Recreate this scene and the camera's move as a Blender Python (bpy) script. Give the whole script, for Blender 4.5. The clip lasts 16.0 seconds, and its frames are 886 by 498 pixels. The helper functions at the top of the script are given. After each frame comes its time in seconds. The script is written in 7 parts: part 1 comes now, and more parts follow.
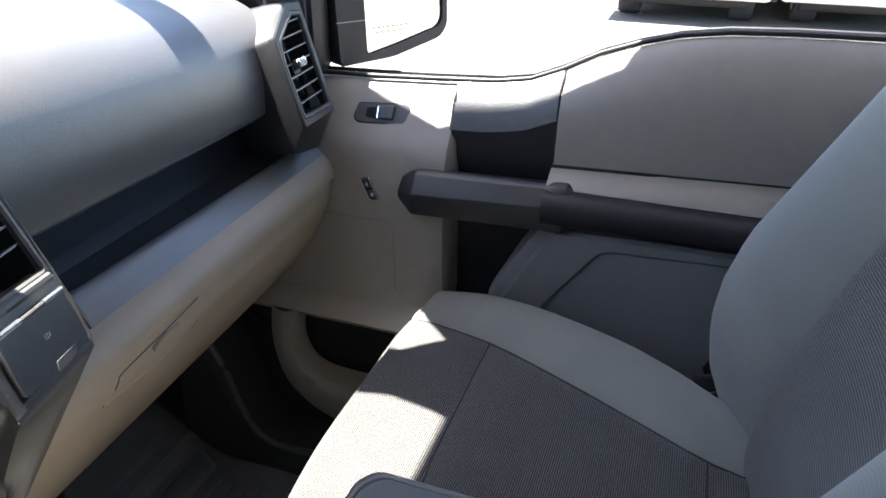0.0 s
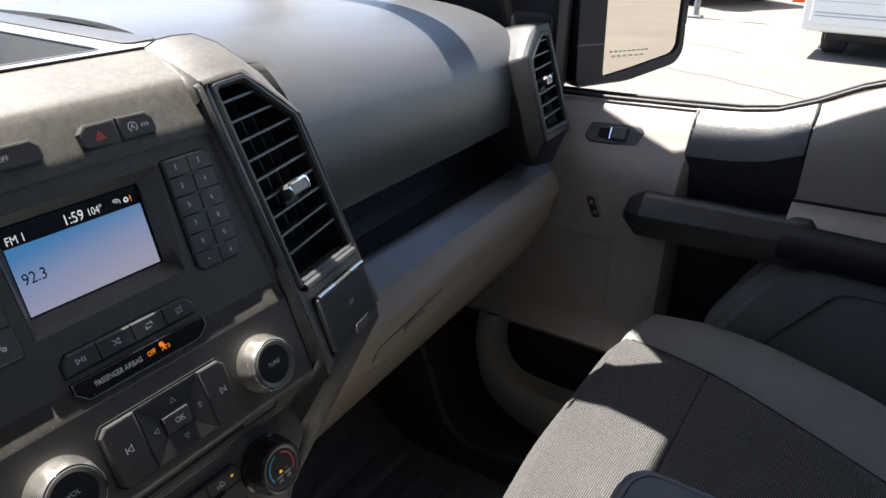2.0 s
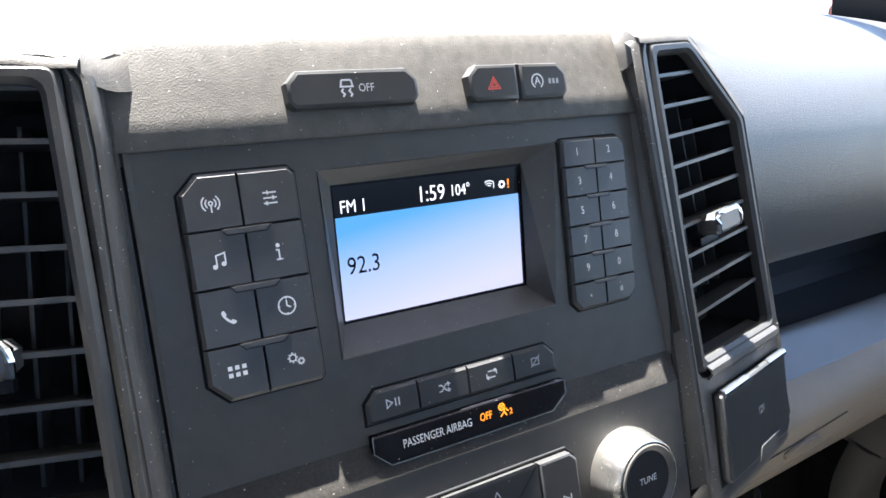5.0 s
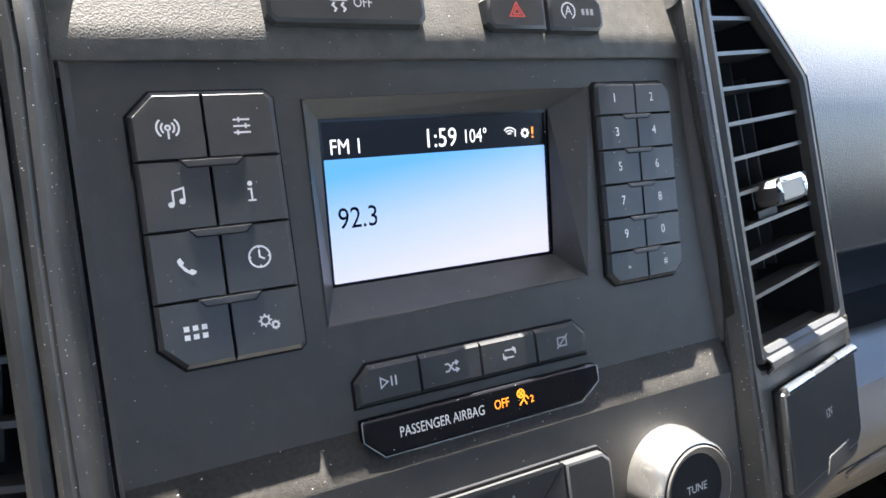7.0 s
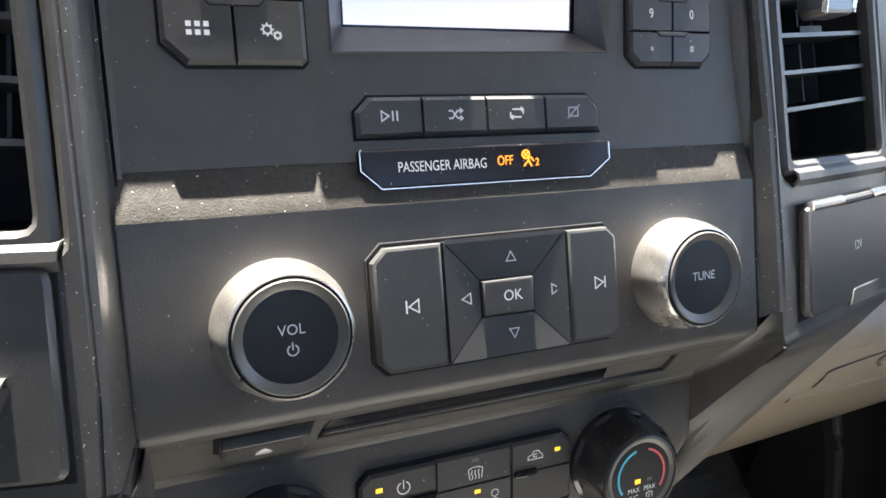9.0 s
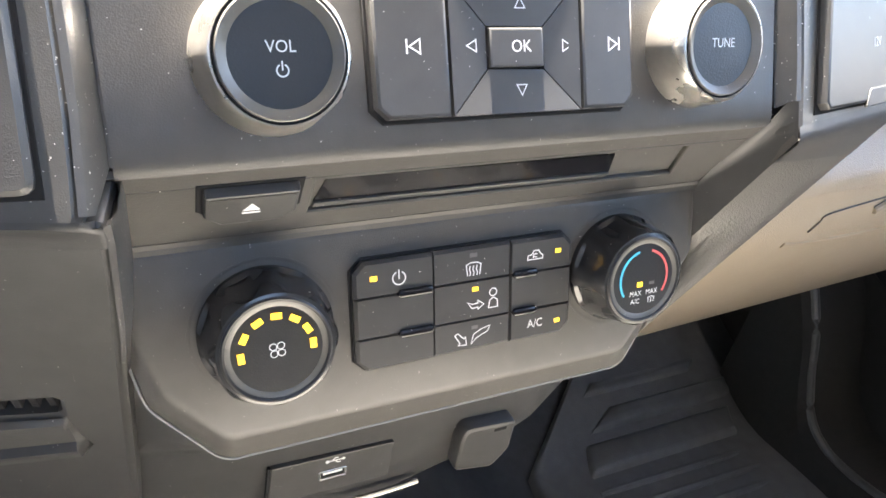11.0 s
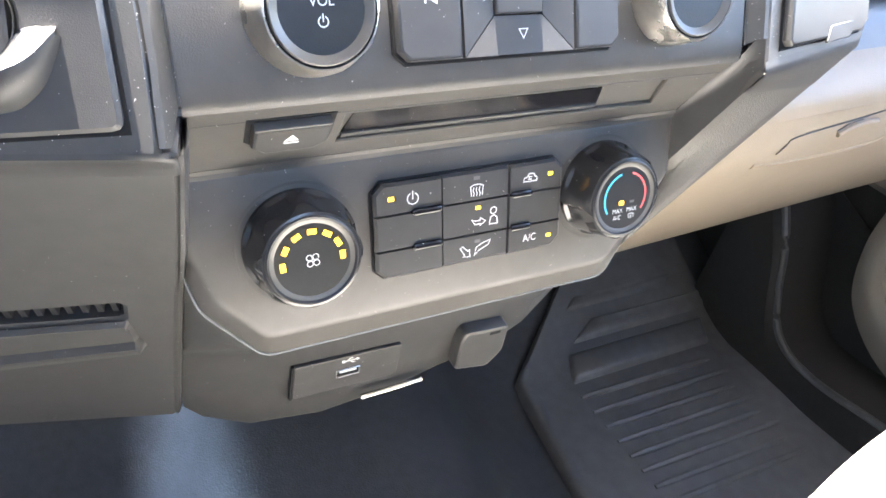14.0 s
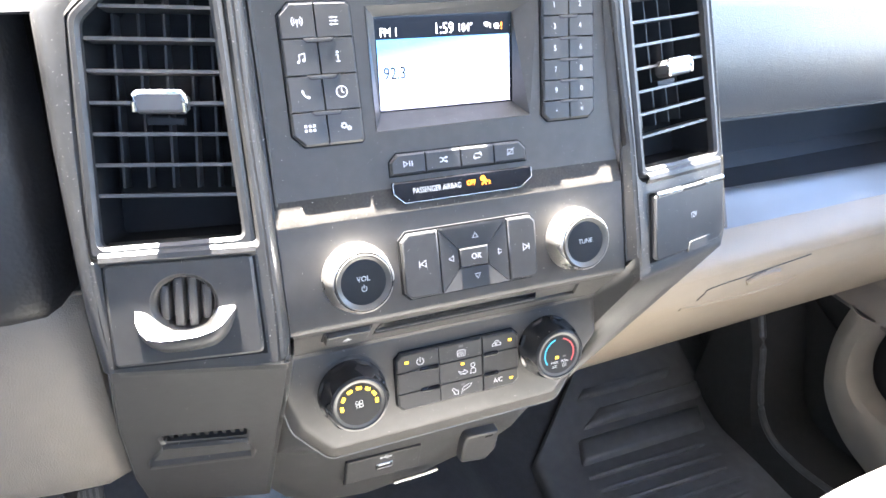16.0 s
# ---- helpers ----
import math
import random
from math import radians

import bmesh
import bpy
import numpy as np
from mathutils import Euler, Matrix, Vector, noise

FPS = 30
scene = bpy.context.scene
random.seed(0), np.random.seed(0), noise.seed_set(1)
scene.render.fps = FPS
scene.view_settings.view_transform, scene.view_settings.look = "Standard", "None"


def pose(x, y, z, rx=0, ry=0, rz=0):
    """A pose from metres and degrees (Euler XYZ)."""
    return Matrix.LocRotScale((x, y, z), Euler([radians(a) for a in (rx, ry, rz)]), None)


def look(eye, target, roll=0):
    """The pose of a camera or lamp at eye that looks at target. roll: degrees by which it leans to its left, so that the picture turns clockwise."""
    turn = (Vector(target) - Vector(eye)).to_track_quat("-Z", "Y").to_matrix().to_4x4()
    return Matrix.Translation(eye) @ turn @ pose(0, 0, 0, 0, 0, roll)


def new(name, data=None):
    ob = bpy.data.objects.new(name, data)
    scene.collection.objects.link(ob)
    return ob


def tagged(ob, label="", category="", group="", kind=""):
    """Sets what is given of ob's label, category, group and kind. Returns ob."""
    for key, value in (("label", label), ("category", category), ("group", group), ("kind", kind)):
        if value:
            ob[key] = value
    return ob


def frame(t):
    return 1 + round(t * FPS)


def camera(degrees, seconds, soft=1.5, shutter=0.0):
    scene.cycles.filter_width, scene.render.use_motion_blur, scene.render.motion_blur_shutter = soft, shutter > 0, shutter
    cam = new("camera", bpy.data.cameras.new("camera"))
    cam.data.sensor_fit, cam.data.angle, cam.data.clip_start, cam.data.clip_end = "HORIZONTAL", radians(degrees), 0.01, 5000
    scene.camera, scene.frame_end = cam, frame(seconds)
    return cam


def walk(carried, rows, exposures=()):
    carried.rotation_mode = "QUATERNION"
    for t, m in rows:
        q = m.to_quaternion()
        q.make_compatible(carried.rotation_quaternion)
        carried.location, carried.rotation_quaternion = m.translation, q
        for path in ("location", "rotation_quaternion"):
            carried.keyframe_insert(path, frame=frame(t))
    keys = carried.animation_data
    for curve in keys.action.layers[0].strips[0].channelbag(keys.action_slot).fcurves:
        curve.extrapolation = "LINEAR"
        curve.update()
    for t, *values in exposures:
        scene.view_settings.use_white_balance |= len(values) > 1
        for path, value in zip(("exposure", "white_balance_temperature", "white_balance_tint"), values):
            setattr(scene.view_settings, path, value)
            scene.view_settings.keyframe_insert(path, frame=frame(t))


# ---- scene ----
cam = camera(64.64, 16.0, soft=1.6)
# seconds, eye (metres), yaw to the left of ahead, pitch up, roll
PATH = [
    (0.0, -0.1327, -0.4975, 0.2086, -70.82, -27.97, 0.70),
    (0.5, -0.1506, -0.4767, 0.2116, -68.46, -27.52, 0.72),
    (1.0, -0.1726, -0.4623, 0.2110, -65.02, -26.66, 0.41),
    (1.5, -0.1979, -0.4390, 0.2072, -61.66, -26.23, 0.89),
    (2.0, -0.2172, -0.4190, 0.2064, -57.14, -26.14, 0.90),
    (2.5, -0.2390, -0.3963, 0.2019, -52.67, -25.49, 1.03),
    (3.0, -0.2529, -0.3603, 0.1907, -47.19, -25.21, 1.54),
    (3.5, -0.2421, -0.3298, 0.1720, -42.73, -25.09, 3.14),
    (4.0, -0.2084, -0.2958, 0.1511, -37.84, -24.85, 2.93),
    (4.5, -0.1749, -0.2702, 0.1348, -34.01, -23.58, 2.60),
    (4.7, -0.1638, -0.2604, 0.1290, -32.94, -23.46, 3.24),
    (6.8, -0.1232, -0.2243, 0.0866, -28.88, -20.97, 3.06),
    (7.0, -0.1232, -0.2233, 0.0808, -29.04, -21.68, 3.45),
    (7.5, -0.1179, -0.2320, 0.0697, -28.27, -22.54, 3.74),
    (8.0, -0.1144, -0.2403, 0.0517, -27.14, -23.50, 5.38),
    (8.5, -0.1119, -0.2517, 0.0303, -25.29, -24.21, 4.88),
    (9.0, -0.1149, -0.2577, 0.0119, -24.68, -25.22, 5.24),
    (9.2, -0.1164, -0.2586, 0.0036, -25.22, -25.49, 5.76),
    (11.3, -0.1240, -0.2669, -0.0586, -27.95, -31.77, 7.14),
    (11.5, -0.1264, -0.2653, -0.0651, -28.50, -32.43, 7.59),
    (12.0, -0.1347, -0.2640, -0.0794, -29.79, -33.51, 7.90),
    (12.5, -0.1409, -0.2621, -0.0854, -31.18, -34.17, 8.26),
    (13.0, -0.1412, -0.2612, -0.0846, -31.44, -34.28, 8.54),
    (13.5, -0.1408, -0.2699, -0.0668, -31.65, -34.95, 9.28),
    (14.0, -0.1477, -0.2925, -0.0288, -30.04, -36.91, 7.86),
    (14.5, -0.1572, -0.3221, 0.0231, -28.64, -37.00, 6.79),
    (15.0, -0.1605, -0.3574, 0.0737, -24.73, -36.91, 4.38),
    (15.5, -0.1751, -0.3827, 0.1116, -24.36, -34.52, 3.40),
    (16.0, -0.1824, -0.4171, 0.1400, -24.48, -31.82, 3.93),
]


def gaze(x, y, z, yaw, pitch, roll):
    a, b = radians(yaw), radians(pitch)
    way = Vector((-math.sin(a) * math.cos(b), math.cos(a) * math.cos(b), math.sin(b)))
    return look((x, y, z), Vector((x, y, z)) + way, roll)


EXPOSURES = [(0.0, 3.8, 6550, 11), (0.5, 3.05, 6550, 11), (1.5, 2.4, 6550, 11), (3.5, 2.5, 6400, 11), (4.2, 3.6, 6200, 10), (7.0, 3.95, 6400, 10), (8.0, 3.95, 6500, 10), (9.0, 4.15, 6700, 10), (11.5, 5.7, 7000, 12), (12.5, 5.95, 7000, 12), (13.5, 5.95, 6800, 12), (14.5, 6.1, 6500, 12), (15.0, 6.2, 6450, 12), (16.0, 5.85, 6400, 12)]
walk(cam, [(t, gaze(*row)) for t, *row in PATH], EXPOSURES)

# ---- light ----
SUN_UP, SUN_SIDE = 68.0, 0.0  # elevation; degrees to the right of straight ahead
world = bpy.data.worlds.new("world")
scene.world = world
world.use_nodes = True
sky = world.node_tree.nodes.new("ShaderNodeTexSky")
sky.sky_type, sky.sun_disc = "NISHITA", False
sky.sun_elevation, sky.sun_rotation = radians(SUN_UP), radians(SUN_SIDE)
world.node_tree.links.new(sky.outputs[0], world.node_tree.nodes["Background"].inputs[0])
world.node_tree.nodes["Background"].inputs[1].default_value = 0.07
sun = new("sun", bpy.data.lights.new("sun", "SUN"))
sun.data.energy, sun.data.angle, sun.data.color = 5.0, radians(0.53), (1.0, 0.95, 0.88)
sun_way = Vector((math.sin(radians(SUN_SIDE)) * math.cos(radians(SUN_UP)), math.cos(radians(SUN_SIDE)) * math.cos(radians(SUN_UP)), math.sin(radians(SUN_UP))))
sun.matrix_world = look(Vector((0, 0, 3)), Vector((0, 0, 3)) - sun_way)


# ---- materials ----
def material(name, base, rough=0.5, metal=0.0, grain=0.0, size=600.0, vary=0.15, patch=9.0, specks=0.0, emit=None, power=0.0, coat=0.0, spread=0.12, spec=0.5, sheen=0.0):
    """A plastic, metal or paint: two scales of tone, fine relief, worn gloss and, where asked for, dust."""
    m = bpy.data.materials.new(name)
    m.use_nodes = True
    nt = m.node_tree
    b = nt.nodes["Principled BSDF"]
    b.inputs["Base Color"].default_value = (*base, 1)
    b.inputs["Roughness"].default_value = rough
    b.inputs["Metallic"].default_value = metal
    b.inputs["Coat Weight"].default_value = coat
    b.inputs["Specular IOR Level"].default_value = spec
    b.inputs["Sheen Weight"].default_value = sheen
    co = nt.nodes.new("ShaderNodeTexCoord")

    def noise_at(scale, detail):
        n = nt.nodes.new("ShaderNodeTexNoise")
        n.inputs["Scale"].default_value, n.inputs["Detail"].default_value = scale, detail
        nt.links.new(co.outputs["Object"], n.inputs["Vector"])
        return n

    if vary:
        large, small = noise_at(patch, 4), noise_at(patch * 12, 3)
        both = nt.nodes.new("ShaderNodeMath")
        both.operation = "ADD"
        nt.links.new(large.outputs["Fac"], both.inputs[0])
        nt.links.new(small.outputs["Fac"], both.inputs[1])
        ramp = nt.nodes.new("ShaderNodeMapRange")
        ramp.inputs["From Min"].default_value, ramp.inputs["From Max"].default_value = 0.6, 1.4
        nt.links.new(both.outputs[0], ramp.inputs["Value"])
        mix = nt.nodes.new("ShaderNodeMix")
        mix.data_type = "RGBA"
        mix.inputs["A"].default_value = (*[c * (1 - vary) for c in base], 1)
        mix.inputs["B"].default_value = (*[min(1, c * (1 + vary)) for c in base], 1)
        nt.links.new(ramp.outputs[0], mix.inputs["Factor"])
        colour = mix.outputs["Result"]
        gloss = nt.nodes.new("ShaderNodeMapRange")
        gloss.inputs["To Min"].default_value, gloss.inputs["To Max"].default_value = max(0.02, rough - spread), min(1, rough + spread)
        nt.links.new(large.outputs["Fac"], gloss.inputs["Value"])
        nt.links.new(gloss.outputs[0], b.inputs["Roughness"])
        if specks:
            dust = noise_at(1100, 1)
            cut = nt.nodes.new("ShaderNodeMapRange")
            cut.inputs["From Min"].default_value, cut.inputs["From Max"].default_value = 0.79 - specks * 0.06, 0.83 - specks * 0.06
            nt.links.new(dust.outputs["Fac"], cut.inputs["Value"])
            over = nt.nodes.new("ShaderNodeMix")
            over.data_type = "RGBA"
            over.inputs["B"].default_value = (0.62, 0.60, 0.56, 1)
            nt.links.new(cut.outputs[0], over.inputs["Factor"])
            nt.links.new(colour, over.inputs["A"])
            colour = over.outputs["Result"]
        nt.links.new(colour, b.inputs["Base Color"])
    if grain:
        v = nt.nodes.new("ShaderNodeTexVoronoi")
        v.inputs["Scale"].default_value = size
        nt.links.new(co.outputs["Object"], v.inputs["Vector"])
        bump = nt.nodes.new("ShaderNodeBump")
        bump.inputs["Strength"].default_value, bump.inputs["Distance"].default_value = grain, 0.0006
        nt.links.new(v.outputs["Distance"], bump.inputs["Height"])
        nt.links.new(bump.outputs["Normal"], b.inputs["Normal"])
    if emit:
        b.inputs["Emission Color"].default_value = (*emit, 1)
        b.inputs["Emission Strength"].default_value = power
    return m


def cloth(name, dark, light, pitch, relief=0.5, across="Y", fine=1.0):
    """Woven cloth: threads over and under each other, with soft larger patches of tone."""
    m = bpy.data.materials.new(name)
    m.use_nodes = True
    nt = m.node_tree
    b = nt.nodes["Principled BSDF"]
    b.inputs["Roughness"].default_value = 0.95
    b.inputs["Specular IOR Level"].default_value = 0.15
    b.inputs["Sheen Weight"].default_value = 0.15
    co = nt.nodes.new("ShaderNodeTexCoord")
    waves = []
    for axis, k in (("X", fine), (across, 1.0)):
        w = nt.nodes.new("ShaderNodeTexWave")
        w.bands_direction = axis
        w.inputs["Scale"].default_value = k * 0.3142 / pitch
        w.inputs["Distortion"].default_value = 0.3
        nt.links.new(co.outputs["Object"], w.inputs["Vector"])
        waves.append(w)
    mul = nt.nodes.new("ShaderNodeMath")
    mul.operation = "MULTIPLY"
    nt.links.new(waves[0].outputs["Fac"], mul.inputs[0])
    nt.links.new(waves[1].outputs["Fac"], mul.inputs[1])
    n = nt.nodes.new("ShaderNodeTexNoise")
    n.inputs["Scale"].default_value = 14
    nt.links.new(co.outputs["Object"], n.inputs["Vector"])
    mix = nt.nodes.new("ShaderNodeMix")
    mix.data_type = "RGBA"
    mix.inputs["A"].default_value, mix.inputs["B"].default_value = (*dark, 1), (*light, 1)
    nt.links.new(mul.outputs[0], mix.inputs["Factor"])
    tone = nt.nodes.new("ShaderNodeMix")
    tone.data_type, tone.blend_type = "RGBA", "MULTIPLY"
    tone.inputs["Factor"].default_value = 0.25
    nt.links.new(mix.outputs["Result"], tone.inputs["A"])
    nt.links.new(n.outputs["Fac"], tone.inputs["B"])
    nt.links.new(tone.outputs["Result"], b.inputs["Base Color"])
    bump = nt.nodes.new("ShaderNodeBump")
    bump.inputs["Strength"].default_value, bump.inputs["Distance"].default_value = relief, 0.001
    nt.links.new(mul.outputs[0], bump.inputs["Height"])
    nt.links.new(bump.outputs["Normal"], b.inputs["Normal"])
    return m


CHARCOAL = material("charcoal_plastic", (0.041, 0.0405, 0.040), 0.42, grain=0.10, size=2400, vary=0.2, specks=0.1, spec=0.4)
DUSTY = material("dusty_charcoal_plastic", (0.074, 0.068, 0.060), 0.55, grain=0.15, size=1500, vary=0.36, patch=16, specks=0.45, spec=0.45)
# flecked with dust; base darker than the fascia to hold down the sun there
STEP_DUST = material("dust_flecked_sun_toned_plastic", (0.036, 0.033, 0.029), 0.62, grain=0.15, size=1600, vary=0.45, specks=0.5, spec=0.25, patch=60)
WINGS = material("dust_flecked_charcoal_plastic", (0.047, 0.046, 0.044), 0.38, grain=0.10, size=2200, vary=0.25, specks=0.85, spec=0.45)
COWL = material("coarse_black_plastic", (0.016, 0.016, 0.017), 0.5, grain=0.35, size=330, vary=0.3, spec=0.5)
SMOOTH = material("smooth_charcoal_plastic", (0.056, 0.053, 0.049), 0.42, grain=0.10, size=1800, vary=0.18, specks=0.15, spec=0.4)
BUTTON = material("button_plastic", (0.038, 0.038, 0.038), 0.36, grain=0.05, size=2400, vary=0.14, specks=0.1, spec=0.4)
PAD = material("grained_dash_pad", (0.050, 0.051, 0.053), 0.36, grain=0.32, size=950, vary=0.12, spec=0.9, sheen=0.05)
# dust, plus a base colour and sheen raised for glare on the dash top
TOP_PAD = material("dusty_glare_pale_top", (0.17, 0.165, 0.155), 0.55, grain=0.25, size=900, vary=0.12, spec=0.8, sheen=0.3)
BEIGE = material("beige_plastic", (0.25, 0.203, 0.150), 0.5, grain=0.35, size=900, vary=0.07, patch=4)
TAN_DOOR = material("warm_grey_door_plastic", (0.20, 0.182, 0.163), 0.5, grain=0.4, size=900, vary=0.07, patch=4)
GREY_DOOR = material("mid_grey_door_plastic", (0.14, 0.145, 0.15), 0.5, grain=0.4, size=900, vary=0.08, patch=4)
BLACK = material("black_plastic", (0.012, 0.012, 0.014), 0.5, grain=0.2, size=1200, vary=0.15, spec=0.25)
SHELF = material("dark_blue_grey_plastic", (0.034, 0.037, 0.043), 0.45, grain=0.2, size=1200, vary=0.15, spec=0.4)
DEEP = material("unlit_black_cavity", (0.016, 0.016, 0.017), 0.9, vary=0.1, spec=0.1)
GRIP = material("dark_grip_plastic", (0.015, 0.0155, 0.017), 0.40, grain=0.12, size=1400, vary=0.12, spec=0.35)
GLOSS = material("gloss_black", (0.008, 0.008, 0.010), 0.16, vary=0.1, specks=0.3, spread=0.03, spec=0.25)
KNOB = material("satin_black_knob", (0.026, 0.026, 0.027), 0.20, vary=0.12, specks=0.1, spec=0.5)
FACE = material("satin_grey_knob_face", (0.095, 0.091, 0.083), 0.38, metal=0.15, vary=0.1, specks=0.05, spec=0.5)
TAB = material("dark_satin_metal", (0.13, 0.127, 0.127), 0.30, metal=0.6, vary=0.1)
VANE = material("dull_vane_plastic", (0.035, 0.035, 0.036), 0.5, vary=0.15, spec=0.4)
SLAT = material("satin_slat_plastic", (0.060, 0.059, 0.058), 0.40, grain=0.05, size=2400, vary=0.15, spec=0.6)
KNOB_SILVER = material("brushed_silver_ring", (0.50, 0.48, 0.445), 0.27, metal=0.92, vary=0.1, patch=30, spread=0.08)
SILVER = material("satin_silver", (0.66, 0.65, 0.63), 0.25, metal=1.0, vary=0.08)
CHROME = material("chrome", (0.80, 0.80, 0.80), 0.10, metal=1.0, vary=0.04, spread=0.04)
DARK_LAMP = material("unlit_lamp_window", (0.09, 0.09, 0.09), 0.4, vary=0.0)
PRINT = material("white_print", (0.62, 0.63, 0.64), 0.6, vary=0.0)
BROWN_PRINT = material("etched_brown_print", (0.50, 0.43, 0.33), 0.6, vary=0.0)
FAINT = material("worn_grey_print", (0.32, 0.33, 0.34), 0.6, vary=0.0)
AMBER = material("amber_lamp", (0.9, 0.50, 0.03), 0.4, vary=0.0, emit=(1.0, 0.53, 0.03), power=0.08)
ORANGE = material("orange_lamp", (0.9, 0.3, 0.02), 0.4, vary=0.0, emit=(1.0, 0.25, 0.01), power=0.14)
RED = material("red_print", (0.65, 0.06, 0.04), 0.5, vary=0.0)
CYAN = material("blue_print", (0.05, 0.42, 0.60), 0.5, vary=0.0)
ROSE = material("rose_print", (0.60, 0.10, 0.10), 0.5, vary=0.0)
RUBBER = material("black_rubber_mat", (0.080, 0.084, 0.089), 0.50, grain=0.35, size=500, vary=0.25, patch=5)
FLOOR_RUBBER = material("dark_floor_rubber", (0.045, 0.048, 0.053), 0.36, grain=0.35, size=500, vary=0.3, patch=7)
CARPET = material("black_carpet", (0.014, 0.014, 0.015), 0.95, grain=0.8, size=900, vary=0.3)
PULL_CAP = material("coarse_charcoal_grain", (0.050, 0.051, 0.053), 0.36, grain=0.5, size=700, vary=0.15, spec=0.6)
LEDGE = material("grey_ledge_plastic", (0.12, 0.125, 0.13), 0.34, grain=0.2, size=900, vary=0.08, patch=4, spec=0.7)
# charcoal with the brown of light bounced off beige put into its colour
CHEEK = material("bounce_tinted_plastic", (0.054, 0.050, 0.044), 0.45, grain=0.3, size=900, vary=0.08, patch=4)
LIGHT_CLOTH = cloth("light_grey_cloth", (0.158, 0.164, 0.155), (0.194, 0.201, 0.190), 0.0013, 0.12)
DARK_CLOTH = cloth("dark_woven_cloth", (0.018, 0.0178, 0.0176), (0.185, 0.181, 0.173), 0.0025, 0.8, "Y", 1.4)
BACK_CLOTH = cloth("dark_ribbed_cloth", (0.03, 0.0295, 0.029), (0.21, 0.206, 0.197), 0.0028, 0.8, "Z", 1.4)
# pale so that the unseen middle cushion throws light onto the stack
BOUNCE_CLOTH = cloth("bounce_cushion_cloth", (0.31, 0.305, 0.29), (0.37, 0.365, 0.35), 0.0013, 0.12)
HEADLINER = material("light_grey_headliner", (0.45, 0.43, 0.40), 0.95, vary=0.05)
PAINT = material("white_paint", (0.78, 0.78, 0.77), 0.25, vary=0.03, coat=0.5)


def tinted(name, share):
    """Thin dark window glass that lets a share of the light through."""
    m = bpy.data.materials.new(name)
    m.use_nodes = True
    nt = m.node_tree
    clear, shine, both = nt.nodes.new("ShaderNodeBsdfTransparent"), nt.nodes.new("ShaderNodeBsdfGlossy"), nt.nodes.new("ShaderNodeMixShader")
    clear.inputs["Color"].default_value = (share, share, share * 1.02, 1)
    shine.inputs["Roughness"].default_value = 0.03
    both.inputs[0].default_value = 0.06
    nt.links.new(clear.outputs[0], both.inputs[1])
    nt.links.new(shine.outputs[0], both.inputs[2])
    nt.links.new(both.outputs[0], nt.nodes["Material Output"].inputs["Surface"])
    return m


TINT = tinted("clear_rear_glass", 0.9)
# darkened to hold back light on the driver's side, not a known tint
DIM_PANE = tinted("light_cutting_glass", 0.3)


# ---- helpers for building ----
ORIGIN = {}


def thing(name, loc, label, category, group="", kind=""):
    ob = new(name)
    ob.empty_display_size = 0.05
    ob.location = loc
    ORIGIN[ob] = Vector(loc)
    return tagged(ob, label, category, group, kind)


def part(name, bm, mat, parent=None, label="", smooth=35.0):
    """Links a bmesh, given in world metres, as one mesh object under a thing or a part."""
    org = ORIGIN.get(parent, Vector((0, 0, 0)))
    bmesh.ops.translate(bm, verts=bm.verts, vec=-org)
    bmesh.ops.recalc_face_normals(bm, faces=bm.faces)
    if smooth:
        bm.normal_update()
        for f in bm.faces:
            f.smooth = True
        for e in bm.edges:
            e.smooth = e.smooth and e.calc_face_angle(0.0) < radians(smooth)
    me = bpy.data.meshes.new(name)
    bm.to_mesh(me)
    bm.free()
    me.materials.append(mat)
    ob = new(name, me)
    if parent is not None:
        ob.parent = parent
    ORIGIN[ob] = org
    if label:
        ob["label"] = label
    return ob


def solo(name, bm, mat, label, category, group="", kind="", smooth=35.0):
    """A top-level thing that is one mesh."""
    return tagged(part(name, bm, mat, None, "", smooth), label, category, group, kind)


def panel(x, y, z, tilt, yaw=0.0):
    """A panel's frame: along it to the right, up it, and out of it; yaw turns its face to the right."""
    t, a = radians(tilt), radians(yaw)
    n = Vector((math.sin(a) * math.cos(t), -math.cos(a) * math.cos(t), math.sin(t)))
    r = Vector((math.cos(a), math.sin(a), 0))
    u = n.cross(r)
    m = Matrix((r, u, n)).transposed().to_4x4()
    m.translation = (x, y, z)
    return m


def at(m, a, b, c=0.0):
    """A point of a panel, from millimetres."""
    return m @ Vector((a * 0.001, b * 0.001, c * 0.001))


def on(m, a, b, c=0.0):
    """The panel's frame moved to one of its points."""
    return m @ Matrix.Translation((a * 0.001, b * 0.001, c * 0.001))


def rect(a0, b0, a1, b1):
    return [(a0, b0), (a1, b0), (a1, b1), (a0, b1)]


def trimmed(pts, cuts):
    """A polygon whose corners are cut off by so much (one number, or one for each corner)."""
    out = []
    for i, p in enumerate(pts):
        c = cuts if isinstance(cuts, (int, float)) else cuts[i]
        if c <= 0:
            out.append(p)
            continue
        for q in (pts[i - 1], pts[(i + 1) % len(pts)]):
            d = math.hypot(q[0] - p[0], q[1] - p[1])
            k = min(c / d, 0.48)
            out.append((p[0] + (q[0] - p[0]) * k, p[1] + (q[1] - p[1]) * k))
    return out


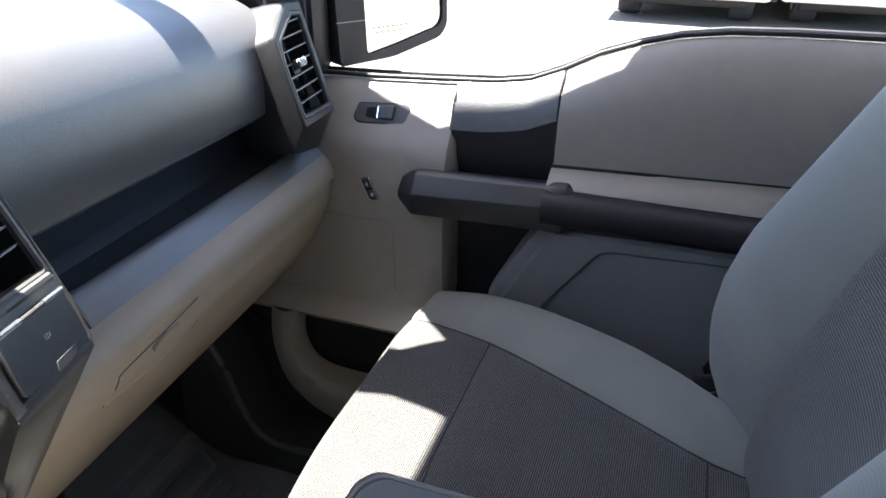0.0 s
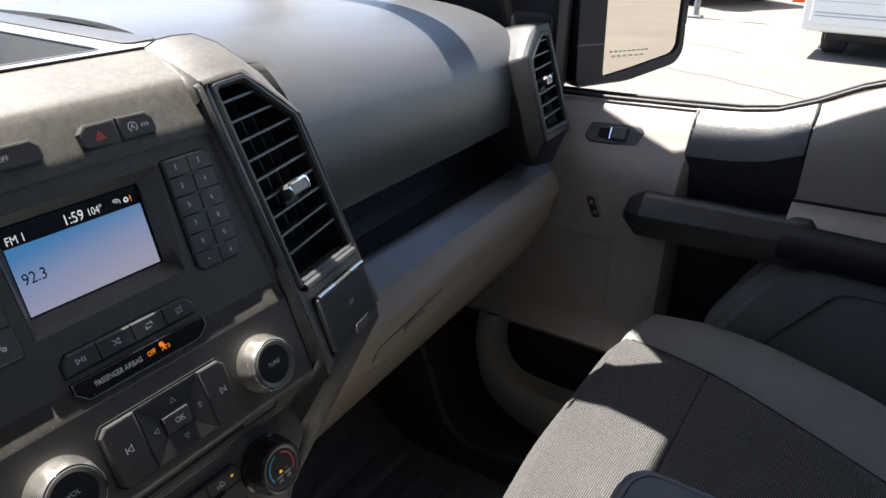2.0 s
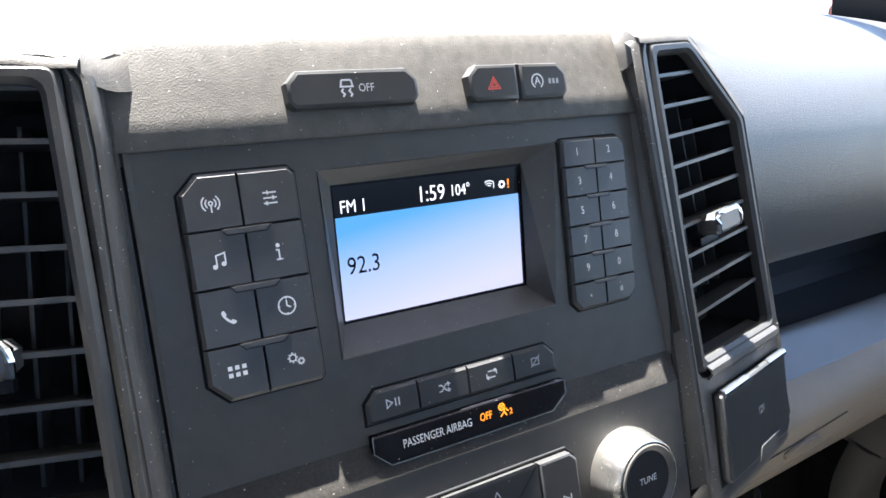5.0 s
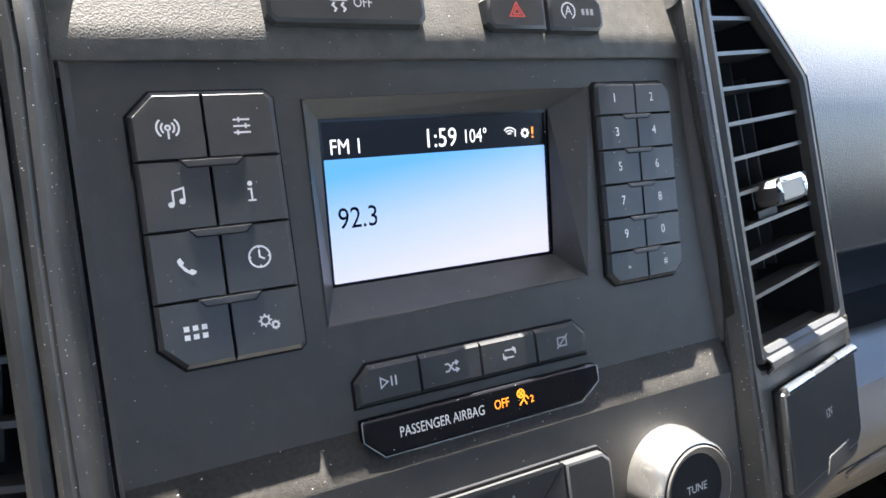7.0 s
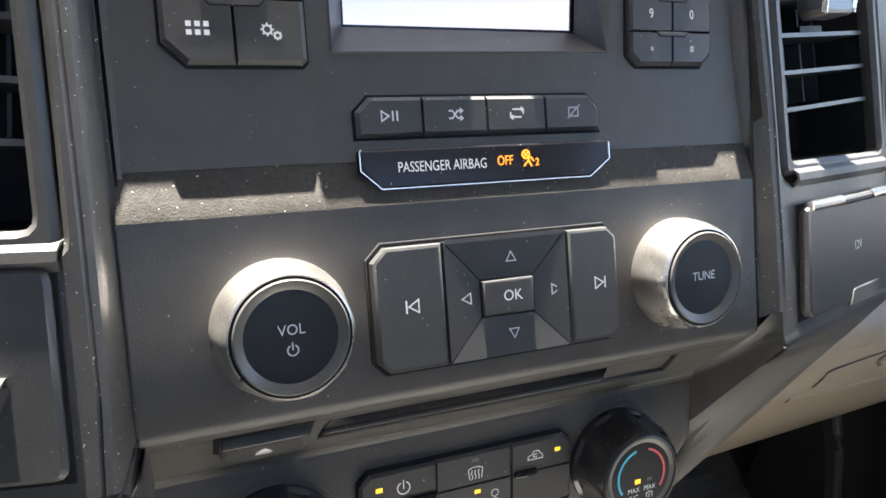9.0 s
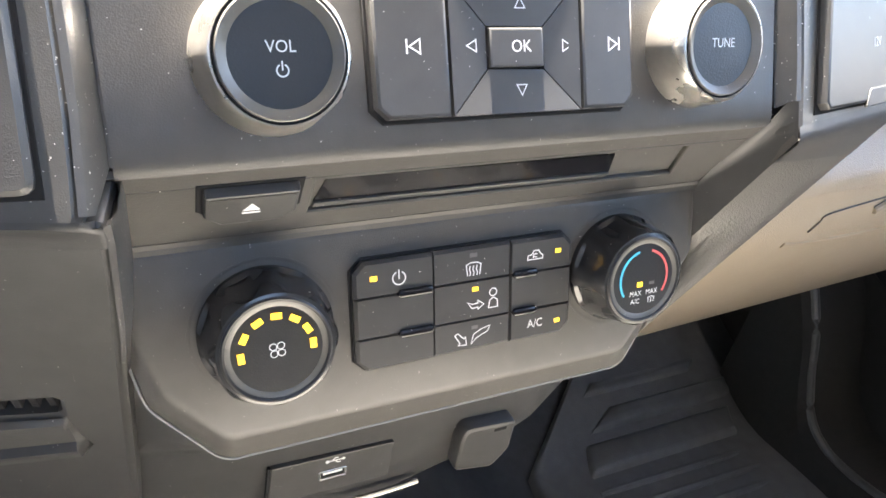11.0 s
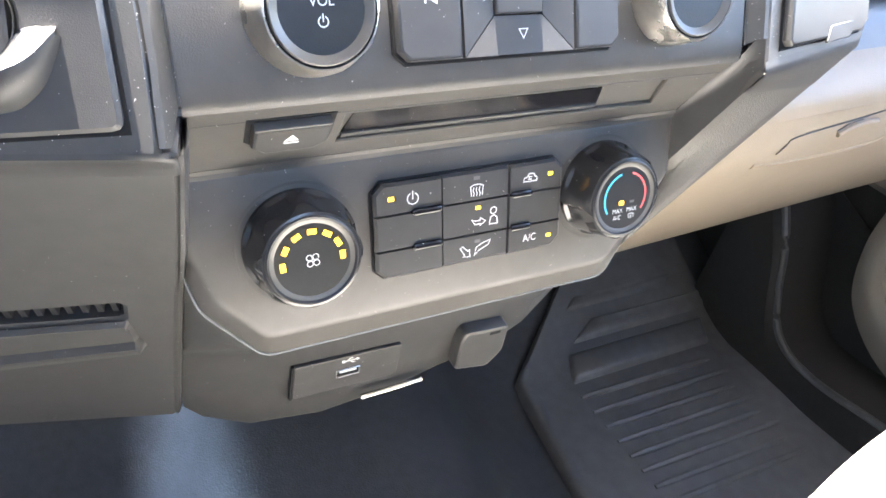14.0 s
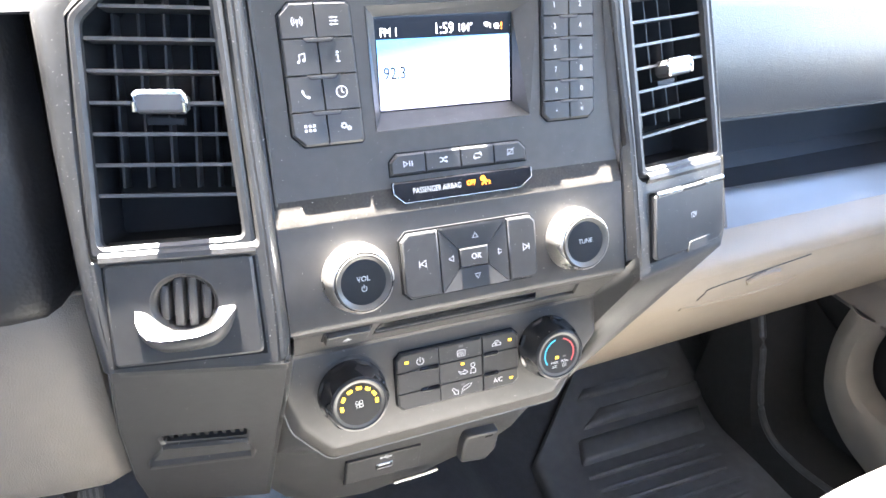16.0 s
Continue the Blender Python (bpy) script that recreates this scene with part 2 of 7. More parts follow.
def rounded(pts, r, seg=5):
    """A polygon with round corners of about radius r."""
    out = []
    for i, p in enumerate(pts):
        a, b = pts[i - 1], pts[(i + 1) % len(pts)]
        va, vb = Vector((a[0] - p[0], a[1] - p[1])), Vector((b[0] - p[0], b[1] - p[1]))
        k = min(r, 0.45 * va.length, 0.45 * vb.length)
        s, e = Vector(p) + va.normalized() * k, Vector(p) + vb.normalized() * k
        for j in range(seg + 1):
            t = j / seg
            q = s * (1 - t) ** 2 + Vector(p) * 2 * t * (1 - t) + e * t * t
            out.append((q.x, q.y))
    return out


def inset(pts, d):
    """A polygon moved inwards by d."""
    area = sum(pts[i - 1][0] * p[1] - p[0] * pts[i - 1][1] for i, p in enumerate(pts))
    s = 1 if area > 0 else -1
    out = []
    for i, p in enumerate(pts):
        a, b = Vector(pts[i - 1]), Vector(pts[(i + 1) % len(pts)])
        d1, d2 = (Vector(p) - a).normalized(), (b - Vector(p)).normalized()
        n1, n2 = Vector((-d1.y, d1.x)) * s, Vector((-d2.y, d2.x)) * s
        n = n1 + n2
        n = n / max(n.dot(n) / 2, 0.25) if n.length > 1e-6 else n1
        out.append((p[0] + n.x * d, p[1] + n.y * d))
    return out


def loops(bm, rings, m, cap0=True, cap1=True, closed=True):
    """Joins rings of (points, height) into a skin."""
    made = [[bm.verts.new(at(m, p[0], p[1], c)) for p in pts] for pts, c in rings]
    n = len(made[0])
    for lo, hi in zip(made, made[1:]):
        for i in range(n if closed else n - 1):
            bm.faces.new((lo[i], lo[(i + 1) % n], hi[(i + 1) % n], hi[i]))
    if cap0:
        bm.faces.new(made[0][::-1])
    if cap1:
        bm.faces.new(made[-1])
    return bm


def prism(pts, c0, c1, m, bevel=0.0, bm=None, soft=True):
    """A plate of that outline between two heights, with a bevelled rim on top."""
    bm = bm or bmesh.new()
    rings = [(pts, c0)]
    if bevel:
        rings += [(pts, c1 - bevel)]
        if soft:
            rings += [(inset(pts, bevel * 0.3), c1 - bevel * 0.3)]
        rings += [(inset(pts, bevel), c1)]
    else:
        rings += [(pts, c1)]
    loops(bm, rings, m)
    if bevel:
        bm.faces.ensure_lookup_table()
        for e in bm.faces[-1].edges:
            e.smooth = False
    return bm


def ring_plate(outer, holes, c0, c1, m, bevel=0.0):
    """A plate with holes through it."""
    bm = bmesh.new()

    def fill(c, shapes):
        edges = []
        for pts in shapes:
            vs = [bm.verts.new(at(m, p[0], p[1], c)) for p in pts]
            edges += [bm.edges.new((vs[i - 1], v)) for i, v in enumerate(vs)]
        bmesh.ops.triangle_fill(bm, use_beauty=True, use_dissolve=False, edges=edges)

    top = [inset(outer, bevel)] + [inset(h, -bevel) for h in holes] if bevel else [outer] + holes
    fill(c1, top)
    fill(c0, [outer] + holes)
    for low, high in zip([outer] + holes, top):
        rings = [(low, c0), (low, c1 - bevel), (high, c1)] if bevel else [(low, c0), (high, c1)]
        loops(bm, rings, m, False, False)
    bmesh.ops.remove_doubles(bm, verts=bm.verts, dist=1e-6)
    return bm


def skin(rows, thick=0.0, closed=False):
    """A surface through rows of points (metres); thick gives it depth to its back."""
    bm = bmesh.new()
    vs = [[bm.verts.new(p) for p in row] for row in rows]
    for r0, r1 in zip(vs, vs[1:]):
        n = len(r0)
        for i in range(n if closed else n - 1):
            bm.faces.new((r0[i], r0[(i + 1) % n], r1[(i + 1) % n], r1[i]))
    if thick:
        bmesh.ops.recalc_face_normals(bm, faces=bm.faces)
        bmesh.ops.solidify(bm, geom=bm.faces[:], thickness=thick)
    return bm


def lathe(profile, m, seg=48, bm=None):
    """A turned body from (radius, height) in millimetres about the panel's outward axis."""
    bm = bm or bmesh.new()
    rings = [([(r * math.cos(2 * math.pi * i / seg), r * math.sin(2 * math.pi * i / seg)) for i in range(seg)], c) for r, c in profile]
    return loops(bm, rings, m)


def tube(points, r, seg=10, bm=None):
    bm = bm or bmesh.new()
    pts = [Vector(p) for p in points]
    rows = []
    for i, p in enumerate(pts):
        d = (pts[min(i + 1, len(pts) - 1)] - pts[max(i - 1, 0)]).normalized()
        a = d.cross(Vector((0, 0, 1)) if abs(d.z) < 0.9 else Vector((1, 0, 0))).normalized()
        b = d.cross(a)
        k = r[i] if isinstance(r, (list, tuple)) else r
        rows.append([bm.verts.new(p + (a * math.cos(t) + b * math.sin(t)) * k) for t in [2 * math.pi * j / seg for j in range(seg)]])
    for r0, r1 in zip(rows, rows[1:]):
        for j in range(seg):
            bm.faces.new((r0[j], r0[(j + 1) % seg], r1[(j + 1) % seg], r1[j]))
    bm.faces.new(rows[0][::-1])
    bm.faces.new(rows[-1])
    return bm


def block(x0, y0, z0, x1, y1, z1, bevel=0.0, seg=2):
    """A box between two corners, with rounded edges."""
    bm = bmesh.new()
    bmesh.ops.create_cube(bm, size=1)
    bmesh.ops.scale(bm, vec=(x1 - x0, y1 - y0, z1 - z0), verts=bm.verts)
    bmesh.ops.translate(bm, vec=((x0 + x1) / 2, (y0 + y1) / 2, (z0 + z1) / 2), verts=bm.verts)
    if bevel:
        bmesh.ops.bevel(bm, geom=bm.edges[:], offset=bevel, segments=seg, profile=0.5, affect="EDGES")
    return bm


def strokes(lines, width, m, c0=0.0, c1=0.05, bm=None):
    """Flat printed lines on a panel: polylines in millimetres, drawn with that width."""
    bm = bm or bmesh.new()
    for line in lines:
        pts = [Vector(p) for p in line]
        shut = (pts[0] - pts[-1]).length < 1e-6 and len(pts) > 2
        left, right = [], []
        for i, p in enumerate(pts):
            a = pts[i - 1] if i else (pts[-2] if shut else None)
            b = pts[i + 1] if i < len(pts) - 1 else (pts[1] if shut else None)
            d1 = (p - a).normalized() if a is not None else (b - p).normalized()
            d2 = (b - p).normalized() if b is not None else d1
            n = Vector((-d1.y - d2.y, d1.x + d2.x))
            n = n.normalized() if n.length > 1e-6 else Vector((-d1.y, d1.x))
            k = min(1.6, 1 / max(0.3, n.dot(Vector((-d1.y, d1.x))))) * width / 2
            left.append(p + n * k)
            right.append(p - n * k)
        lv = [bm.verts.new(at(m, q.x, q.y, c1)) for q in left]
        rv = [bm.verts.new(at(m, q.x, q.y, c1)) for q in right]
        for i in range(len(pts) - 1):
            bm.faces.new((rv[i], rv[i + 1], lv[i + 1], lv[i]))
    return bm


def spots(shapes, m, c=0.05, bm=None):
    """Flat printed shapes on a panel."""
    bm = bm or bmesh.new()
    for pts in shapes:
        bm.faces.new([bm.verts.new(at(m, p[0], p[1], c)) for p in pts])
    return bm


def arc(cx, cy, r, a0, a1, n=16):
    return [(cx + r * math.cos(radians(a0 + (a1 - a0) * i / n)), cy + r * math.sin(radians(a0 + (a1 - a0) * i / n))) for i in range(n + 1)]


def words(name, text, height, m, a, b, c, mat, parent, stretch=1.0, bold=0.0):
    """Printed words, centred on a point of a panel; height of a capital in millimetres."""
    cu = bpy.data.curves.new(name, "FONT")
    cu.body, cu.align_x, cu.align_y, cu.resolution_u, cu.offset = text, "CENTER", "CENTER", 3, bold
    tmp = new(name, cu)
    me = bpy.data.meshes.new_from_object(tmp.evaluated_get(bpy.context.evaluated_depsgraph_get()))
    bpy.data.objects.remove(tmp)
    bm = bmesh.new()
    bm.from_mesh(me)
    bpy.data.meshes.remove(me)
    k = height / 0.69
    for v in bm.verts:
        v.co = at(m, a + v.co.x * k * stretch, b + v.co.y * k, c)
    return part(name, bm, mat, parent, smooth=0)


def smooth_line(pts, n=5):
    """A Catmull-Rom line through 2D points."""
    out = []
    for i in range(len(pts) - 1):
        p0, p1, p2, p3 = pts[max(i - 1, 0)], pts[i], pts[i + 1], pts[min(i + 2, len(pts) - 1)]
        for j in range(n):
            t = j / n
            out.append(tuple(0.5 * (2 * b + (c - a) * t + (2 * a - 5 * b + 4 * c - d) * t * t + (3 * b - a - 3 * c + d) * t ** 3) for a, b, c, d in zip(p0, p1, p2, p3)))
    return out + [pts[-1]]


# ---- centre stack ----
RADIO = panel(0, -0.013, 0, 23)
WING_L = panel(-0.1413, -0.0603, -0.0825, 22.7, -14)
WING_R = panel(0.1445, -0.0524, -0.0791, 22.7, 14)
SLOT = panel(0, -0.0595, -0.1605, -32.3)
CLIMATE = panel(0, -0.0565, -0.2163, 15.6)
SOCKETS = panel(0, -0.0100, -0.3500, 0)

stack = thing("centre_stack", (0, 0.0, -0.335), "dusty charcoal plastic centre stack of a pickup dashboard", "dashboard")

# brow over the radio, from the seam on top down to the step above the buttons
brow = [(0.078, 0.1032), (0.062, 0.0990), (0.046, 0.0942), (0.0345, 0.0905), (0.0300, 0.0888), (0.0274, 0.0866)]
rows = []
for x in [-0.125 + 0.2475 * i / 24 for i in range(25)]:
    rows.append([Vector((x, y, z)) for y, z in brow] + [at(RADIO, x * 1000, 90, -1.9), at(RADIO, x * 1000, 78, 0.1), at(RADIO, x * 1000, 66, 1.9), at(RADIO, x * 1000, 56, 3.3), at(RADIO, x * 1000, 54.6, 2.6), at(RADIO, x * 1000, 54.4, -4)])
part("brow", skin(rows, 0.002), DUSTY, stack, "dusty rounded brow over the radio")

part("brow_seam", tube([Vector((-0.121 + 0.242 * i / 8, 0.0785, 0.1042)) for i in range(9)], 0.0011, 6), DEEP, stack)

RECESS = [(-56.0, -34.2), (53.6, -32.8), (65.0, 43.6), (-54.6, 42.2)]
face = ring_plate([(-126, -70), (123, -70), (124, 55.5), (-126, 55.5)], [RECESS], -6, 0, RADIO)
part("radio_fascia", face, SMOOTH, stack)
rows = []
for a in [-125 + 247 * i / 16 for i in range(17)]:
    rows.append([at(RADIO, a, b, c) for b, c in ((-69.5, -0.3), (-71.5, 0.1), (-73.5, 0.7), (-76, 1.5), (-80, 2.6), (-84.2, 3.8), (-85.4, 3.95), (-87, 3.9), (-100, 3.7), (-120, 3.5), (-140, 3.3), (-149, 3.0), (-152, 2.0), (-153.6, 0.4))])
part("knob_fascia", skin([r[6:] for r in rows], 0.003), SMOOTH, stack)
part("fascia_step", skin([r[:7] for r in rows], 0.003), STEP_DUST, stack, "dusty sloping step below the lamp strip")

rows = []
for x in [-0.127 + 0.2495 * i / 12 for i in range(13)]:
    rows.append([at(RADIO, x * 1000, -152.9, 1.2), at(SLOT, x * 1000, 23.5, 0.6), at(SLOT, x * 1000, 21.0, 0.0), at(SLOT, x * 1000, 14, 0)])
part("slot_top_strip", skin(rows, 0.002), SMOOTH, stack)
slotface = ring_plate([(-127, -20.5), (121, -20.5), (122, 14), (-127, 14)], [[(-66, -8.5), (96, -9.5), (90, 11.6), (-66, 11.6)]], -5, 0, SLOT, 0.6)
part("slot_face", slotface, SMOOTH, stack)
part("slot_bed", prism([(-68, -10), (97, -11), (92, 13), (-68, 13)], -6, -2.2, SLOT), SMOOTH, stack)
part("disc_slot", prism([(-64.5, -4.4), (61, -5.4), (56, 8.2), (-62, 9.6)], -3, -1.6, SLOT), GLOSS, stack, "dark disc slot")
part("disc_slot_lip", prism([(-64.5, -7.2), (60, -8), (61, -5.4), (-64.5, -4.4)], -3, -0.6, SLOT, 0.5), BUTTON, stack)
rows = []
for x in [-0.127 + 0.2495 * i / 12 for i in range(13)]:
    rows.append([at(SLOT, x * 1000, -20.3, 0), at(SLOT, x * 1000, -22.5, 0.6), at(CLIMATE, x * 1000, 37.5, 0.6), at(CLIMATE, x * 1000, 35, 0.2)])
part("climate_brow", skin(rows, 0.002), SMOOTH, stack)

# climate tray: a plate with cut lower corners that rolls over to the seam below
TRAY = [(-127.5, 35.4), (-127, 10), (-118.5, -18), (-99, -40.5), (84, -40.5), (122, 4), (121, 35.4)]
ROLL = [(-129, 35.4), (-130, 6), (-122, -24), (-101, -47), (86, -47), (125, 2), (122.5, 35.4)]
BACK = [(-129, 35.4), (-132, 2), (-126, -26), (-101, -55), (92, -54.5), (127, -1), (122.5, 35.4)]
bm = bmesh.new()
loops(bm, [(rounded(p, r, 6), c) for p, r, c in ((BACK, 6, -70), (BACK, 6, -11), (inset(BACK, 1.0), 6, -8.6), (inset(ROLL, 0.3), 5, -4.6), (inset(TRAY, -2.4), 4.5, -1.7), (inset(TRAY, -0.4), 4, -0.5), (inset(TRAY, 2.2), 4, 0))], CLIMATE, True, True)
part("climate_tray", bm, SMOOTH, stack)
part("seam_bead", tube([at(CLIMATE, p[0], p[1], -10.2) for p in rounded(inset(BACK, -0.4), 6, 6)[7:42]], 0.0006, 6), GREY_DOOR, stack, "thin pale seam under the climate panel")

# socket panel: hangs from the outline of the climate tray and wraps its driver's side
def along_line(pts, t):
    """The point at share t of a polyline's length."""
    d = [math.hypot(q[0] - p[0], q[1] - p[1]) for p, q in zip(pts, pts[1:])]
    want = t * sum(d)
    for p, q, w in zip(pts, pts[1:], d):
        if want <= w + 1e-9:
            k = want / w
            return (p[0] + (q[0] - p[0]) * k, p[1] + (q[1] - p[1]) * k)
        want -= w
    return pts[-1]


# share of the seam's length; where the panel meets the soffit; its lower edge
COLUMNS = [(0.0, (-139, 45, -5), (-136, -32, -25)), (0.12, (-134, 38, -3), (-126, -42, -22)), (0.226, (-100, 32, 0), (-100, -46, -10)), (0.35, (-60, 32, 0), (-55, -49, -6)), (0.5, (-10, 32, 0), (-5, -41, -4)), (0.62, (30, 32, 0), (30, -30, -3)), (0.72, (62, 32, 0), (60, -25, -3)), (0.807, (92, 32, 0), (90, -12, -6)), (0.9, (125, 34, -6), (118, 8, -14)), (1.0, (150, 36, -20), (146, 27, -24))]
cols = []
for share, mid, low in COLUMNS:
    ta, tb = along_line(rounded(BACK, 6, 6)[10:39], share)
    top_p, mid_p, low_p = at(CLIMATE, ta, tb, -10.5), at(SOCKETS, *mid), at(SOCKETS, *low)
    cols.append([top_p, top_p.lerp(mid_p, 0.5), mid_p + Vector((0, -0.004, 0.004)), mid_p.lerp(low_p, 0.06), mid_p.lerp(low_p, 0.5), mid_p.lerp(low_p, 0.94), low_p + Vector((0, 0.003, -0.001)), low_p + Vector((0, 0.07, 0.0))])
part("socket_panel", skin(cols, 0.003), CHARCOAL, stack)

# wings beside the radio
VENT_R = [(-2, 8), (84, 3), (86, 128), (40, 172), (4, 172)]
VENT_L = [(4 if a == -2 else a, b) for a, b in VENT_R[:4]] + [(19, 172)]
VENT_L = [(-a, b) for a, b in VENT_L]


def wing(name, m, s, vent, low):
    inner = [(-4, 181.5), (-10.2, 172), (-11, 139), (-12, 100), (-12.5, 30), (-16.5, -40), (-19, -62)] if s > 0 else [(13, 180.5), (6.5, 170), (4, 150), (0, 95), (-8, 15), (-13, -40), (-14, -62)]
    out = [(a * s, b) for a, b in inner] + [(low[0] * s, -70), (low[1] * s, -70), (92 * s, -12), (96 * s, 60), (96 * s, 131), (42 * s, 182)]
    holes = [rounded(inset(vent, -6), 5, 3)]
    if s < 0:
        holes.append([(-39.6 + 25.0 * math.cos(t), -29.5 + 22.0 * math.sin(t)) for t in [2 * math.pi * i / 40 for i in range(40)]])
    w = ring_plate(rounded(out, 4, 3), holes, -16, 0, m, 2.2)
    ob = part(name, w, WINGS, stack, "charcoal wing around an air vent")
    # cap rolling over from the wing's face to the seam on the dash top
    edge_line = ((-9, 181), (2, 181.5), (18, 181.5)) if s > 0 else ((8, 179.5), (16, 180), (26, 181))
    edge_line += ((41, 181), (60, 166), (80, 147), (94.6, 132))
    drop = [(0.5, -3.6), (0, -4.2), (0, -4.2), (-0.8, -4.0), (-2.4, -2.8), (-2.6, -2.6), (-3.0, -2.4)]
    face = [at(m, (a + da) * s, b + db, 0.25) for (a, b), (da, db) in zip(edge_line, drop)]
    nose = [at(m, (a + da * 0.25) * s, b + db * 0.25, 0.1) for (a, b), (da, db) in zip(edge_line, drop)]
    front = [at(m, (a - da * 0.12) * s, b - db * 0.12, -2.2) for (a, b), (da, db) in zip(edge_line, drop)]
    back = [Vector((s * x, y, z)) for x, y, z in ((0.121, 0.078, 0.1035), (0.136, 0.082, 0.1075), (0.152, 0.083, 0.1085), (0.172, 0.083, 0.1075), (0.195, 0.083, 0.098), (0.217, 0.083, 0.082), (0.230, 0.083, 0.062))]
    lift = [0.0015, 0.0035] + [0.0045] * 5
    lip = [f.lerp(b, 0.12) + Vector((0, 0, 0.5 * h)) for f, b, h in zip(front, back, lift)]
    mid = [f.lerp(b, 0.45) + Vector((0, 0, h)) for f, b, h in zip(front, back, lift)]
    part("wing_cap", skin([face, nose, front, lip, mid, back], 0.002), DUSTY, stack, "dusty rounded cap of the wing", 60)
    part("cap_seam", tube([p + Vector((0, 0.0012, -0.0002)) for p in back[:7]], 0.0009, 6), DEEP, stack)
    edge = 0.1135 if s > 0 else -0.116
    wing_side = [back[0], mid[0], lip[0], front[0], face[0] - Vector((s * 0.0012, 0, 0.0012)), at(m, (-10.5 if s > 0 else 6.4) * s, 172, -1.0)]
    brow_side = [Vector((edge, 0.078, 0.1034)), Vector((edge, 0.046, 0.0943)), Vector((edge, 0.031, 0.0892)), at(RADIO, edge * 1000, 88, -1.6), at(RADIO, edge * 1000, 84, -1.0), at(RADIO, edge * 1000, 76, 0.2)]
    part("cap_side", skin([[p.lerp(q, t) - Vector((0, 0, 0.0016 * math.sin(math.pi * t))) for t in (0, 0.2, 0.4, 0.6, 0.8, 1)] for p, q in zip(wing_side, brow_side)]), DUSTY, stack, "", 85)
    return ob


wing("wing", WING_R, 1, VENT_R, (-20, 80))
wing("wing", WING_L, -1, VENT_L, (-14, 84))

# rounded outer side of the driver's wing
roll = []
for b, a, k in ((-70, 83, 0.55), (-42, 88, 0.6), (-12, 91.2, 0.65), (20, 93.2, 0.75), (60, 95.2, 0.9), (100, 95.4, 1.1), (131, 95.4, 1.3), (146, 88, 1.5)):
    roll.append([at(WING_L, -a - da * k, b, c) for da, c in ((-3.0, 0.25), (0, 0.2), (3.5, -0.6), (7, -2.4), (10.5, -5.5), (13, -10), (14.4, -16), (15, -24), (15, -42))])
part("wing_roll", skin(roll), WINGS, stack, "rounded flecked outer edge of the wing", 60)

# gap between wings and radio: the inner reveals
rows = [[at(WING_R, -4, 181.3, -0.7), at(WING_R, -8, 180.4, -2), at(WING_R, -12, 179.5, -6), at(RADIO, 119, 90, 0.2), at(RADIO, 117, 90, -1), at(RADIO, 117, 90, -6)]]
for a, b in ((-10, 176), (-11, 139), (-12, 100), (-12.5, 30), (-16.5, -38), (-18, -54)):
    rows.append([at(WING_R, a + 0.6, b, -0.3), at(WING_R, a - 1.4, b, -1.0), at(WING_R, a - 2.6, b, -3.0), at(RADIO, 125.0, max(-150, b - 92), 2.4), at(RADIO, 123.8, max(-150, b - 92), 2.6), at(RADIO, 123.4, max(-150, b - 92), -6)])
part("reveal", skin(rows), WINGS, stack)
part("seam", strokes([[(123.2, 50), (123.2, -152)]], 1.2, RADIO, c1=1.2), DEEP, stack)
for s in (1, -1):
    slim = 0 if s > 0 else 4.5
    rows = [[at(RADIO, s * min(122, a + slim), b, 0.1), at(RADIO, s * min(122.6, a + slim + 1.2), b, 1.4), at(RADIO, s * 123.4, b, c)] for a, b, c in ((116.5, 54.4, 3.4), (116.5, 0, 3.6), (117, -30, 3.6), (119, -52, 3.0), (122, -72, 1.2))]
    part("side_wall", skin(rows), SMOOTH, stack)
rows = [[at(WING_L, -13, 180.3, -0.7), at(WING_L, -9.5, 179.8, -2), at(WING_L, -6, 179, -6), at(RADIO, -120, 89, 0.2), at(RADIO, -118, 89, -1), at(RADIO, -118, 89, -6)]]
for a, b in ((-6.8, 172), (-4, 150), (0, 95), (4, 55), (8, 15), (13, -40), (14, -66)):
    rows.append([at(WING_L, a - 0.6, b, -0.3), at(WING_L, a + 1.4, b, -1.0), at(WING_L, a + 2.8, b, -3.2), at(RADIO, -125.8, max(-150, b - 92), 2.4), at(RADIO, -124.6, max(-150, b - 92), 2.6), at(RADIO, -124.2, max(-150, b - 92), -6)])
part("reveal", skin(rows), WINGS, stack)
UNDER = panel(-0.172, -0.0765, -0.1475, -22, -14)
rows = []
for a, b in ((44.5, -1), (44.0, -10), (42, -25), (37.5, -60), (30.5, -103), (21, -170), (9, -256)):
    rows.append([at(UNDER, a - 0.6, b, -0.3), at(UNDER, a + 1.0, b, -1.8), at(UNDER, a + 1.8, b, -6), at(UNDER, a + 1.8, b, -14), at(UNDER, a + 1.2, b, -20), at(UNDER, a + 0.6, b, -27)])
part("reveal", skin(rows), WINGS, stack)
part("seam", strokes([[(-124.0, 50), (-124.0, -152)]], 1.2, RADIO, c1=0.9), DEEP, stack)

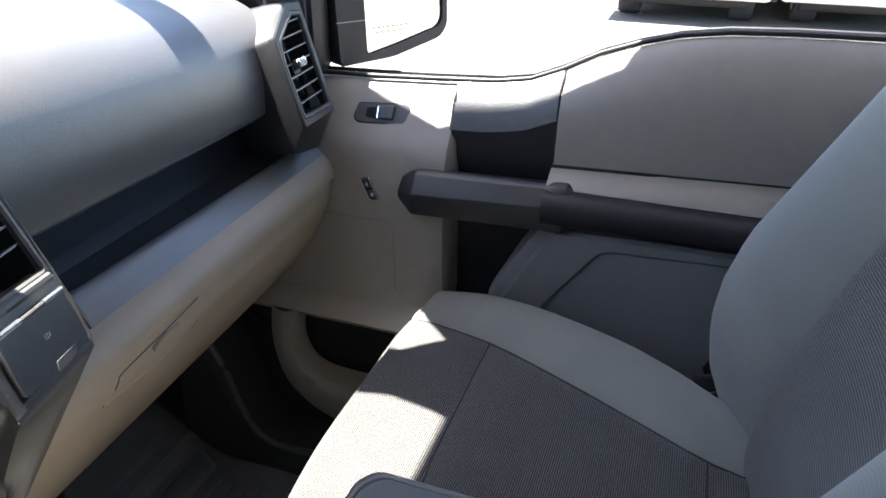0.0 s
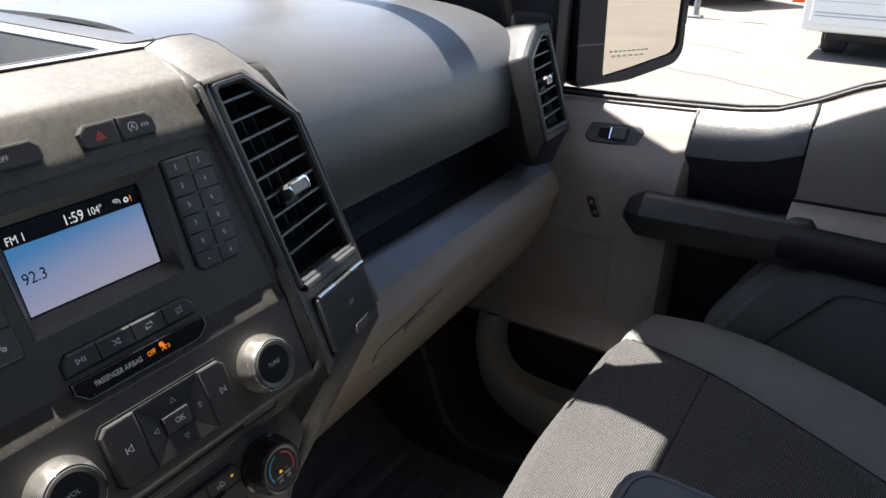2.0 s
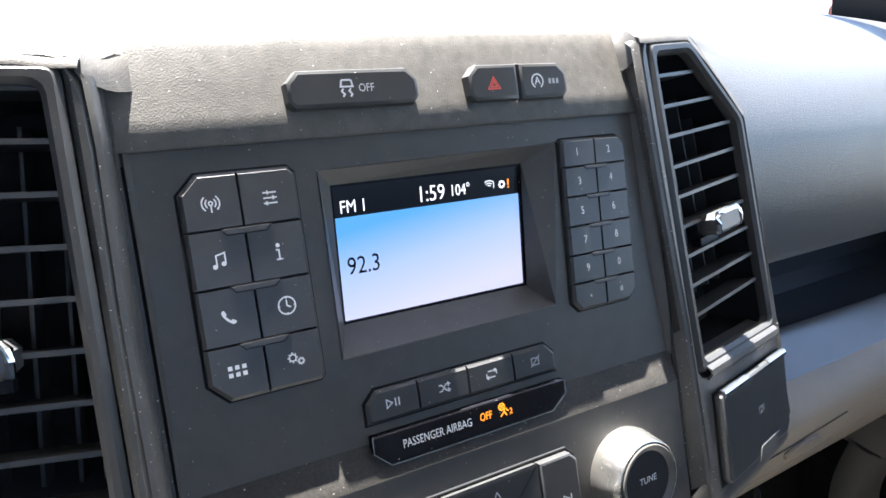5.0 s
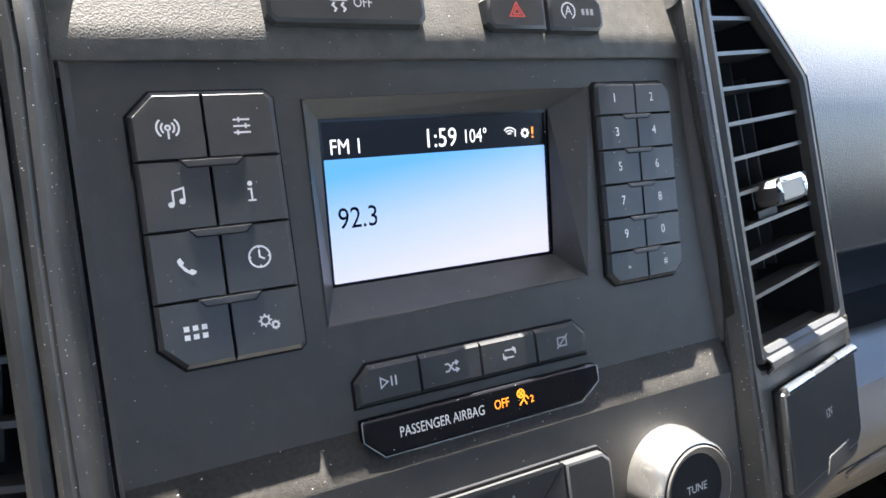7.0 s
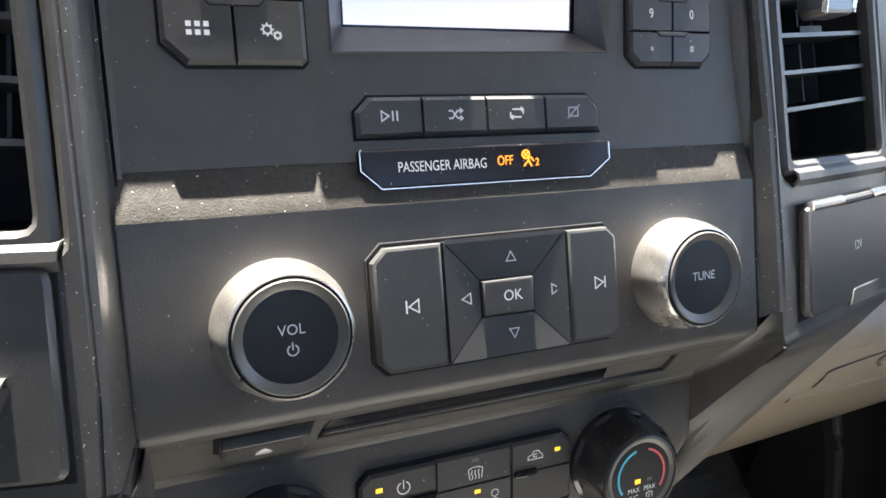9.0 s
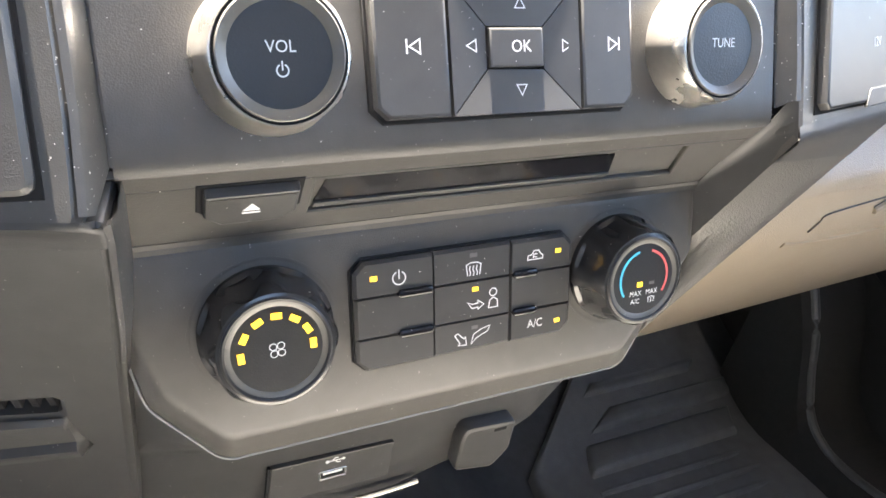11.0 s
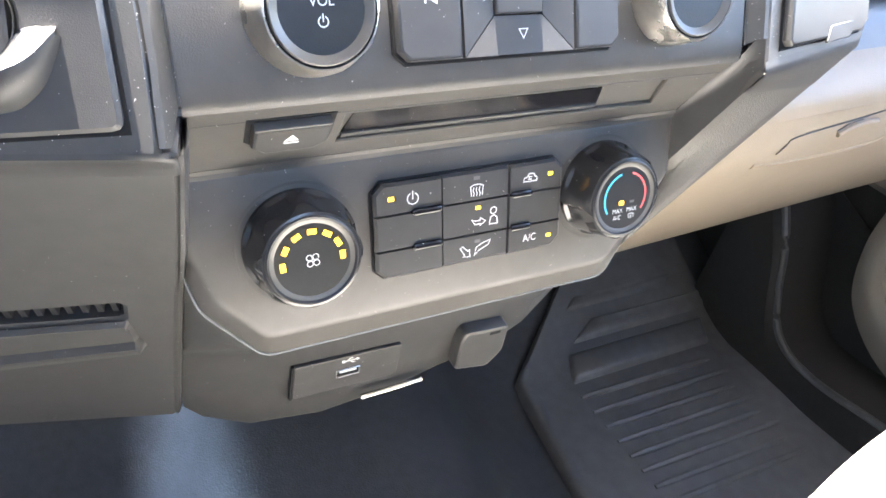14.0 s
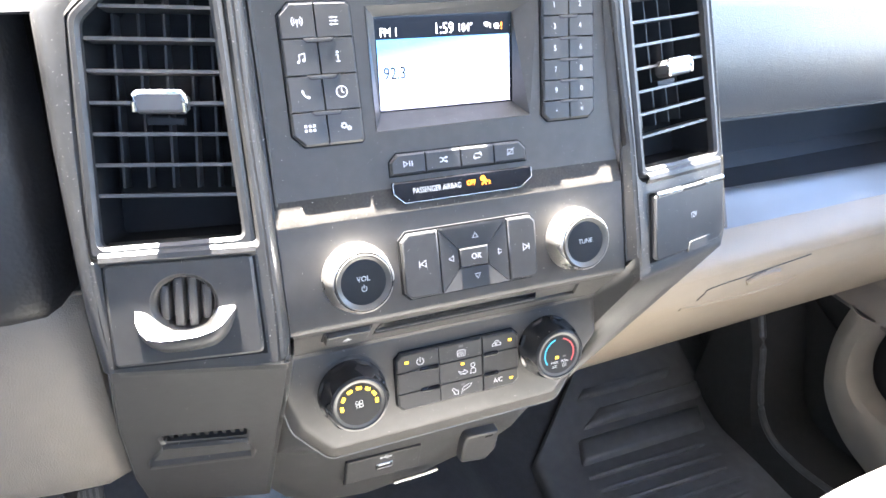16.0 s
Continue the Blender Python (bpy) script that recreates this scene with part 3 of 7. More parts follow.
# lower part of the driver's side wing, down to the floor of the dash
bm = ring_plate(rounded([(-60, 0), (44.5, 0), (41, -32), (30.5, -103), (9, -256), (-90, -250), (-89, -190), (-78, -95)], 3, 2), [trimmed([(-53, -120.5), (5.5, -117), (7.5, -102), (-52.5, -106.5)], 2)], -30, 0, UNDER, 2.0)
part("lower_wing", bm, CHARCOAL, stack)
ledge_rows = []
for k in (0.0, 0.02, 0.3, 0.6, 0.98, 1.0):
    e = 0.0 if 0 < k < 1 else 1.0
    prof = ((-54, 60.5, -121.5, 3.6, 0.2), (-54.5, 61.2, -122.6, 3.7, 3.0), (-55.5, 62.5, -126.0, 3.8, 3.4), (-56, 63.4, -128.0, 4.2, 1.4), (-66, 74.0, -145.0, 9.4, 2.6), (-67.5, 76.0, -147.0, 10.2, 6.2), (-70, 79.5, -152.5, 11.4, 6.8), (-72, 82.0, -157.5, 12.6, 3.5), (-73, 83.5, -159.0, 13.0, -0.5))
    ledge_rows.append([at(UNDER, a0 + da * k, b0 + db * k, 0.1 + (c0 if c0 < 0 else c0 * (1 - e))) for a0, da, b0, db, c0 in prof])
part("lower_wing_ledge", skin(ledge_rows), CHARCOAL, stack, "sloping ledge below the slot", 50)
part("slot_cavity", prism([(-56, -124), (9, -120), (11, -98), (-56, -103)], -28, -16, UNDER), DEEP, stack)
for i in range(9):
    part("slot_rib", prism(rect(-49 + 6.2 * i, -119 + 0.35 * i, -46.2 + 6.2 * i, -106 + 0.4 * i), -16, -4, UNDER, 0.6), BLACK, stack)
rows = [[at(WING_L, a, -67.5, 0.25 + c), at(WING_L, a, -69.4, 0.15 + c), at(UNDER, a + 29, -3, 0.6 + c), at(UNDER, a + 29, -7, 0.5 + c), at(UNDER, a + 29, -10, 0.2 + c)] for a, c in ((-84, 0), (-60, 0), (-30, 0), (0, 0), (13, 0), (14.6, -0.5), (15.6, -2.2), (16.0, -6), (16.0, -16))]
part("lower_wing_brow", skin(rows), CHARCOAL, stack, "", 60)

part("lower_wing_side", skin([[at(UNDER, a, b, -1), at(UNDER, a - 4, b, -12), at(UNDER, a + 2, b, -60)] for a, b in ((-60, -1), (-78, -95), (-89, -190), (-90, -249))], 0.002), CHARCOAL, stack)

CORNER = panel(0, -0.0610, -0.3100, -8)
# side of the stack under the passenger's wing: a slanting cheek that turns back to the glovebox
rows = []
for (wa, wb), (m2, a2, b2, c2) in (((-16.4, -36), (RADIO, 124.4, -128, 2.4)), ((-18, -50), (RADIO, 124.0, -150, 2.0)), ((-18.6, -57), (SLOT, 122, 14, -0.5)), ((-19, -62), (SLOT, 122, -18, -0.5)), ((-19.6, -66), (CLIMATE, 122, 34, -1)), ((-20, -70), (CLIMATE, 125.5, 7, -6)), ((6, -71), (CLIMATE, 124.5, -4, -8)), ((32, -71.5), (CLIMATE, 117, -15, -8)), ((58, -72), (CLIMATE, 109.5, -27, -8)), ((80, -72), (CLIMATE, 101.5, -39, -9)), ((86, -58), (CORNER, 96, 36, -16)), ((90, -30), (CORNER, 92, 24, -44)), ((93, 0), (CORNER, 92, 20, -84))):
    p, q = at(WING_R, wa, wb, -0.6), at(m2, a2, b2, c2)
    rows.append([p.lerp(q, t) for t in (0, 0.04, 0.25, 0.5, 0.75, 0.96, 1)])
# the cheek's brown stands in for bounced light on charcoal
part("cheek", skin(rows[5:], 0.003), CHEEK, stack, "charcoal slanting side cheek, tinted brown for bounced light", 80)
part("inner_cheek", skin(rows[1:6]), CHARCOAL, stack, "", 60)
# soft chin where the wing's face rolls over into the cheek
chin = []
for a, row in zip((-20, 6, 32, 58, 80), rows[5:10]):
    turn = at(WING_R, a, -69.5, 0.3)
    chin.append([at(WING_R, a, -64.5, 0.2), at(WING_R, a, -67.5, 0.35), turn, turn.lerp(row[2], 0.12) + Vector((0, -0.0012, 0)), turn.lerp(row[2], 0.35) + Vector((0, -0.0010, 0)), row[2].lerp(row[1], 0.3) + Vector((0, -0.0003, 0))])
part("wing_chin", skin(chin), CHARCOAL, stack, "", 70)
rows = [[at(WING_R, 92, b, -1), at(WING_R, 93, b, -30), Vector((0.262, 0.06, at(WING_R, 92, b, 0).z - 0.01))] for b in (40, 0, -30, -60)]
part("wing_side", skin(rows, 0.003), CHARCOAL, stack)
part("side_filler", block(0.112, -0.030, -0.240, 0.150, 0.060, -0.125, 0.004), DEEP, stack)
part("stack_core", block(-0.118, 0.035, -0.33, 0.118, 0.30, 0.048, 0.004), DEEP, stack)


# ---- air vents ----
def crossing(pts, b):
    xs = []
    for i, p in enumerate(pts):
        q = pts[i - 1]
        if (p[1] - b) * (q[1] - b) < 0:
            xs.append(p[0] + (q[0] - p[0]) * (b - p[1]) / (q[1] - p[1]))
    return (min(xs), max(xs)) if len(xs) >= 2 else None


def air_vent(m, shape, levels, tab_at, tab_a, label, loc, vanes, deep=38, wide=28):
    v = thing("air_vent", loc, label, "air vent", "dashboard vents")
    o = rounded(inset(shape, -5.5), 5, 3)
    part("frame", ring_plate(o, [rounded(inset(shape, 1.0), 4, 3)], -6, 0.9, m, 2.0), CHARCOAL, v)
    bm = bmesh.new()
    loops(bm, [(rounded(inset(shape, -1), 4, 3), -1), (rounded(inset(shape, 4), 4, 3), -deep)], m, False, True)
    part("duct", bm, DEEP, v)
    for b in levels:
        span = crossing(shape, b)
        if span is None:
            continue
        a0, a1 = span[0] + 1.5, span[1] - 1.5
        sl = bmesh.new()
        prof = [(-0.3, 1.0), (-2.2, 1.3), (-17, 2.2), (-17, 1.2), (-2.2, -0.6), (-0.3, -0.9)]
        rowa = [[at(m, a, b + db + 0.14 * c, c - 4) for c, db in prof] for a in (a0, a1)]
        vs = [[sl.verts.new(p) for p in r] for r in rowa]
        for i in range(6):
            sl.faces.new((vs[0][i], vs[0][(i + 1) % 6], vs[1][(i + 1) % 6], vs[1][i]))
        sl.faces.new(vs[0])
        sl.faces.new(vs[1][::-1])
        part("slat", sl, SLAT, v)
    lo, hi = levels[0] + 3, max(p[1] for p in shape) - 10
    for a in vanes:
        top = max([b for b in range(int(lo), int(hi)) if (crossing(shape, b + 0.37) or (9e9, 0))[0] + 4 < a < (crossing(shape, b + 0.37) or (0, -9e9))[1] - 4] or [lo + 10])
        part("vane", prism(rect(a - 0.8, lo, a + 0.8, top), -36, -23, m, 0.5), VANE, v)
    half = wide / 2
    tab = part("tab", prism(trimmed(rect(tab_a - half, tab_at - 6.0, tab_a + half, tab_at + 6.0), 3.0), -6, 6.0, m, 2.0), TAB, v, "dark satin thumb tab with bright edges")
    part("tab_shade", prism(rect(tab_a - 10, tab_at - 12, tab_a + 10, tab_at - 8), -14, -8, m), BLACK, v)
    h0 = half - 0.9
    part("tab_rim", tube([at(m, tab_a + a, tab_at + b, c) for a, b, c in ((-h0, -5.0, 4.6), (-h0, 0, 5.6), (-h0, 3.8, 5.4), (-h0 + 2, 5.2, 4.8), (0, 5.3, 4.8), (h0 - 2, 5.2, 4.8), (h0, 3.8, 5.4), (h0, 0, 5.6), (h0, -5.0, 4.6))], 0.0016, 8), CHROME, tab, "bright chrome edge")
    return v


air_vent(WING_R, VENT_R, [31 + 16.2 * k for k in range(9)], 76, 42, "charcoal dash vent with black slats and silver tab, passenger side", at(WING_R, 42, 8), [12, 28, 44, 60, 74])
air_vent(WING_L, VENT_L, [33 + 17.2 * k for k in range(9)], 84.5, -45, "charcoal dash vent with black slats and silver tab, driver side", at(WING_L, -42, 8), [-74, -60, -46, -32, -20, -12])

for m, s in ((WING_R, 1), (WING_L, -1)):
    rows = [[at(m, a * s, b, c) for b, c in ((9.5 - 0.055 * a, -14), (5.5 - 0.055 * a, 1.0), (3.5 - 0.055 * a, 3.4), (0.5 - 0.055 * a, 3.6), (-2.5 - 0.055 * a, 0.6))] for a in (-2, 20, 42, 64, 84)]
    part("vent_sill", skin(rows, 0.001), CHARCOAL, stack)


# ---- radio controls ----
radio = thing("radio_control_panel", at(RADIO, 0, -142, 0), "black radio buttons, knobs and small display, dusty", "radio")


def inset_by(pts, ds):
    """A counter-clockwise polygon with each side moved inwards by its own distance."""
    n = len(pts)
    lines = []
    for i, p in enumerate(pts):
        q = pts[(i + 1) % n]
        d = (Vector(q) - Vector(p)).normalized()
        lines.append((Vector(p) + Vector((-d.y, d.x)) * ds[i], d))
    out = []
    for i in range(n):
        (p, d), (q, e) = lines[i - 1], lines[i]
        cross = d.x * e.y - d.y * e.x
        r = p + d * (((q - p).x * e.y - (q - p).y * e.x) / cross) if abs(cross) > 1e-6 else q
        out.append((r.x, r.y))
    return out


def off_line(p, a, b):
    d = Vector(b) - Vector(a)
    t = max(0, min(1, (Vector(p) - Vector(a)).dot(d) / max(d.dot(d), 1e-9)))
    return (Vector(p) - Vector(a) - d * t).length


def key(pts, m, parent, c1=3.2, name="button", mat=None, label="", base=-3.0, bevel=1.3, pad=None):
    """A key; inside a pad of keys only the sides along the pad's outline are chamfered."""
    if pad is None:
        return part(name, prism(inset(pts, 0.35), base, c1, m, bevel), mat or BUTTON, parent, label)
    outer = []
    for i, p in enumerate(pts):
        q = pts[(i + 1) % len(pts)]
        mid = ((p[0] + q[0]) / 2, (p[1] + q[1]) / 2)
        outer.append(any(off_line(mid, pad[j - 1], pad[j]) < 0.5 for j in range(len(pad))))
    wide = [1.4 if o else 0.38 for o in outer]
    ring = inset_by(pts, [0.1 if o else 0.16 for o in outer])
    rings = [(ring, base), (ring, c1 - 1.2), (inset_by(ring, wide), c1)]
    return part(name, loops(bmesh.new(), rings, m), mat or BUTTON, parent, label, 12)


def icon(lines, m, c, parent, width=0.55, mat=None, shapes=()):
    bm = strokes(lines, width, m, c1=c + 0.06)
    if shapes:
        spots(shapes, m, c + 0.06, bm)
    return part("symbol", bm, mat or PRINT, parent, smooth=0)


def shift(lines, a, b, k=1.0):
    return [[(a + p[0] * k, b + p[1] * k) for p in line] for line in lines]


def surround(pts, m, parent):
    part("surround", prism(inset(pts, -0.9), -2, 0.35, m, 0.4), DEEP, parent)


def finger_tab(pts, m, c, parent):
    """A small raised tab at the joint of two rows of keys, with a dark outline."""
    tab = part("finger_tab", prism(pts, 0, c + 0.12, m), DEEP, parent)
    part("tab_face", prism(inset(pts, 0.42), 0, c + 0.2, m, 0.1), BUTTON, tab)


# eight keys beside the display
L0, L1, LM = -107.8, -64.0, -86.3
LB = [45.0, 24.2, 3.0, -18.2, -38.6]
LPAD = trimmed(rect(L0, LB[4], L1, LB[0]), [7, 1.5, 2.5, 7])
surround(LPAD, RADIO, radio)
phone = [[(-2.3, 2.2), (-1.6, 2.6), (-0.7, 1.0), (-1.2, 0.3), (0.5, -1.5), (1.2, -1.0), (2.6, -1.9), (2.2, -2.7), (1.2, -2.9), (-0.8, -1.5), (-2.2, 0.4), (-2.6, 1.6)]]
gear = arc(0, 0, 1.3, 0, 360, 14)
teeth = [[(1.2 * math.cos(t), 1.2 * math.sin(t)), (2.1 * math.cos(t), 2.1 * math.sin(t))] for t in [k * math.pi / 4 for k in range(8)]]
SYMBOLS = {
    (0, 0): ([arc(0, 0.4, 0.7, 0, 360, 10), [(0, 0), (0, -3)], arc(0, 0.4, 1.9, 130, 230, 6), arc(0, 0.4, 1.9, -50, 50, 6), arc(0, 0.4, 3.2, 130, 230, 6), arc(0, 0.4, 3.2, -50, 50, 6)], []),
    (1, 0): ([[(-2.6, 2), (2.6, 2)], [(-2.6, 0), (2.6, 0)], [(-2.6, -2), (2.6, -2)], [(-0.8, 2.8), (-0.8, 1.2)], [(1.2, 0.8), (1.2, -0.8)], [(-1.4, -1.2), (-1.4, -2.8)]], []),
    (0, 1): ([[(-1.2, -2), (-1.2, 2), (2, 2.8), (2, -1.2)]], [arc(-1.9, -2, 0.9, 0, 330, 10), arc(1.3, -1.2, 0.9, 0, 330, 10)]),
    (1, 1): ([[(-0.9, 0.8), (0.2, 0.8), (0.2, -2.8)], [(-1.1, -2.8), (1.4, -2.8)]], [arc(0, 2.5, 0.8, 0, 330, 10)]),
    (0, 2): ([], phone),
    (1, 2): ([arc(0, 0, 3.3, 0, 360, 24), [(0, 2.2), (0, 0), (1.5, -0.8)], [(0, 3.2), (0, 2.6)], [(0, -3.2), (0, -2.6)], [(-3.2, 0), (-2.6, 0)], [(3.2, 0), (2.6, 0)]], []),
    (0, 3): ([], [rect(-3.4 + 2.6 * i, -1.6 + 2.6 * j, -1.8 + 2.6 * i, 0 + 2.6 * j) for i in range(3) for j in range(2)]),
    (1, 3): (shift([gear] + teeth, -1, 0.5) + shift([gear] + teeth, 2.1, -1.3, 0.7), []),
}
for col in range(2):
    for row in range(4):
        a0, a1 = (L0, LM) if col == 0 else (LM, L1)
        cuts = [0, 0, 0, 0]
        if row == 0:
            cuts[3 if col == 0 else 2] = 7 if col == 0 else 2.5
        if row == 3:
            cuts[0 if col == 0 else 1] = 7 if col == 0 else 1.5
        k = key(trimmed(rect(a0, LB[row + 1], a1, LB[row]), cuts), RADIO, radio, pad=LPAD)
        lines, fills = SYMBOLS[(col, row)]
        ca, cb = -97.0 if col == 0 else -75.2, 33.6 - 20.6 * row
        icon(shift(lines, ca, cb), RADIO, 3.2, k, shapes=shift(fills, ca, cb))
for row in (1, 2, 3):
    finger_tab([(-95.5, LB[row] + 0.2), (-93.0, LB[row] - 2.6), (-78.0, LB[row] - 2.6), (-75.5, LB[row] + 0.2)], RADIO, 3.2, radio)

# number keys
N0, N1, NM = 64.6, 105.6, 85.3


def lean(pts):
    """The number keys lean outwards to the top."""
    return [(a + 0.058 * (b - 3.5), b) for a, b in pts]


NB = [44.6, 31.0, 16.8, 2.6, -11.2, -24.8, -38.0]
NPAD = lean(trimmed(rect(N0, NB[6], N1, NB[0]), [4.5, 4.5, 4.5, 1.5]))
surround(NPAD, RADIO, radio)
for row in range(6):
    for col in range(2):
        a0, a1 = (N0, NM) if col == 0 else (NM, N1)
        cuts = [0, 0, 0, 0]
        if row == 0:
            cuts[3 if col == 0 else 2] = 1.5 if col == 0 else 4.5
        if row == 5:
            cuts[0 if col == 0 else 1] = 4.5
        k = key(lean(trimmed(rect(a0, NB[row + 1], a1, NB[row]), cuts)), RADIO, radio, pad=NPAD)
        ch = "1234567890*#"[row * 2 + col]
        words("digit", ch, 3.6 if ch not in "*#" else 2.8, RADIO, 76.0 + 20 * col - 0.6 * row, (NB[row] + NB[row + 1]) / 2 + (0 if ch != "*" else -1), 3.3, PRINT, k, 0.85)
    if row:
        finger_tab(lean([(77.0, NB[row] + 0.2), (79.0, NB[row] - 2.0), (91.5, NB[row] - 2.0), (93.5, NB[row] + 0.2)]), RADIO, 3.2, radio)

# four keys below the display
MB = [-49.6, -25.7, -1.0, 23.2, 47.4]
MPAD = trimmed(rect(MB[0], -62.4, MB[4], -48.8), [0, 0, 5, 5])
surround(MPAD, RADIO, radio)
LOWER = [
    [[(-3, 1.7), (-3, -1.7), (-0.4, 0), (-3, 1.7)], [(1, 1.7), (1, -1.7)], [(2.6, 1.7), (2.6, -1.7)]],
    [[(-2.6, 1.3), (-1.2, 1.3), (0.8, -1.3), (2.4, -1.3)], [(-2.6, -1.3), (-1.2, -1.3), (0.8, 1.3), (2.4, 1.3)], [(1.7, 2.1), (2.7, 1.3), (1.7, 0.5)], [(1.7, -0.5), (2.7, -1.3), (1.7, -2.1)]],
    [[(2.6, -0.4), (2.6, 1.4), (-1.8, 1.4)], [(-2.6, 0.4), (-2.6, -1.4), (1.8, -1.4)], [(1.6, 2.2), (2.6, 1.4), (1.6, 0.8)], [(-1.6, -2.2), (-2.6, -1.4), (-1.6, -0.8)]],
    [[(-2, 1.6), (-2, -1.6), (2, -1.6), (2, 1.6), (-2, 1.6)], [(-2.6, -2.4), (2.8, 2.6)]],
]
for i in range(4):
    cuts = [0, 0, 0, 0]
    if i == 0:
        cuts[3] = 5
    if i == 3:
        cuts[2] = 5
    k = key(trimmed(rect(MB[i], -62.4, MB[i + 1], -48.8), cuts), RADIO, radio, 2.5, pad=MPAD)
    icon(shift(LOWER[i], (MB[i] + MB[i + 1]) / 2, -55.4), RADIO, 2.5, k, 0.6, PRINT if i < 3 else FAINT)

# airbag lamp strip
strip = trimmed(rect(-49.8, -80.0, 49.4, -66.6), [7, 9, 0.6, 0.6])
ab = part("airbag_lamp_strip", prism(strip, -1, 4.0, RADIO, 0.8), GLOSS, radio, "gloss black lamp strip with bright rim")
part("lamp_rim", strokes([[strip[-2], strip[-1], strip[0], strip[1], strip[2], strip[3], strip[4]]], 0.45, RADIO, c1=4.05), SILVER, ab)
words("lettering", "PASSENGER AIRBAG", 3.5, RADIO, -20.0, -73.1, 4.15, PRINT, ab, 0.74)
words("lettering", "OFF", 3.4, RADIO, 4.2, -72.6, 4.15, ORANGE, ab, 0.75)
bm = strokes(shift([arc(-1.6, 1.8, 1.5, 0, 360, 12), [(-2.7, 0.7), (-0.5, 2.9)], [(-2.7, 2.9), (-0.5, 0.7)], [(0, 1), (-0.8, -0.6), (-2.6, -2.4)], [(-0.6, -0.4), (0.6, -2.6)], [(0.4, 0.8), (1.6, -0.8)]], 14.4, -72.4), 0.6, RADIO, c1=4.12)
part("symbol", bm, ORANGE, ab, smooth=0)
words("lettering", "2", 2.6, RADIO, 17.4, -73.6, 4.15, ORANGE, ab)

# display in its sloping recess
SCREEN = panel(0, -0.0015, 0.0005, 15)
disp = part("display_recess", skin([[at(RADIO, a, b, 0) for a, b in RECESS + RECESS[:1]], [at(SCREEN, a, b, 0.5) for a, b in ((-48.4, -27.8), (48.2, -27.8), (48.2, 31.8), (-48.4, 31.8), (-48.4, -27.8))]], 0.0008), SMOOTH, radio)
part("display_bezel", ring_plate(rect(-50, -29.4, 50, 33.4), [rect(-46.8, -26.2, 46.6, 30.4)], -1.0, 0.4, SCREEN), GLOSS, disp)


def display_glow():
    m = bpy.data.materials.new("display_glow")
    m.use_nodes = True
    nt = m.node_tree
    b = nt.nodes["Principled BSDF"]
    co = nt.nodes.new("ShaderNodeTexCoord")
    sep = nt.nodes.new("ShaderNodeSeparateXYZ")
    nt.links.new(co.outputs["Generated"], sep.inputs[0])
    ramp = nt.nodes.new("ShaderNodeValToRGB")
    e = ramp.color_ramp.elements
    e[0].position, e[0].color = 0.05, (0.64, 0.64, 0.86, 1)
    e[1].position, e[1].color = 1.05, (0.10, 0.38, 0.84, 1)
    mid = e.new(0.55)
    mid.color = (0.42, 0.54, 0.88, 1)
    slant = nt.nodes.new("ShaderNodeMath")
    slant.operation, slant.inputs[1].default_value = "MULTIPLY_ADD", -0.30
    lift = nt.nodes.new("ShaderNodeMath")
    lift.operation, lift.inputs[1].default_value = "ADD", 0.15
    nt.links.new(sep.outputs["X"], slant.inputs[0])
    nt.links.new(sep.outputs["Z"], slant.inputs[2])
    nt.links.new(slant.outputs[0], lift.inputs[0])
    nt.links.new(lift.outputs[0], ramp.inputs[0])
    b.inputs["Base Color"].default_value, b.inputs["Roughness"].default_value = (0.02, 0.02, 0.02, 1), 0.25
    nt.links.new(ramp.outputs[0], b.inputs["Emission Color"])
    b.inputs["Emission Strength"].default_value = 0.088
    return m


LIT = material("lit_white_text", (0.8, 0.8, 0.8), 0.5, vary=0.0, emit=(1, 1, 1), power=0.1)
HEADER = material("dark_display_header", (0.006, 0.006, 0.010), 0.3, vary=0.0, spec=0.2)
part("display_field", prism(rect(-46.8, -26.2, 46.6, 17.6), -1.5, -0.4, SCREEN), display_glow(), disp, "lit blue display", smooth=0)
bar = part("display_header", prism(rect(-46.8, 17.6, 46.6, 30.4), -1.5, -0.4, SCREEN), HEADER, disp, smooth=0)
INK = material("dark_display_text", (0.004, 0.004, 0.006), 0.9, vary=0.0, spec=0.0)
words("lettering", "FM 1", 5.2, SCREEN, -38.0, 21.6, -0.2, LIT, bar, 0.82)
words("lettering", "1:59", 6.8, SCREEN, -0.6, 22.6, -0.2, LIT, bar, 0.85)
words("lettering", "104°", 5.0, SCREEN, 14.4, 22.6, -0.2, LIT, bar, 0.8)
words("lettering", "92.3", 7.4, SCREEN, -35.6, -3.6, -0.2, INK, disp, 0.85)
part("symbol", strokes(shift([arc(0, -1.4, 1.2, 45, 135, 5), arc(0, -1.4, 2.3, 45, 135, 5), arc(0, -1.4, 3.4, 45, 135, 6), [(2.6, 1.2), (2.6, -1.6)]], 30.2, 23.2), 0.4, SCREEN, c1=-0.2), LIT, bar, smooth=0)
part("symbol", strokes(shift([gear] + teeth, 37.4, 22.8, 0.95), 0.6, SCREEN, c1=-0.2), LIT, bar, smooth=0)
part("symbol", strokes(shift([[(0, 2.2), (0, -0.6)], [(0, -1.4), (0, -2)]], 41.0, 22.8), 0.8, SCREEN, c1=-0.2), ORANGE, bar, smooth=0)

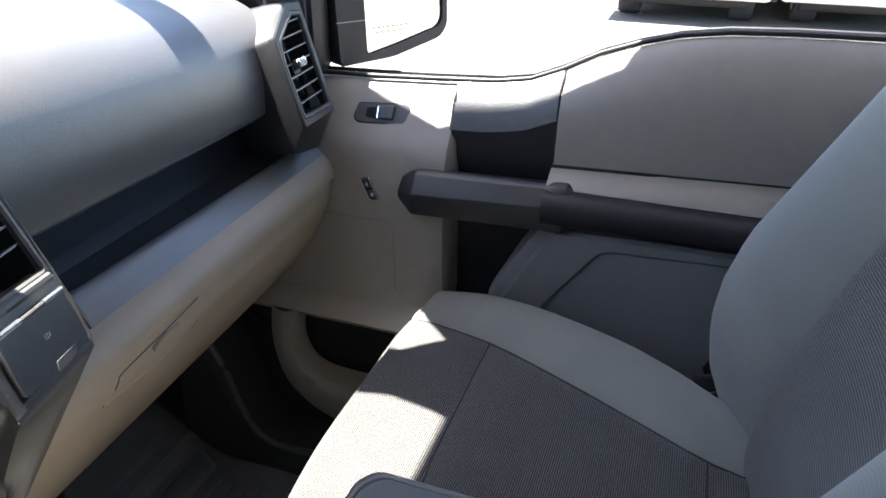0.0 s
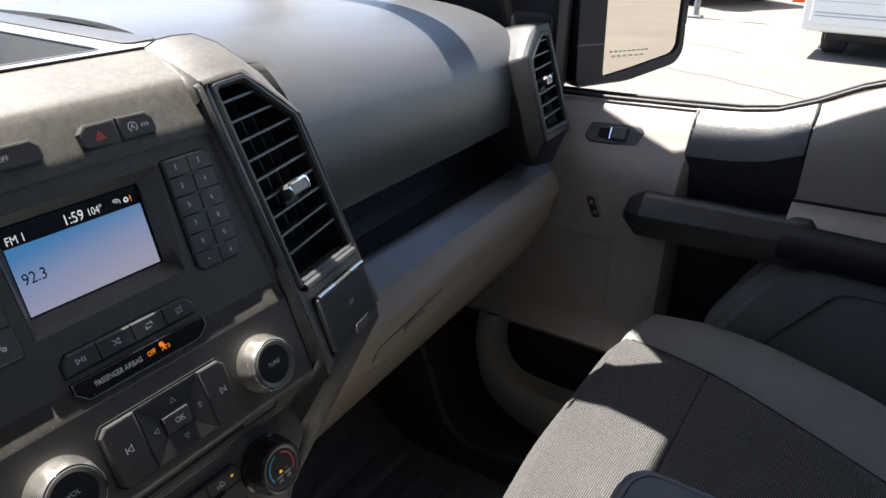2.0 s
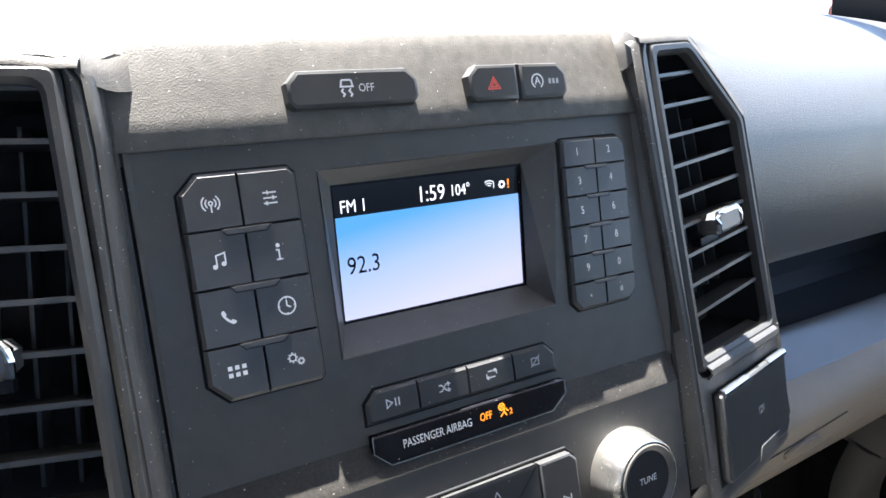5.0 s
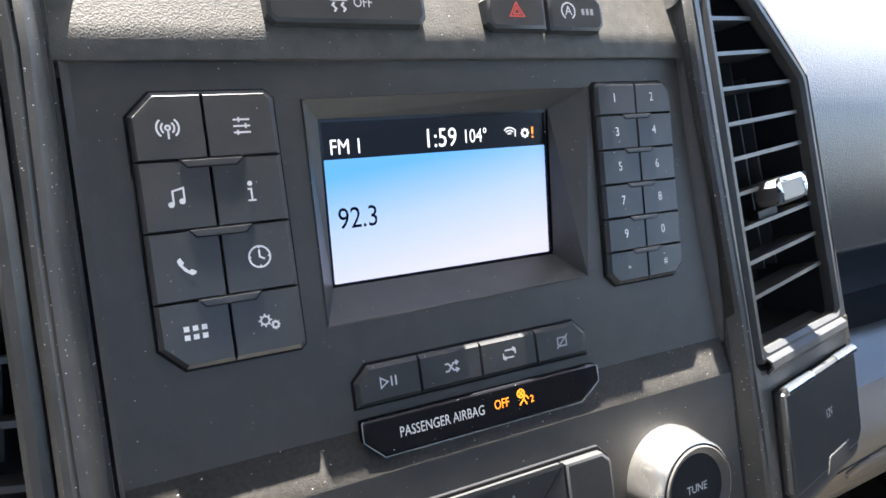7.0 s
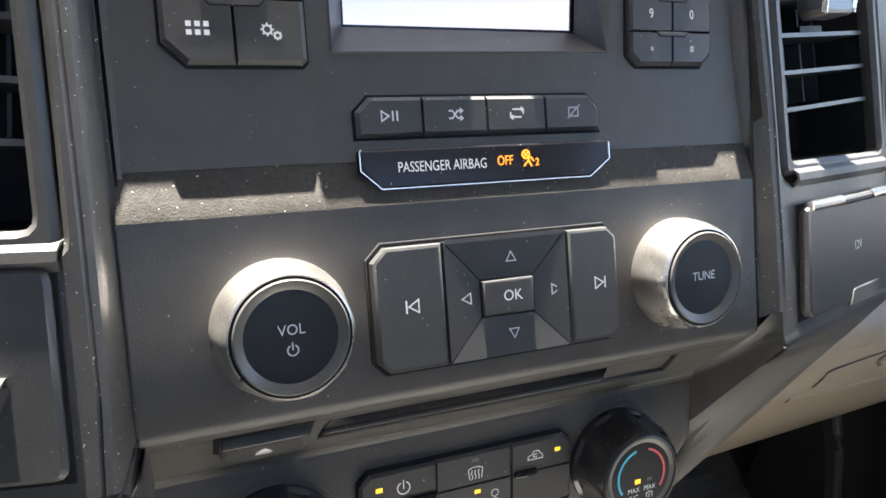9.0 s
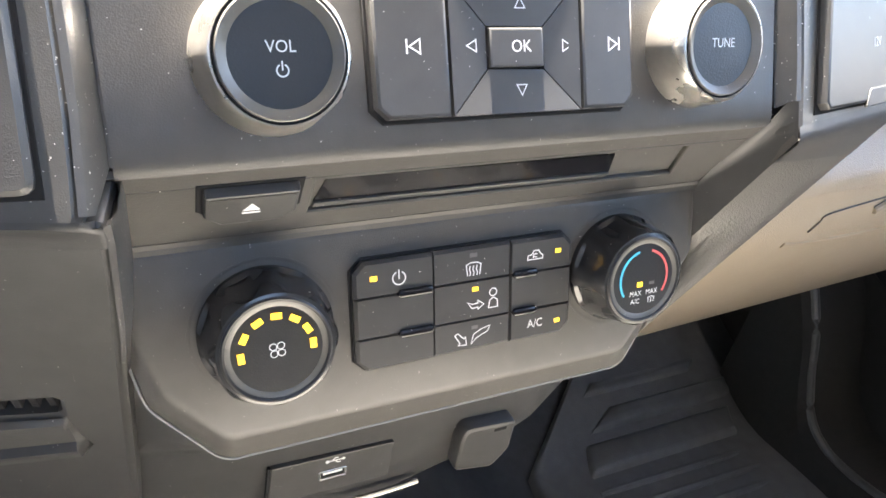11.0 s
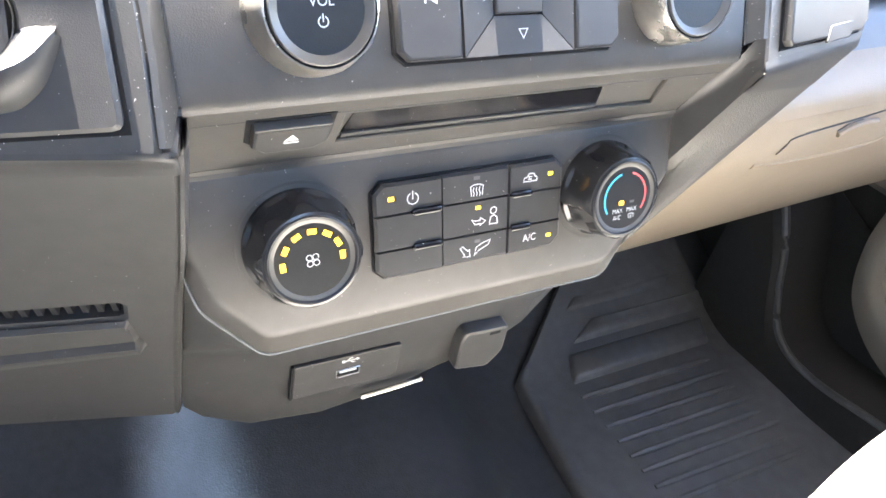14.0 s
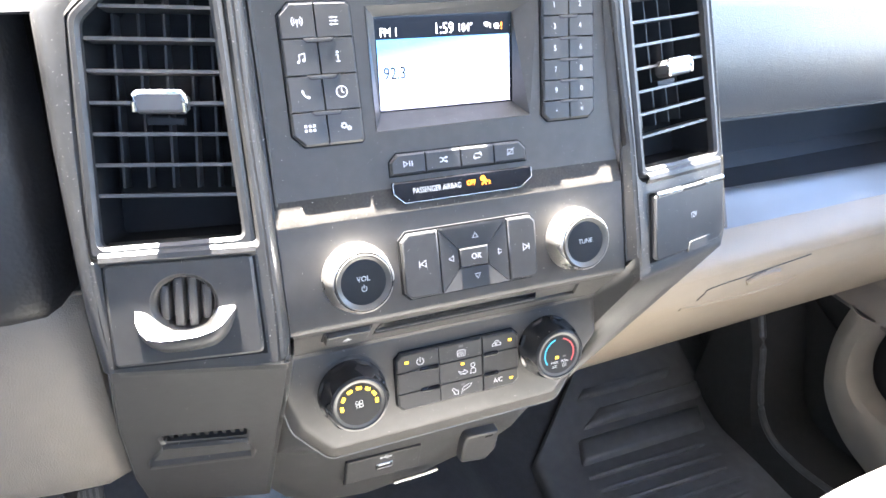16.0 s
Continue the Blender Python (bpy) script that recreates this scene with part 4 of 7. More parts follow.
# seek keys and the four-way pad
surround(trimmed(rect(-50.4, -142.4, 47.4, -98.8), [4, 4, 4, 5]), on(RADIO, 0, 0, 4.8), radio)
PADM = on(RADIO, 0, 0, 4.8)
k1 = key(trimmed(rect(-50.4, -142.2, -24.6, -99.2), [4, 0, 0, 5]), PADM, radio, 4.2, "seek_key")
icon(shift([[(-2.2, 2.2), (-2.2, -2.2)], [(2.2, 2.2), (-1.4, 0), (2.2, -2.2), (2.2, 2.2)]], -37.0, -120.0), PADM, 4.2, k1, 0.6)
k2 = key(trimmed(rect(24.8, -142.2, 47.2, -99.2), [0, 4, 4, 0]), PADM, radio, 4.2, "seek_key")
icon(shift([[(2.2, 2.2), (2.2, -2.2)], [(-2.2, 2.2), (1.4, 0), (-2.2, -2.2), (-2.2, 2.2)]], 38.4, -120.2), PADM, 4.2, k2, 0.6)
O, I = ((-24.3, -141.9), (24.5, -141.9), (24.5, -99.4), (-24.3, -99.4)), ((-11.2, -127.4), (10.2, -127.8), (10.2, -114.2), (-11.2, -114.0))
for i, (tri_a, tri_b, turn) in enumerate(((1.2, -134.2, 180), (19.2, -120.4, -90), (1.6, -106.8, 0), (-16.6, -120.0, 90))):
    j = (i + 1) % 4
    bm = bmesh.new()
    hi = 3.8
    rim = [(*O[i], hi), (*O[j], hi), (*I[j], 3.2), (*I[i], 3.2)]
    ga = Vector((0.35, 0.35))
    cx, cy = sum(p[0] for p in rim) / 4, sum(p[1] for p in rim) / 4
    top = [(p[0] + (cx - p[0]) * 0.018, p[1] + (cy - p[1]) * 0.018, p[2]) for p in rim]
    va = [bm.verts.new(at(PADM, *p)) for p in top]
    vb = [bm.verts.new(at(PADM, p[0], p[1], -3)) for p in rim]
    bm.faces.new(va)
    for q in range(4):
        bm.faces.new((vb[q], vb[(q + 1) % 4], va[(q + 1) % 4], va[q]))
    kk = part("arrow_key", bm, BUTTON, radio, smooth=20)
    c, s = math.cos(radians(turn)), math.sin(radians(turn))
    tri = [(x * c - y * s, x * s + y * c) for x, y in ((-1.9, -1.5), (1.9, -1.5), (0, 1.9), (-1.9, -1.5))]
    icon(shift([tri], tri_a, tri_b), PADM, 3.55, kk, 0.45)
ok = key(rect(-11.0, -127.4, 10.0, -114.2), PADM, radio, 4.6, "ok_key", bevel=0.8)
words("lettering", "OK", 3.8, PADM, 1.0, -120.6, 4.7, PRINT, ok, 0.95)
part("pad_rim", strokes([[(-24, -99.5), (24.4, -99.5)]], 1.6, PADM, c1=3.95), CHARCOAL, radio)


def faceted(profile, facets, m, seg=6):
    """A turned body whose sides are cut into shallow facets."""
    n = facets * seg
    bm = bmesh.new()
    rings = []
    for r, c, depth in profile:
        pts = []
        for i in range(n):
            t = 2 * math.pi * i / n
            k = 1 - depth * (0.5 - 0.5 * math.cos(t * facets))
            pts.append((r * k * math.cos(t), r * k * math.sin(t)))
        rings.append((pts, c))
    return loops(bm, rings, m, True, False)


def radio_knob(a, b, legend, power):
    # the axis leans a little down and towards the passenger
    m = on(RADIO, a - 0.5, b + 1.0, 4.7) @ Matrix.Rotation(radians(3.5), 4, "X") @ Matrix.Rotation(radians(2.0), 4, "Y") @ Matrix.Diagonal((0.97, 0.97, 1.0, 1.0))
    k = part("knob", faceted([(23.0, -3, 0.0), (23.2, 0.8, 0.0), (23.0, 3.5, 0.02), (22.1, 9, 0.05), (20.9, 13.0, 0.02), (19.9, 14.3, 0), (19.3, 14.5, 0)], 10, m), KNOB_SILVER, radio, "satin silver faceted knob ring")
    part("knob_groove", lathe([(19.5, 12), (19.4, 14.5), (18.6, 14.3), (18.5, 12.5)], m, 48), DEEP, k)
    part("face_bevel", lathe([(18.5, 12), (18.4, 15.0), (18.0, 15.3), (17.6, 15.2), (15.0, 13.6), (14.7, 12.5)], m, 48), FACE, k, "satin grey bevel of the knob face")
    part("knob_face", lathe([(15.1, 12), (15.0, 13.5), (6, 13.6), (0.5, 13.7)], m, 48), GRIP, k, "black knob face")
    mm = on(m, 0, 0, 13.75)
    words("lettering", legend, 3.3, mm, 0, 2.2 if power else 0.6, 0, PRINT, k, 0.95)
    if power:
        icon(shift([arc(0, -4.2, 1.7, 115, 425, 14), [(0, -1.6), (0, -4.2)]], 0, 0), mm, 0, k, 0.45)
    return k


radio_knob(-79.5, -123.0, "VOL", True)
radio_knob(79.8, -122.4, "TUNE", False)

# keys on the brow
UP = on(RADIO, 0, 0, 0)
top = thing("brow_switches", at(RADIO, 0, 64, 2), "black dusty switches on the brow above the radio", "switch")
tk = key(trimmed(rect(-63.8, 64.8, -6.2, 80.6), [3, 3, 5, 5]), UP, top, 6.2, "traction_switch", bevel=1.8)
words("lettering", "OFF", 3.2, UP, -30.4, 72.4, 6.3, PRINT, tk, 0.85)
icon(shift([[(-2, 2.4), (2, 2.4)], [(-2, 2.4), (-2.6, -0.2), (2.6, -0.2), (2, 2.4)], [(-1.6, -1), (-2.4, -2), (-1.2, -3.2), (-2, -4.2)], [(1.6, -1), (0.8, -2), (2, -3.2), (1.2, -4.2)]], -38.8, 73.4), UP, 6.2, tk, 0.7)
hz = key(trimmed(rect(18.0, 64.0, 45.4, 80.8), [3, 0, 0, 5]), UP, top, 6.2, "hazard_switch", bevel=1.8)
icon(shift([[(-3.2, -2.2), (3.2, -2.2), (0, 3.0), (-3.2, -2.2)], [(-1.6, -1.3), (1.6, -1.3), (0, 1.3), (-1.6, -1.3)]], 31.4, 71.6), UP, 6.2, hz, 0.6, RED)
st = key(trimmed(rect(45.6, 63.6, 73.6, 80.8), [0, 3, 5, 0]), UP, top, 6.2, "engine_stop_switch", bevel=1.8)
words("lettering", "A", 3.6, UP, 55.6, 72.0, 6.3, PRINT, st)
icon([arc(55.6, 72.0, 3.2, -60, 240, 16)], UP, 6.2, st, 0.6)
for i in range(3):
    part("worn_print_bar", spots([rect(62.0 + 2.2 * i, 70.6, 63.4 + 2.2 * i, 73.0)], UP, 6.3), FAINT, st, smooth=0)

# disc eject key
ej = thing("eject_button", at(SLOT, -87, 4, 0), "charcoal eject button beside the disc slot", "button")
part("key_surround", prism(trimmed(rect(-103.5, -6.2, -70, 15), [6, 5, 0, 0]), -0.6, 0.5, SLOT, 0.4), DEEP, ej)
e = part("key", prism(trimmed(rect(-101.5, -4.4, -72, 13.5), [5, 5, 0.5, 0.5]), -1, 4.2, SLOT, 1.4), CHARCOAL, ej)
part("symbol", spots([[(-90.0, 4.4), (-84.2, 4.4), (-87.1, 8.6)], rect(-90.0, 2.6, -84.2, 3.6)], SLOT, 4.3), PRINT, e, smooth=0)

# ---- climate controls ----
clim = thing("climate_control_panel", at(CLIMATE, 0, -30, 0), "charcoal climate controls with lit amber lamps", "climate control")
CPAD = trimmed(rect(-49.0, -22.6, 51.0, 23.4), 4.5)
surround(CPAD, CLIMATE, clim)
CB = [23.4, 8.4, -8.6, -22.6]
CA = [-49.0, -15.4, 20.2, 51.0]
for col in range(3):
    for row in range(3):
        cuts = [0, 0, 0, 0]
        if row == 0 and col != 1:
            cuts[3 if col == 0 else 2] = 4.5
        if row == 2 and col != 1:
            cuts[0 if col == 0 else 1] = 4.5
        k = key(trimmed(rect(CA[col], CB[row + 1], CA[col + 1], CB[row]), cuts), CLIMATE, clim, 4.0 if col != 1 else 3.4, pad=CPAD)
        c = 4.0 if col != 1 else 3.4
        if (col, row) == (0, 0):
            icon([arc(-30.2, 15.0, 2.7, 115, 425, 16), [(-30.2, 18.6), (-30.2, 14.6)]], CLIMATE, c, k, 0.5)
            part("lamp", spots([rect(-42.2, 15.2, -39.3, 17.2)], CLIMATE, c + 0.1), AMBER, k, smooth=0)
        if (col, row) == (1, 0):
            icon(shift([[(-2.8, -2.6), (-3.4, 2.0), (-1.5, 2.9), (1.5, 2.9), (3.4, 2.0), (2.8, -2.6)], [(-1.6, 1.6), (-2, 0), (-1.4, -1.4), (-1.8, -2.8)], [(0, 1.6), (-0.4, 0), (0.2, -1.4), (-0.2, -2.8)], [(1.6, 1.6), (1.2, 0), (1.8, -1.4), (1.4, -2.8)]], 2.8, 13.6), CLIMATE, c, k, 0.45)
            part("dark_lamp", spots([rect(1.0, 18.8, 4.4, 20.6)], CLIMATE, c + 0.1), DARK_LAMP, k, smooth=0)
        if (col, row) == (1, 1):
            icon(shift([arc(5.6, 3.2, 1.7, 0, 360, 12), [(3.4, -3.6), (4, -0.2), (5.8, 0.9), (7.6, -0.4), (7.8, -3.6), (3.4, -3.6)], [(-6.4, 0.2), (-4.2, -0.8), (-1.6, -0.6), (-1.6, 0.6), (1.2, -1.4), (-1.6, -3.4), (-1.6, -2.4), (-4.4, -2.6), (-6.4, 0.2)]], 6.4, -1.0), CLIMATE, c, k, 0.45)
            part("lamp", spots([rect(2.2, 3.9, 5.0, 5.7)], CLIMATE, c + 0.1), AMBER, k, smooth=0)
        if (col, row) == (1, 2):
            icon(shift([[(-7.6, 2.0), (-6.2, 2.8), (-3.4, 0.0), (-2.6, 0.8), (-2.2, -3), (-6.2, -2.6), (-5.2, -1.8), (-7.6, 2.0)], [(0, -3), (2.6, -0.6), (7.8, 1.6), (9, 4), (4.6, 3), (1.2, 1.2), (0, -3)]], 1.6, -16.6), CLIMATE, c, k, 0.4)
            part("dark_lamp", spots([rect(1.8, -13.0, 4.8, -11.4)], CLIMATE, c + 0.1), DARK_LAMP, k, smooth=0)
        if (col, row) == (2, 0):
            icon(shift([[(-3.8, -1.4), (-3.6, 0.4), (-1.8, 0.8), (-0.8, 2.4), (1.6, 2.4), (2.6, 0.8), (3.6, 0.2), (3.6, -1.4), (-3.8, -1.4)], [(1.0, 0.9), (-0.8, 0.9), (-1.0, -0.4), (0.8, -0.4)]], 32.0, 15.4), CLIMATE, c, k, 0.45)
            part("lamp", spots([rect(42.0, 15.4, 44.8, 17.3)], CLIMATE, c + 0.1), AMBER, k, smooth=0)
        if (col, row) == (2, 2):
            words("lettering", "A/C", 3.8, CLIMATE, 32.6, -15.6, c + 0.1, PRINT, k, 0.85)
            part("lamp", spots([rect(42.6, -17.0, 45.4, -15.2)], CLIMATE, c + 0.1), AMBER, k, smooth=0)
for col, a0, a1 in ((0, -31, -15.6), (2, 21, 33)):
    for row in (1, 2):
        part("finger_ridge", prism(trimmed(rect(a0, CB[row] - 1.7, a1, CB[row] + 1.7), 1.0), 0, 5.4, CLIMATE, 1.0), GLOSS, clim)


def climate_knob(a, b):
    m = on(CLIMATE, a, b, 0)
    part("knob_dish", lathe([(28.6, -2.2), (28.2, 0.05), (27.4, 0.12), (26.4, -0.1), (25.4, -1.4)], m, 48), SMOOTH, clim)
    k = part("knob", faceted([(24.9, -1, 0.0), (25.0, 3.0, 0.0), (24.5, 4.2, 0.06), (23.9, 13, 0.11), (22.6, 18.0, 0.07), (20.8, 20.2, 0), (19.4, 20.5, 0)], 8, m), KNOB, clim, "satin black ribbed knob")
    part("knob_rim", lathe([(19.6, 18), (19.6, 20.7), (18.9, 21.2), (18.0, 20.9), (17.8, 20)], m, 56), GRIP, k, "thin dark ring")
    part("knob_face", lathe([(18.2, 19), (18.1, 20.7), (16.6, 20.4), (15.4, 19.6), (8, 19.8), (0.5, 19.9)], m, 48), FACE, k, "satin grey knob face")
    return k, on(m, 0, 0, 19.95)


fan, fm = climate_knob(-82.0, 1.6)
for t in (184, 151, 119, 88, 58, 30, 2):
    c, s = math.cos(radians(t)), math.sin(radians(t))
    pts = [(12.6 * c + u * 1.15 * c - w * 1.9 * s, 12.6 * s + u * 1.15 * s + w * 1.9 * c) for u, w in ((-1, -1), (1, -1), (1, 1), (-1, 1))]
    part("lamp", spots([pts], fm, 0.7), AMBER, fan, smooth=0)
blades = [[(0.5 * math.cos(t), 0.5 * math.sin(t))] + [(1.9 * math.cos(t + 0.25) + 1.25 * math.cos(u), 1.9 * math.sin(t + 0.25) + 1.25 * math.sin(u)) for u in [t + 3.0 - 0.55 * j for j in range(11)]] + [(0.5 * math.cos(t), 0.5 * math.sin(t))] for t in [k * math.pi / 2 + 0.6 for k in range(4)]]
icon(blades, fm, 0.2, fan, 0.32)
temp, tm = climate_knob(77.5, 3.0)
part("cold_arc", strokes([arc(0, 0.5, 12.6, 105, 215, 20)], 1.1, tm, c1=0.5), CYAN, temp, smooth=0)
part("hot_arc", strokes([arc(0, 0.5, 12.6, -35, 75, 20)], 1.1, tm, c1=0.5), ROSE, temp, smooth=0)
part("lamp", spots([rect(-3.4, -3.4, -0.4, -1.2)], tm, 0.3), AMBER, temp, smooth=0)
part("dark_lamp", spots([rect(3.2, -3.0, 6.0, -1.6)], tm, 0.3), DARK_LAMP, temp, smooth=0)
words("lettering", "MAX", 2.3, tm, -4.0, -6.4, 0.3, PRINT, temp, 0.9)
words("lettering", "A/C", 2.3, tm, -4.0, -10.0, 0.3, PRINT, temp, 0.9)
words("lettering", "MAX", 2.3, tm, 4.8, -6.4, 0.3, PRINT, temp, 0.9)
icon(shift([[(-1.3, -1.2), (-1.7, 0.9), (0, 1.4), (1.7, 0.9), (1.3, -1.2)], [(0, 0.6), (-0.2, -1.6)]], 4.8, -10.0), tm, 0.2, temp, 0.35)

# ---- sockets below ----
usb = thing("usb_socket_plate", at(SOCKETS, -62, -3, 0), "charcoal plate with a usb socket", "usb socket")
part("plate", prism(trimmed([(-76, -19), (-7.4, -20), (-5, 6), (-73.8, 8)], 0.8), -2, 1.2, SOCKETS, 0.6), CHARCOAL, usb)
part("plate_groove", prism([(-77.6, -19.4), (-76, -19.4), (-73.8, 8), (-75.2, 8)], -2, 0.6, SOCKETS), DEEP, usb)
part("socket_rim", ring_plate(trimmed(rect(-48.6, -9.6, -32.6, -2.4), 0.8), [rect(-47.2, -8.2, -34.0, -3.8)], -2, 2.2, SOCKETS, 0.4), SILVER, usb, "bright metal rim of the usb socket")
part("socket_hole", prism(rect(-47.2, -8.2, -34.0, -3.8), -2, 1.3, SOCKETS), DEEP, usb)
part("socket_tongue", prism(rect(-46, -5.4, -35.2, -4.2), 0.8, 1.9, SOCKETS, 0.2), PRINT, usb)
icon(shift([[(-5, 0), (5, 0)], [(-2.6, 0), (-0.4, 2.0), (1.6, 2.0)], [(-0.6, 0), (1.2, -2.0), (3, -2.0)], [(4.2, 0.9), (5.6, 0), (4.2, -0.9)]], -38.8, 3.4, 0.9), SOCKETS, 1.2, usb, 0.7, shapes=[arc(-43.4, 3.4, 1.2, 0, 330, 10)])
flap = thing("socket_flap", at(SOCKETS, 50, -26, 2), "charcoal flap over a power socket", "socket cover")
part("flap", prism(rounded([(32, -24.5), (58, -29.5), (68.6, -17), (70, 6), (36.6, 8.4), (33.6, 1)], 3.5, 3), -2, 8.5, SOCKETS, 2.2), CHARCOAL, flap)
part("flap_notch", prism(rect(55, 1.6, 63, 3.8), 8, 8.8, SOCKETS), DEEP, flap)
clip = thing("silver_clip", at(SOCKETS, -10, -30, 0), "thin silver metal edge below the usb plate", "metal strip")
part("strip", tube([at(SOCKETS, -31.5, -31.4, 3.0), at(SOCKETS, -10, -30.6, 3.4), at(SOCKETS, 11, -29.8, 3.0)], 0.0019, 10), SILVER, clip)

# 12 V socket door on the passenger wing
cover = thing("power_socket_cover", at(WING_R, 40, -62, 0), "charcoal hinged cover marked 12V below the vent", "socket cover")
cv = [(0.5, -12), (84, -16), (76, -63), (-6, -60)]
part("cover_gap", prism(inset(cv, -1.6), -1, 0.5, WING_R, 0.3), DEEP, cover)
cvp = part("cover", prism(trimmed(cv, [1, 2, 5, 3]), 0, 5.0, WING_R, 1.4), BUTTON, cover)
words("lettering", "12V", 4.2, WING_R, 42, -36, 5.1, PRINT, cvp, 0.8)
part("hinge", tube([at(WING_R, 2, -11.6, 4.5), at(WING_R, 30, -13, 4.5)], 0.0024), SILVER, cover, "worn bright hinge barrel")
part("hinge", tube([at(WING_R, 58, -14.4, 4.5), at(WING_R, 82, -15.6, 4.5)], 0.0024), SILVER, cover, "worn bright hinge barrel")
part("hinge_bar", tube([at(WING_R, 28, -13.6, 4.0), at(WING_R, 60, -15, 4.0)], 0.0022), BUTTON, cover)
part("thumb_notch", prism(trimmed([(30, -63.4), (56, -64), (60, -56), (34, -55.4)], 1), 4, 5.5, WING_R, 0.6), CHARCOAL, cover)

# ---- pull-out tray door on the driver's wing ----
tray = thing("pull_handle_tray", at(WING_L, -41, -62, 0), "charcoal tray door with round finger recess and pull handle", "tray door")
tp = [(-82.5, -5.5), (-0.5, -1), (4.5, -60.5), (-80, -66)]
o2 = [(-39.2 + 17.6 * math.cos(t), -29.0 + 16.4 * math.sin(t)) for t in [2 * math.pi * i / 40 for i in range(40)]]
part("door_gap", ring_plate(inset(tp, -1.4), [o2], -1, 0.4, WING_L, 0.2), DEEP, tray)
part("door_plate", ring_plate(rounded(tp, 4, 3), [o2], 0.2, 3.0, WING_L, 1.5), CHARCOAL, tray)
bm = bmesh.new()
loops(bm, [(o2, 2.6), (inset(o2, 0.8), 1.6), (inset(o2, 1.6), -4), (inset(o2, 3), -12)], WING_L, False, True)
part("finger_recess", bm, CHARCOAL, tray)
for a in (-51.2, -43.2, -35.2, -27.2):
    h = 15.2 * math.sqrt(max(0.1, 1 - ((a + 39.2) / 16.6) ** 2))
    part("recess_rib", prism(rect(a - 2.7, -29.0 - h, a + 2.7, -29.0 + h), -11, -1.2, WING_L, 1.8), CHARCOAL, tray)
# pull handle: a bowed ledge below the recess, coloured silver for the glare on it, with a drooping front
upper = smooth_line([(-66.5, -32.5), (-61, -33.5), (-56, -37.5), (-50, -42.5), (-43, -44.6), (-36, -44.4), (-29, -42.0), (-24.0, -36.5), (-20.0, -31.5), (-11, -31)], 3)
rim = smooth_line([(-66, -37), (-63, -42), (-58, -45.5), (-51, -46.8), (-43, -46.5), (-36, -45.8), (-29, -44.6), (-22, -42), (-16, -38), (-10.5, -31.5)], 3)
under = smooth_line([(-66.5, -40), (-64, -48), (-58, -55), (-51, -58), (-43, -58), (-36, -57.3), (-29, -56.2), (-22, -54), (-15, -47), (-10, -35)], 3)
ledge, droop = [], []
for i, (p, q, r) in enumerate(zip(upper, rim, under)):
    out = 4 + 7.5 * min(1, i / 6, (len(rim) - 1 - i) / 6)
    ledge.append([at(WING_L, p[0], p[1], 2.6), at(WING_L, (p[0] + q[0]) / 2, (p[1] + q[1]) / 2, 2.6 + out * 0.55), at(WING_L, q[0], q[1], 1.8 + out), at(WING_L, q[0], q[1] - 0.7, 2.6 + out)])
    droop.append([at(WING_L, q[0], q[1] - 0.7, 2.6 + out), at(WING_L, q[0], q[1] - 1.8, 2.6 + out), at(WING_L, (q[0] + r[0]) / 2, (q[1] + r[1]) / 2, 2.6 + out * 0.85), at(WING_L, r[0], r[1] + 1.5, 2.6 + out * 0.3), at(WING_L, r[0], r[1], 2.2)])
pull = part("pull_handle", skin(droop), CHARCOAL, tray, "charcoal front of the pull handle", 60)
# silver stands in for bright light on the charcoal upper side
part("handle_ledge", skin(ledge), SILVER, pull, "upper side of the charcoal pull handle, silver for its glare", 60)


# ---- dashboard beside and above the stack ----
def mixed(x, left, right, x0=0.22, x1=0.72):
    t = (x - x0) / (x1 - x0)
    return [Vector((x, l[0] + (r[0] - l[0]) * t, l[1] + (r[1] - l[1]) * t)) for l, r in zip(left, right)]


dash = thing("dashboard", (0.45, 0.1, -0.43), "dark grained dashboard with beige lower panel", "dashboard")
PAD_L = smooth_line([(0.60, 0.088), (0.40, 0.101), (0.24, 0.106), (0.14, 0.100), (0.075, 0.076), (0.036, 0.034), (0.020, -0.020), (0.020, -0.066), (0.026, -0.0745), (0.036, -0.078)])
PAD_R = smooth_line([(0.60, 0.060), (0.42, 0.072), (0.28, 0.076), (0.18, 0.070), (0.105, 0.050), (0.066, 0.016), (0.050, -0.030), (0.048, -0.078), (0.054, -0.0875), (0.064, -0.091)])
part("passenger_pad", skin([[p if x > 0.235 else Vector((x, max(p.y, 0.085), p.z)) for p in mixed(x, PAD_L, PAD_R)] for x in [0.155 + 0.585 * i / 36 for i in range(37)]], 0.004), PAD, dash, "grained charcoal soft pad")
REC_L = [(0.034, -0.078), (0.10, -0.092), (0.13, -0.110), (0.13, -0.172), (0.115, -0.186), (0.070, -0.189), (0.064, -0.1835)]
REC_R = [(0.062, -0.091), (0.11, -0.102), (0.13, -0.112), (0.13, -0.160), (0.115, -0.172), (0.064, -0.174), (0.0575, -0.1690)]
part("shelf_recess", skin([mixed(0.205 + 0.565 * i / 8, REC_L, REC_R) for i in range(9)], 0.003), SHELF, dash, "dark open shelf in the dashboard")
BOL_L = smooth_line([(0.064, -0.1835), (0.055, -0.170), (0.035, -0.1855), (0.008, -0.200), (-0.006, -0.212), (-0.009, -0.222)])
BOL_R = smooth_line([(0.0575, -0.1690), (0.050, -0.1665), (0.035, -0.171), (0.014, -0.186), (0.005, -0.200), (0.003, -0.2115)])
part("bolster", skin([mixed(0.225 + 0.56 * i / 20, BOL_L[:14], BOL_R[:14]) for i in range(21)], 0.003), LEDGE, dash, "grey padded ledge below the shelf", 60)
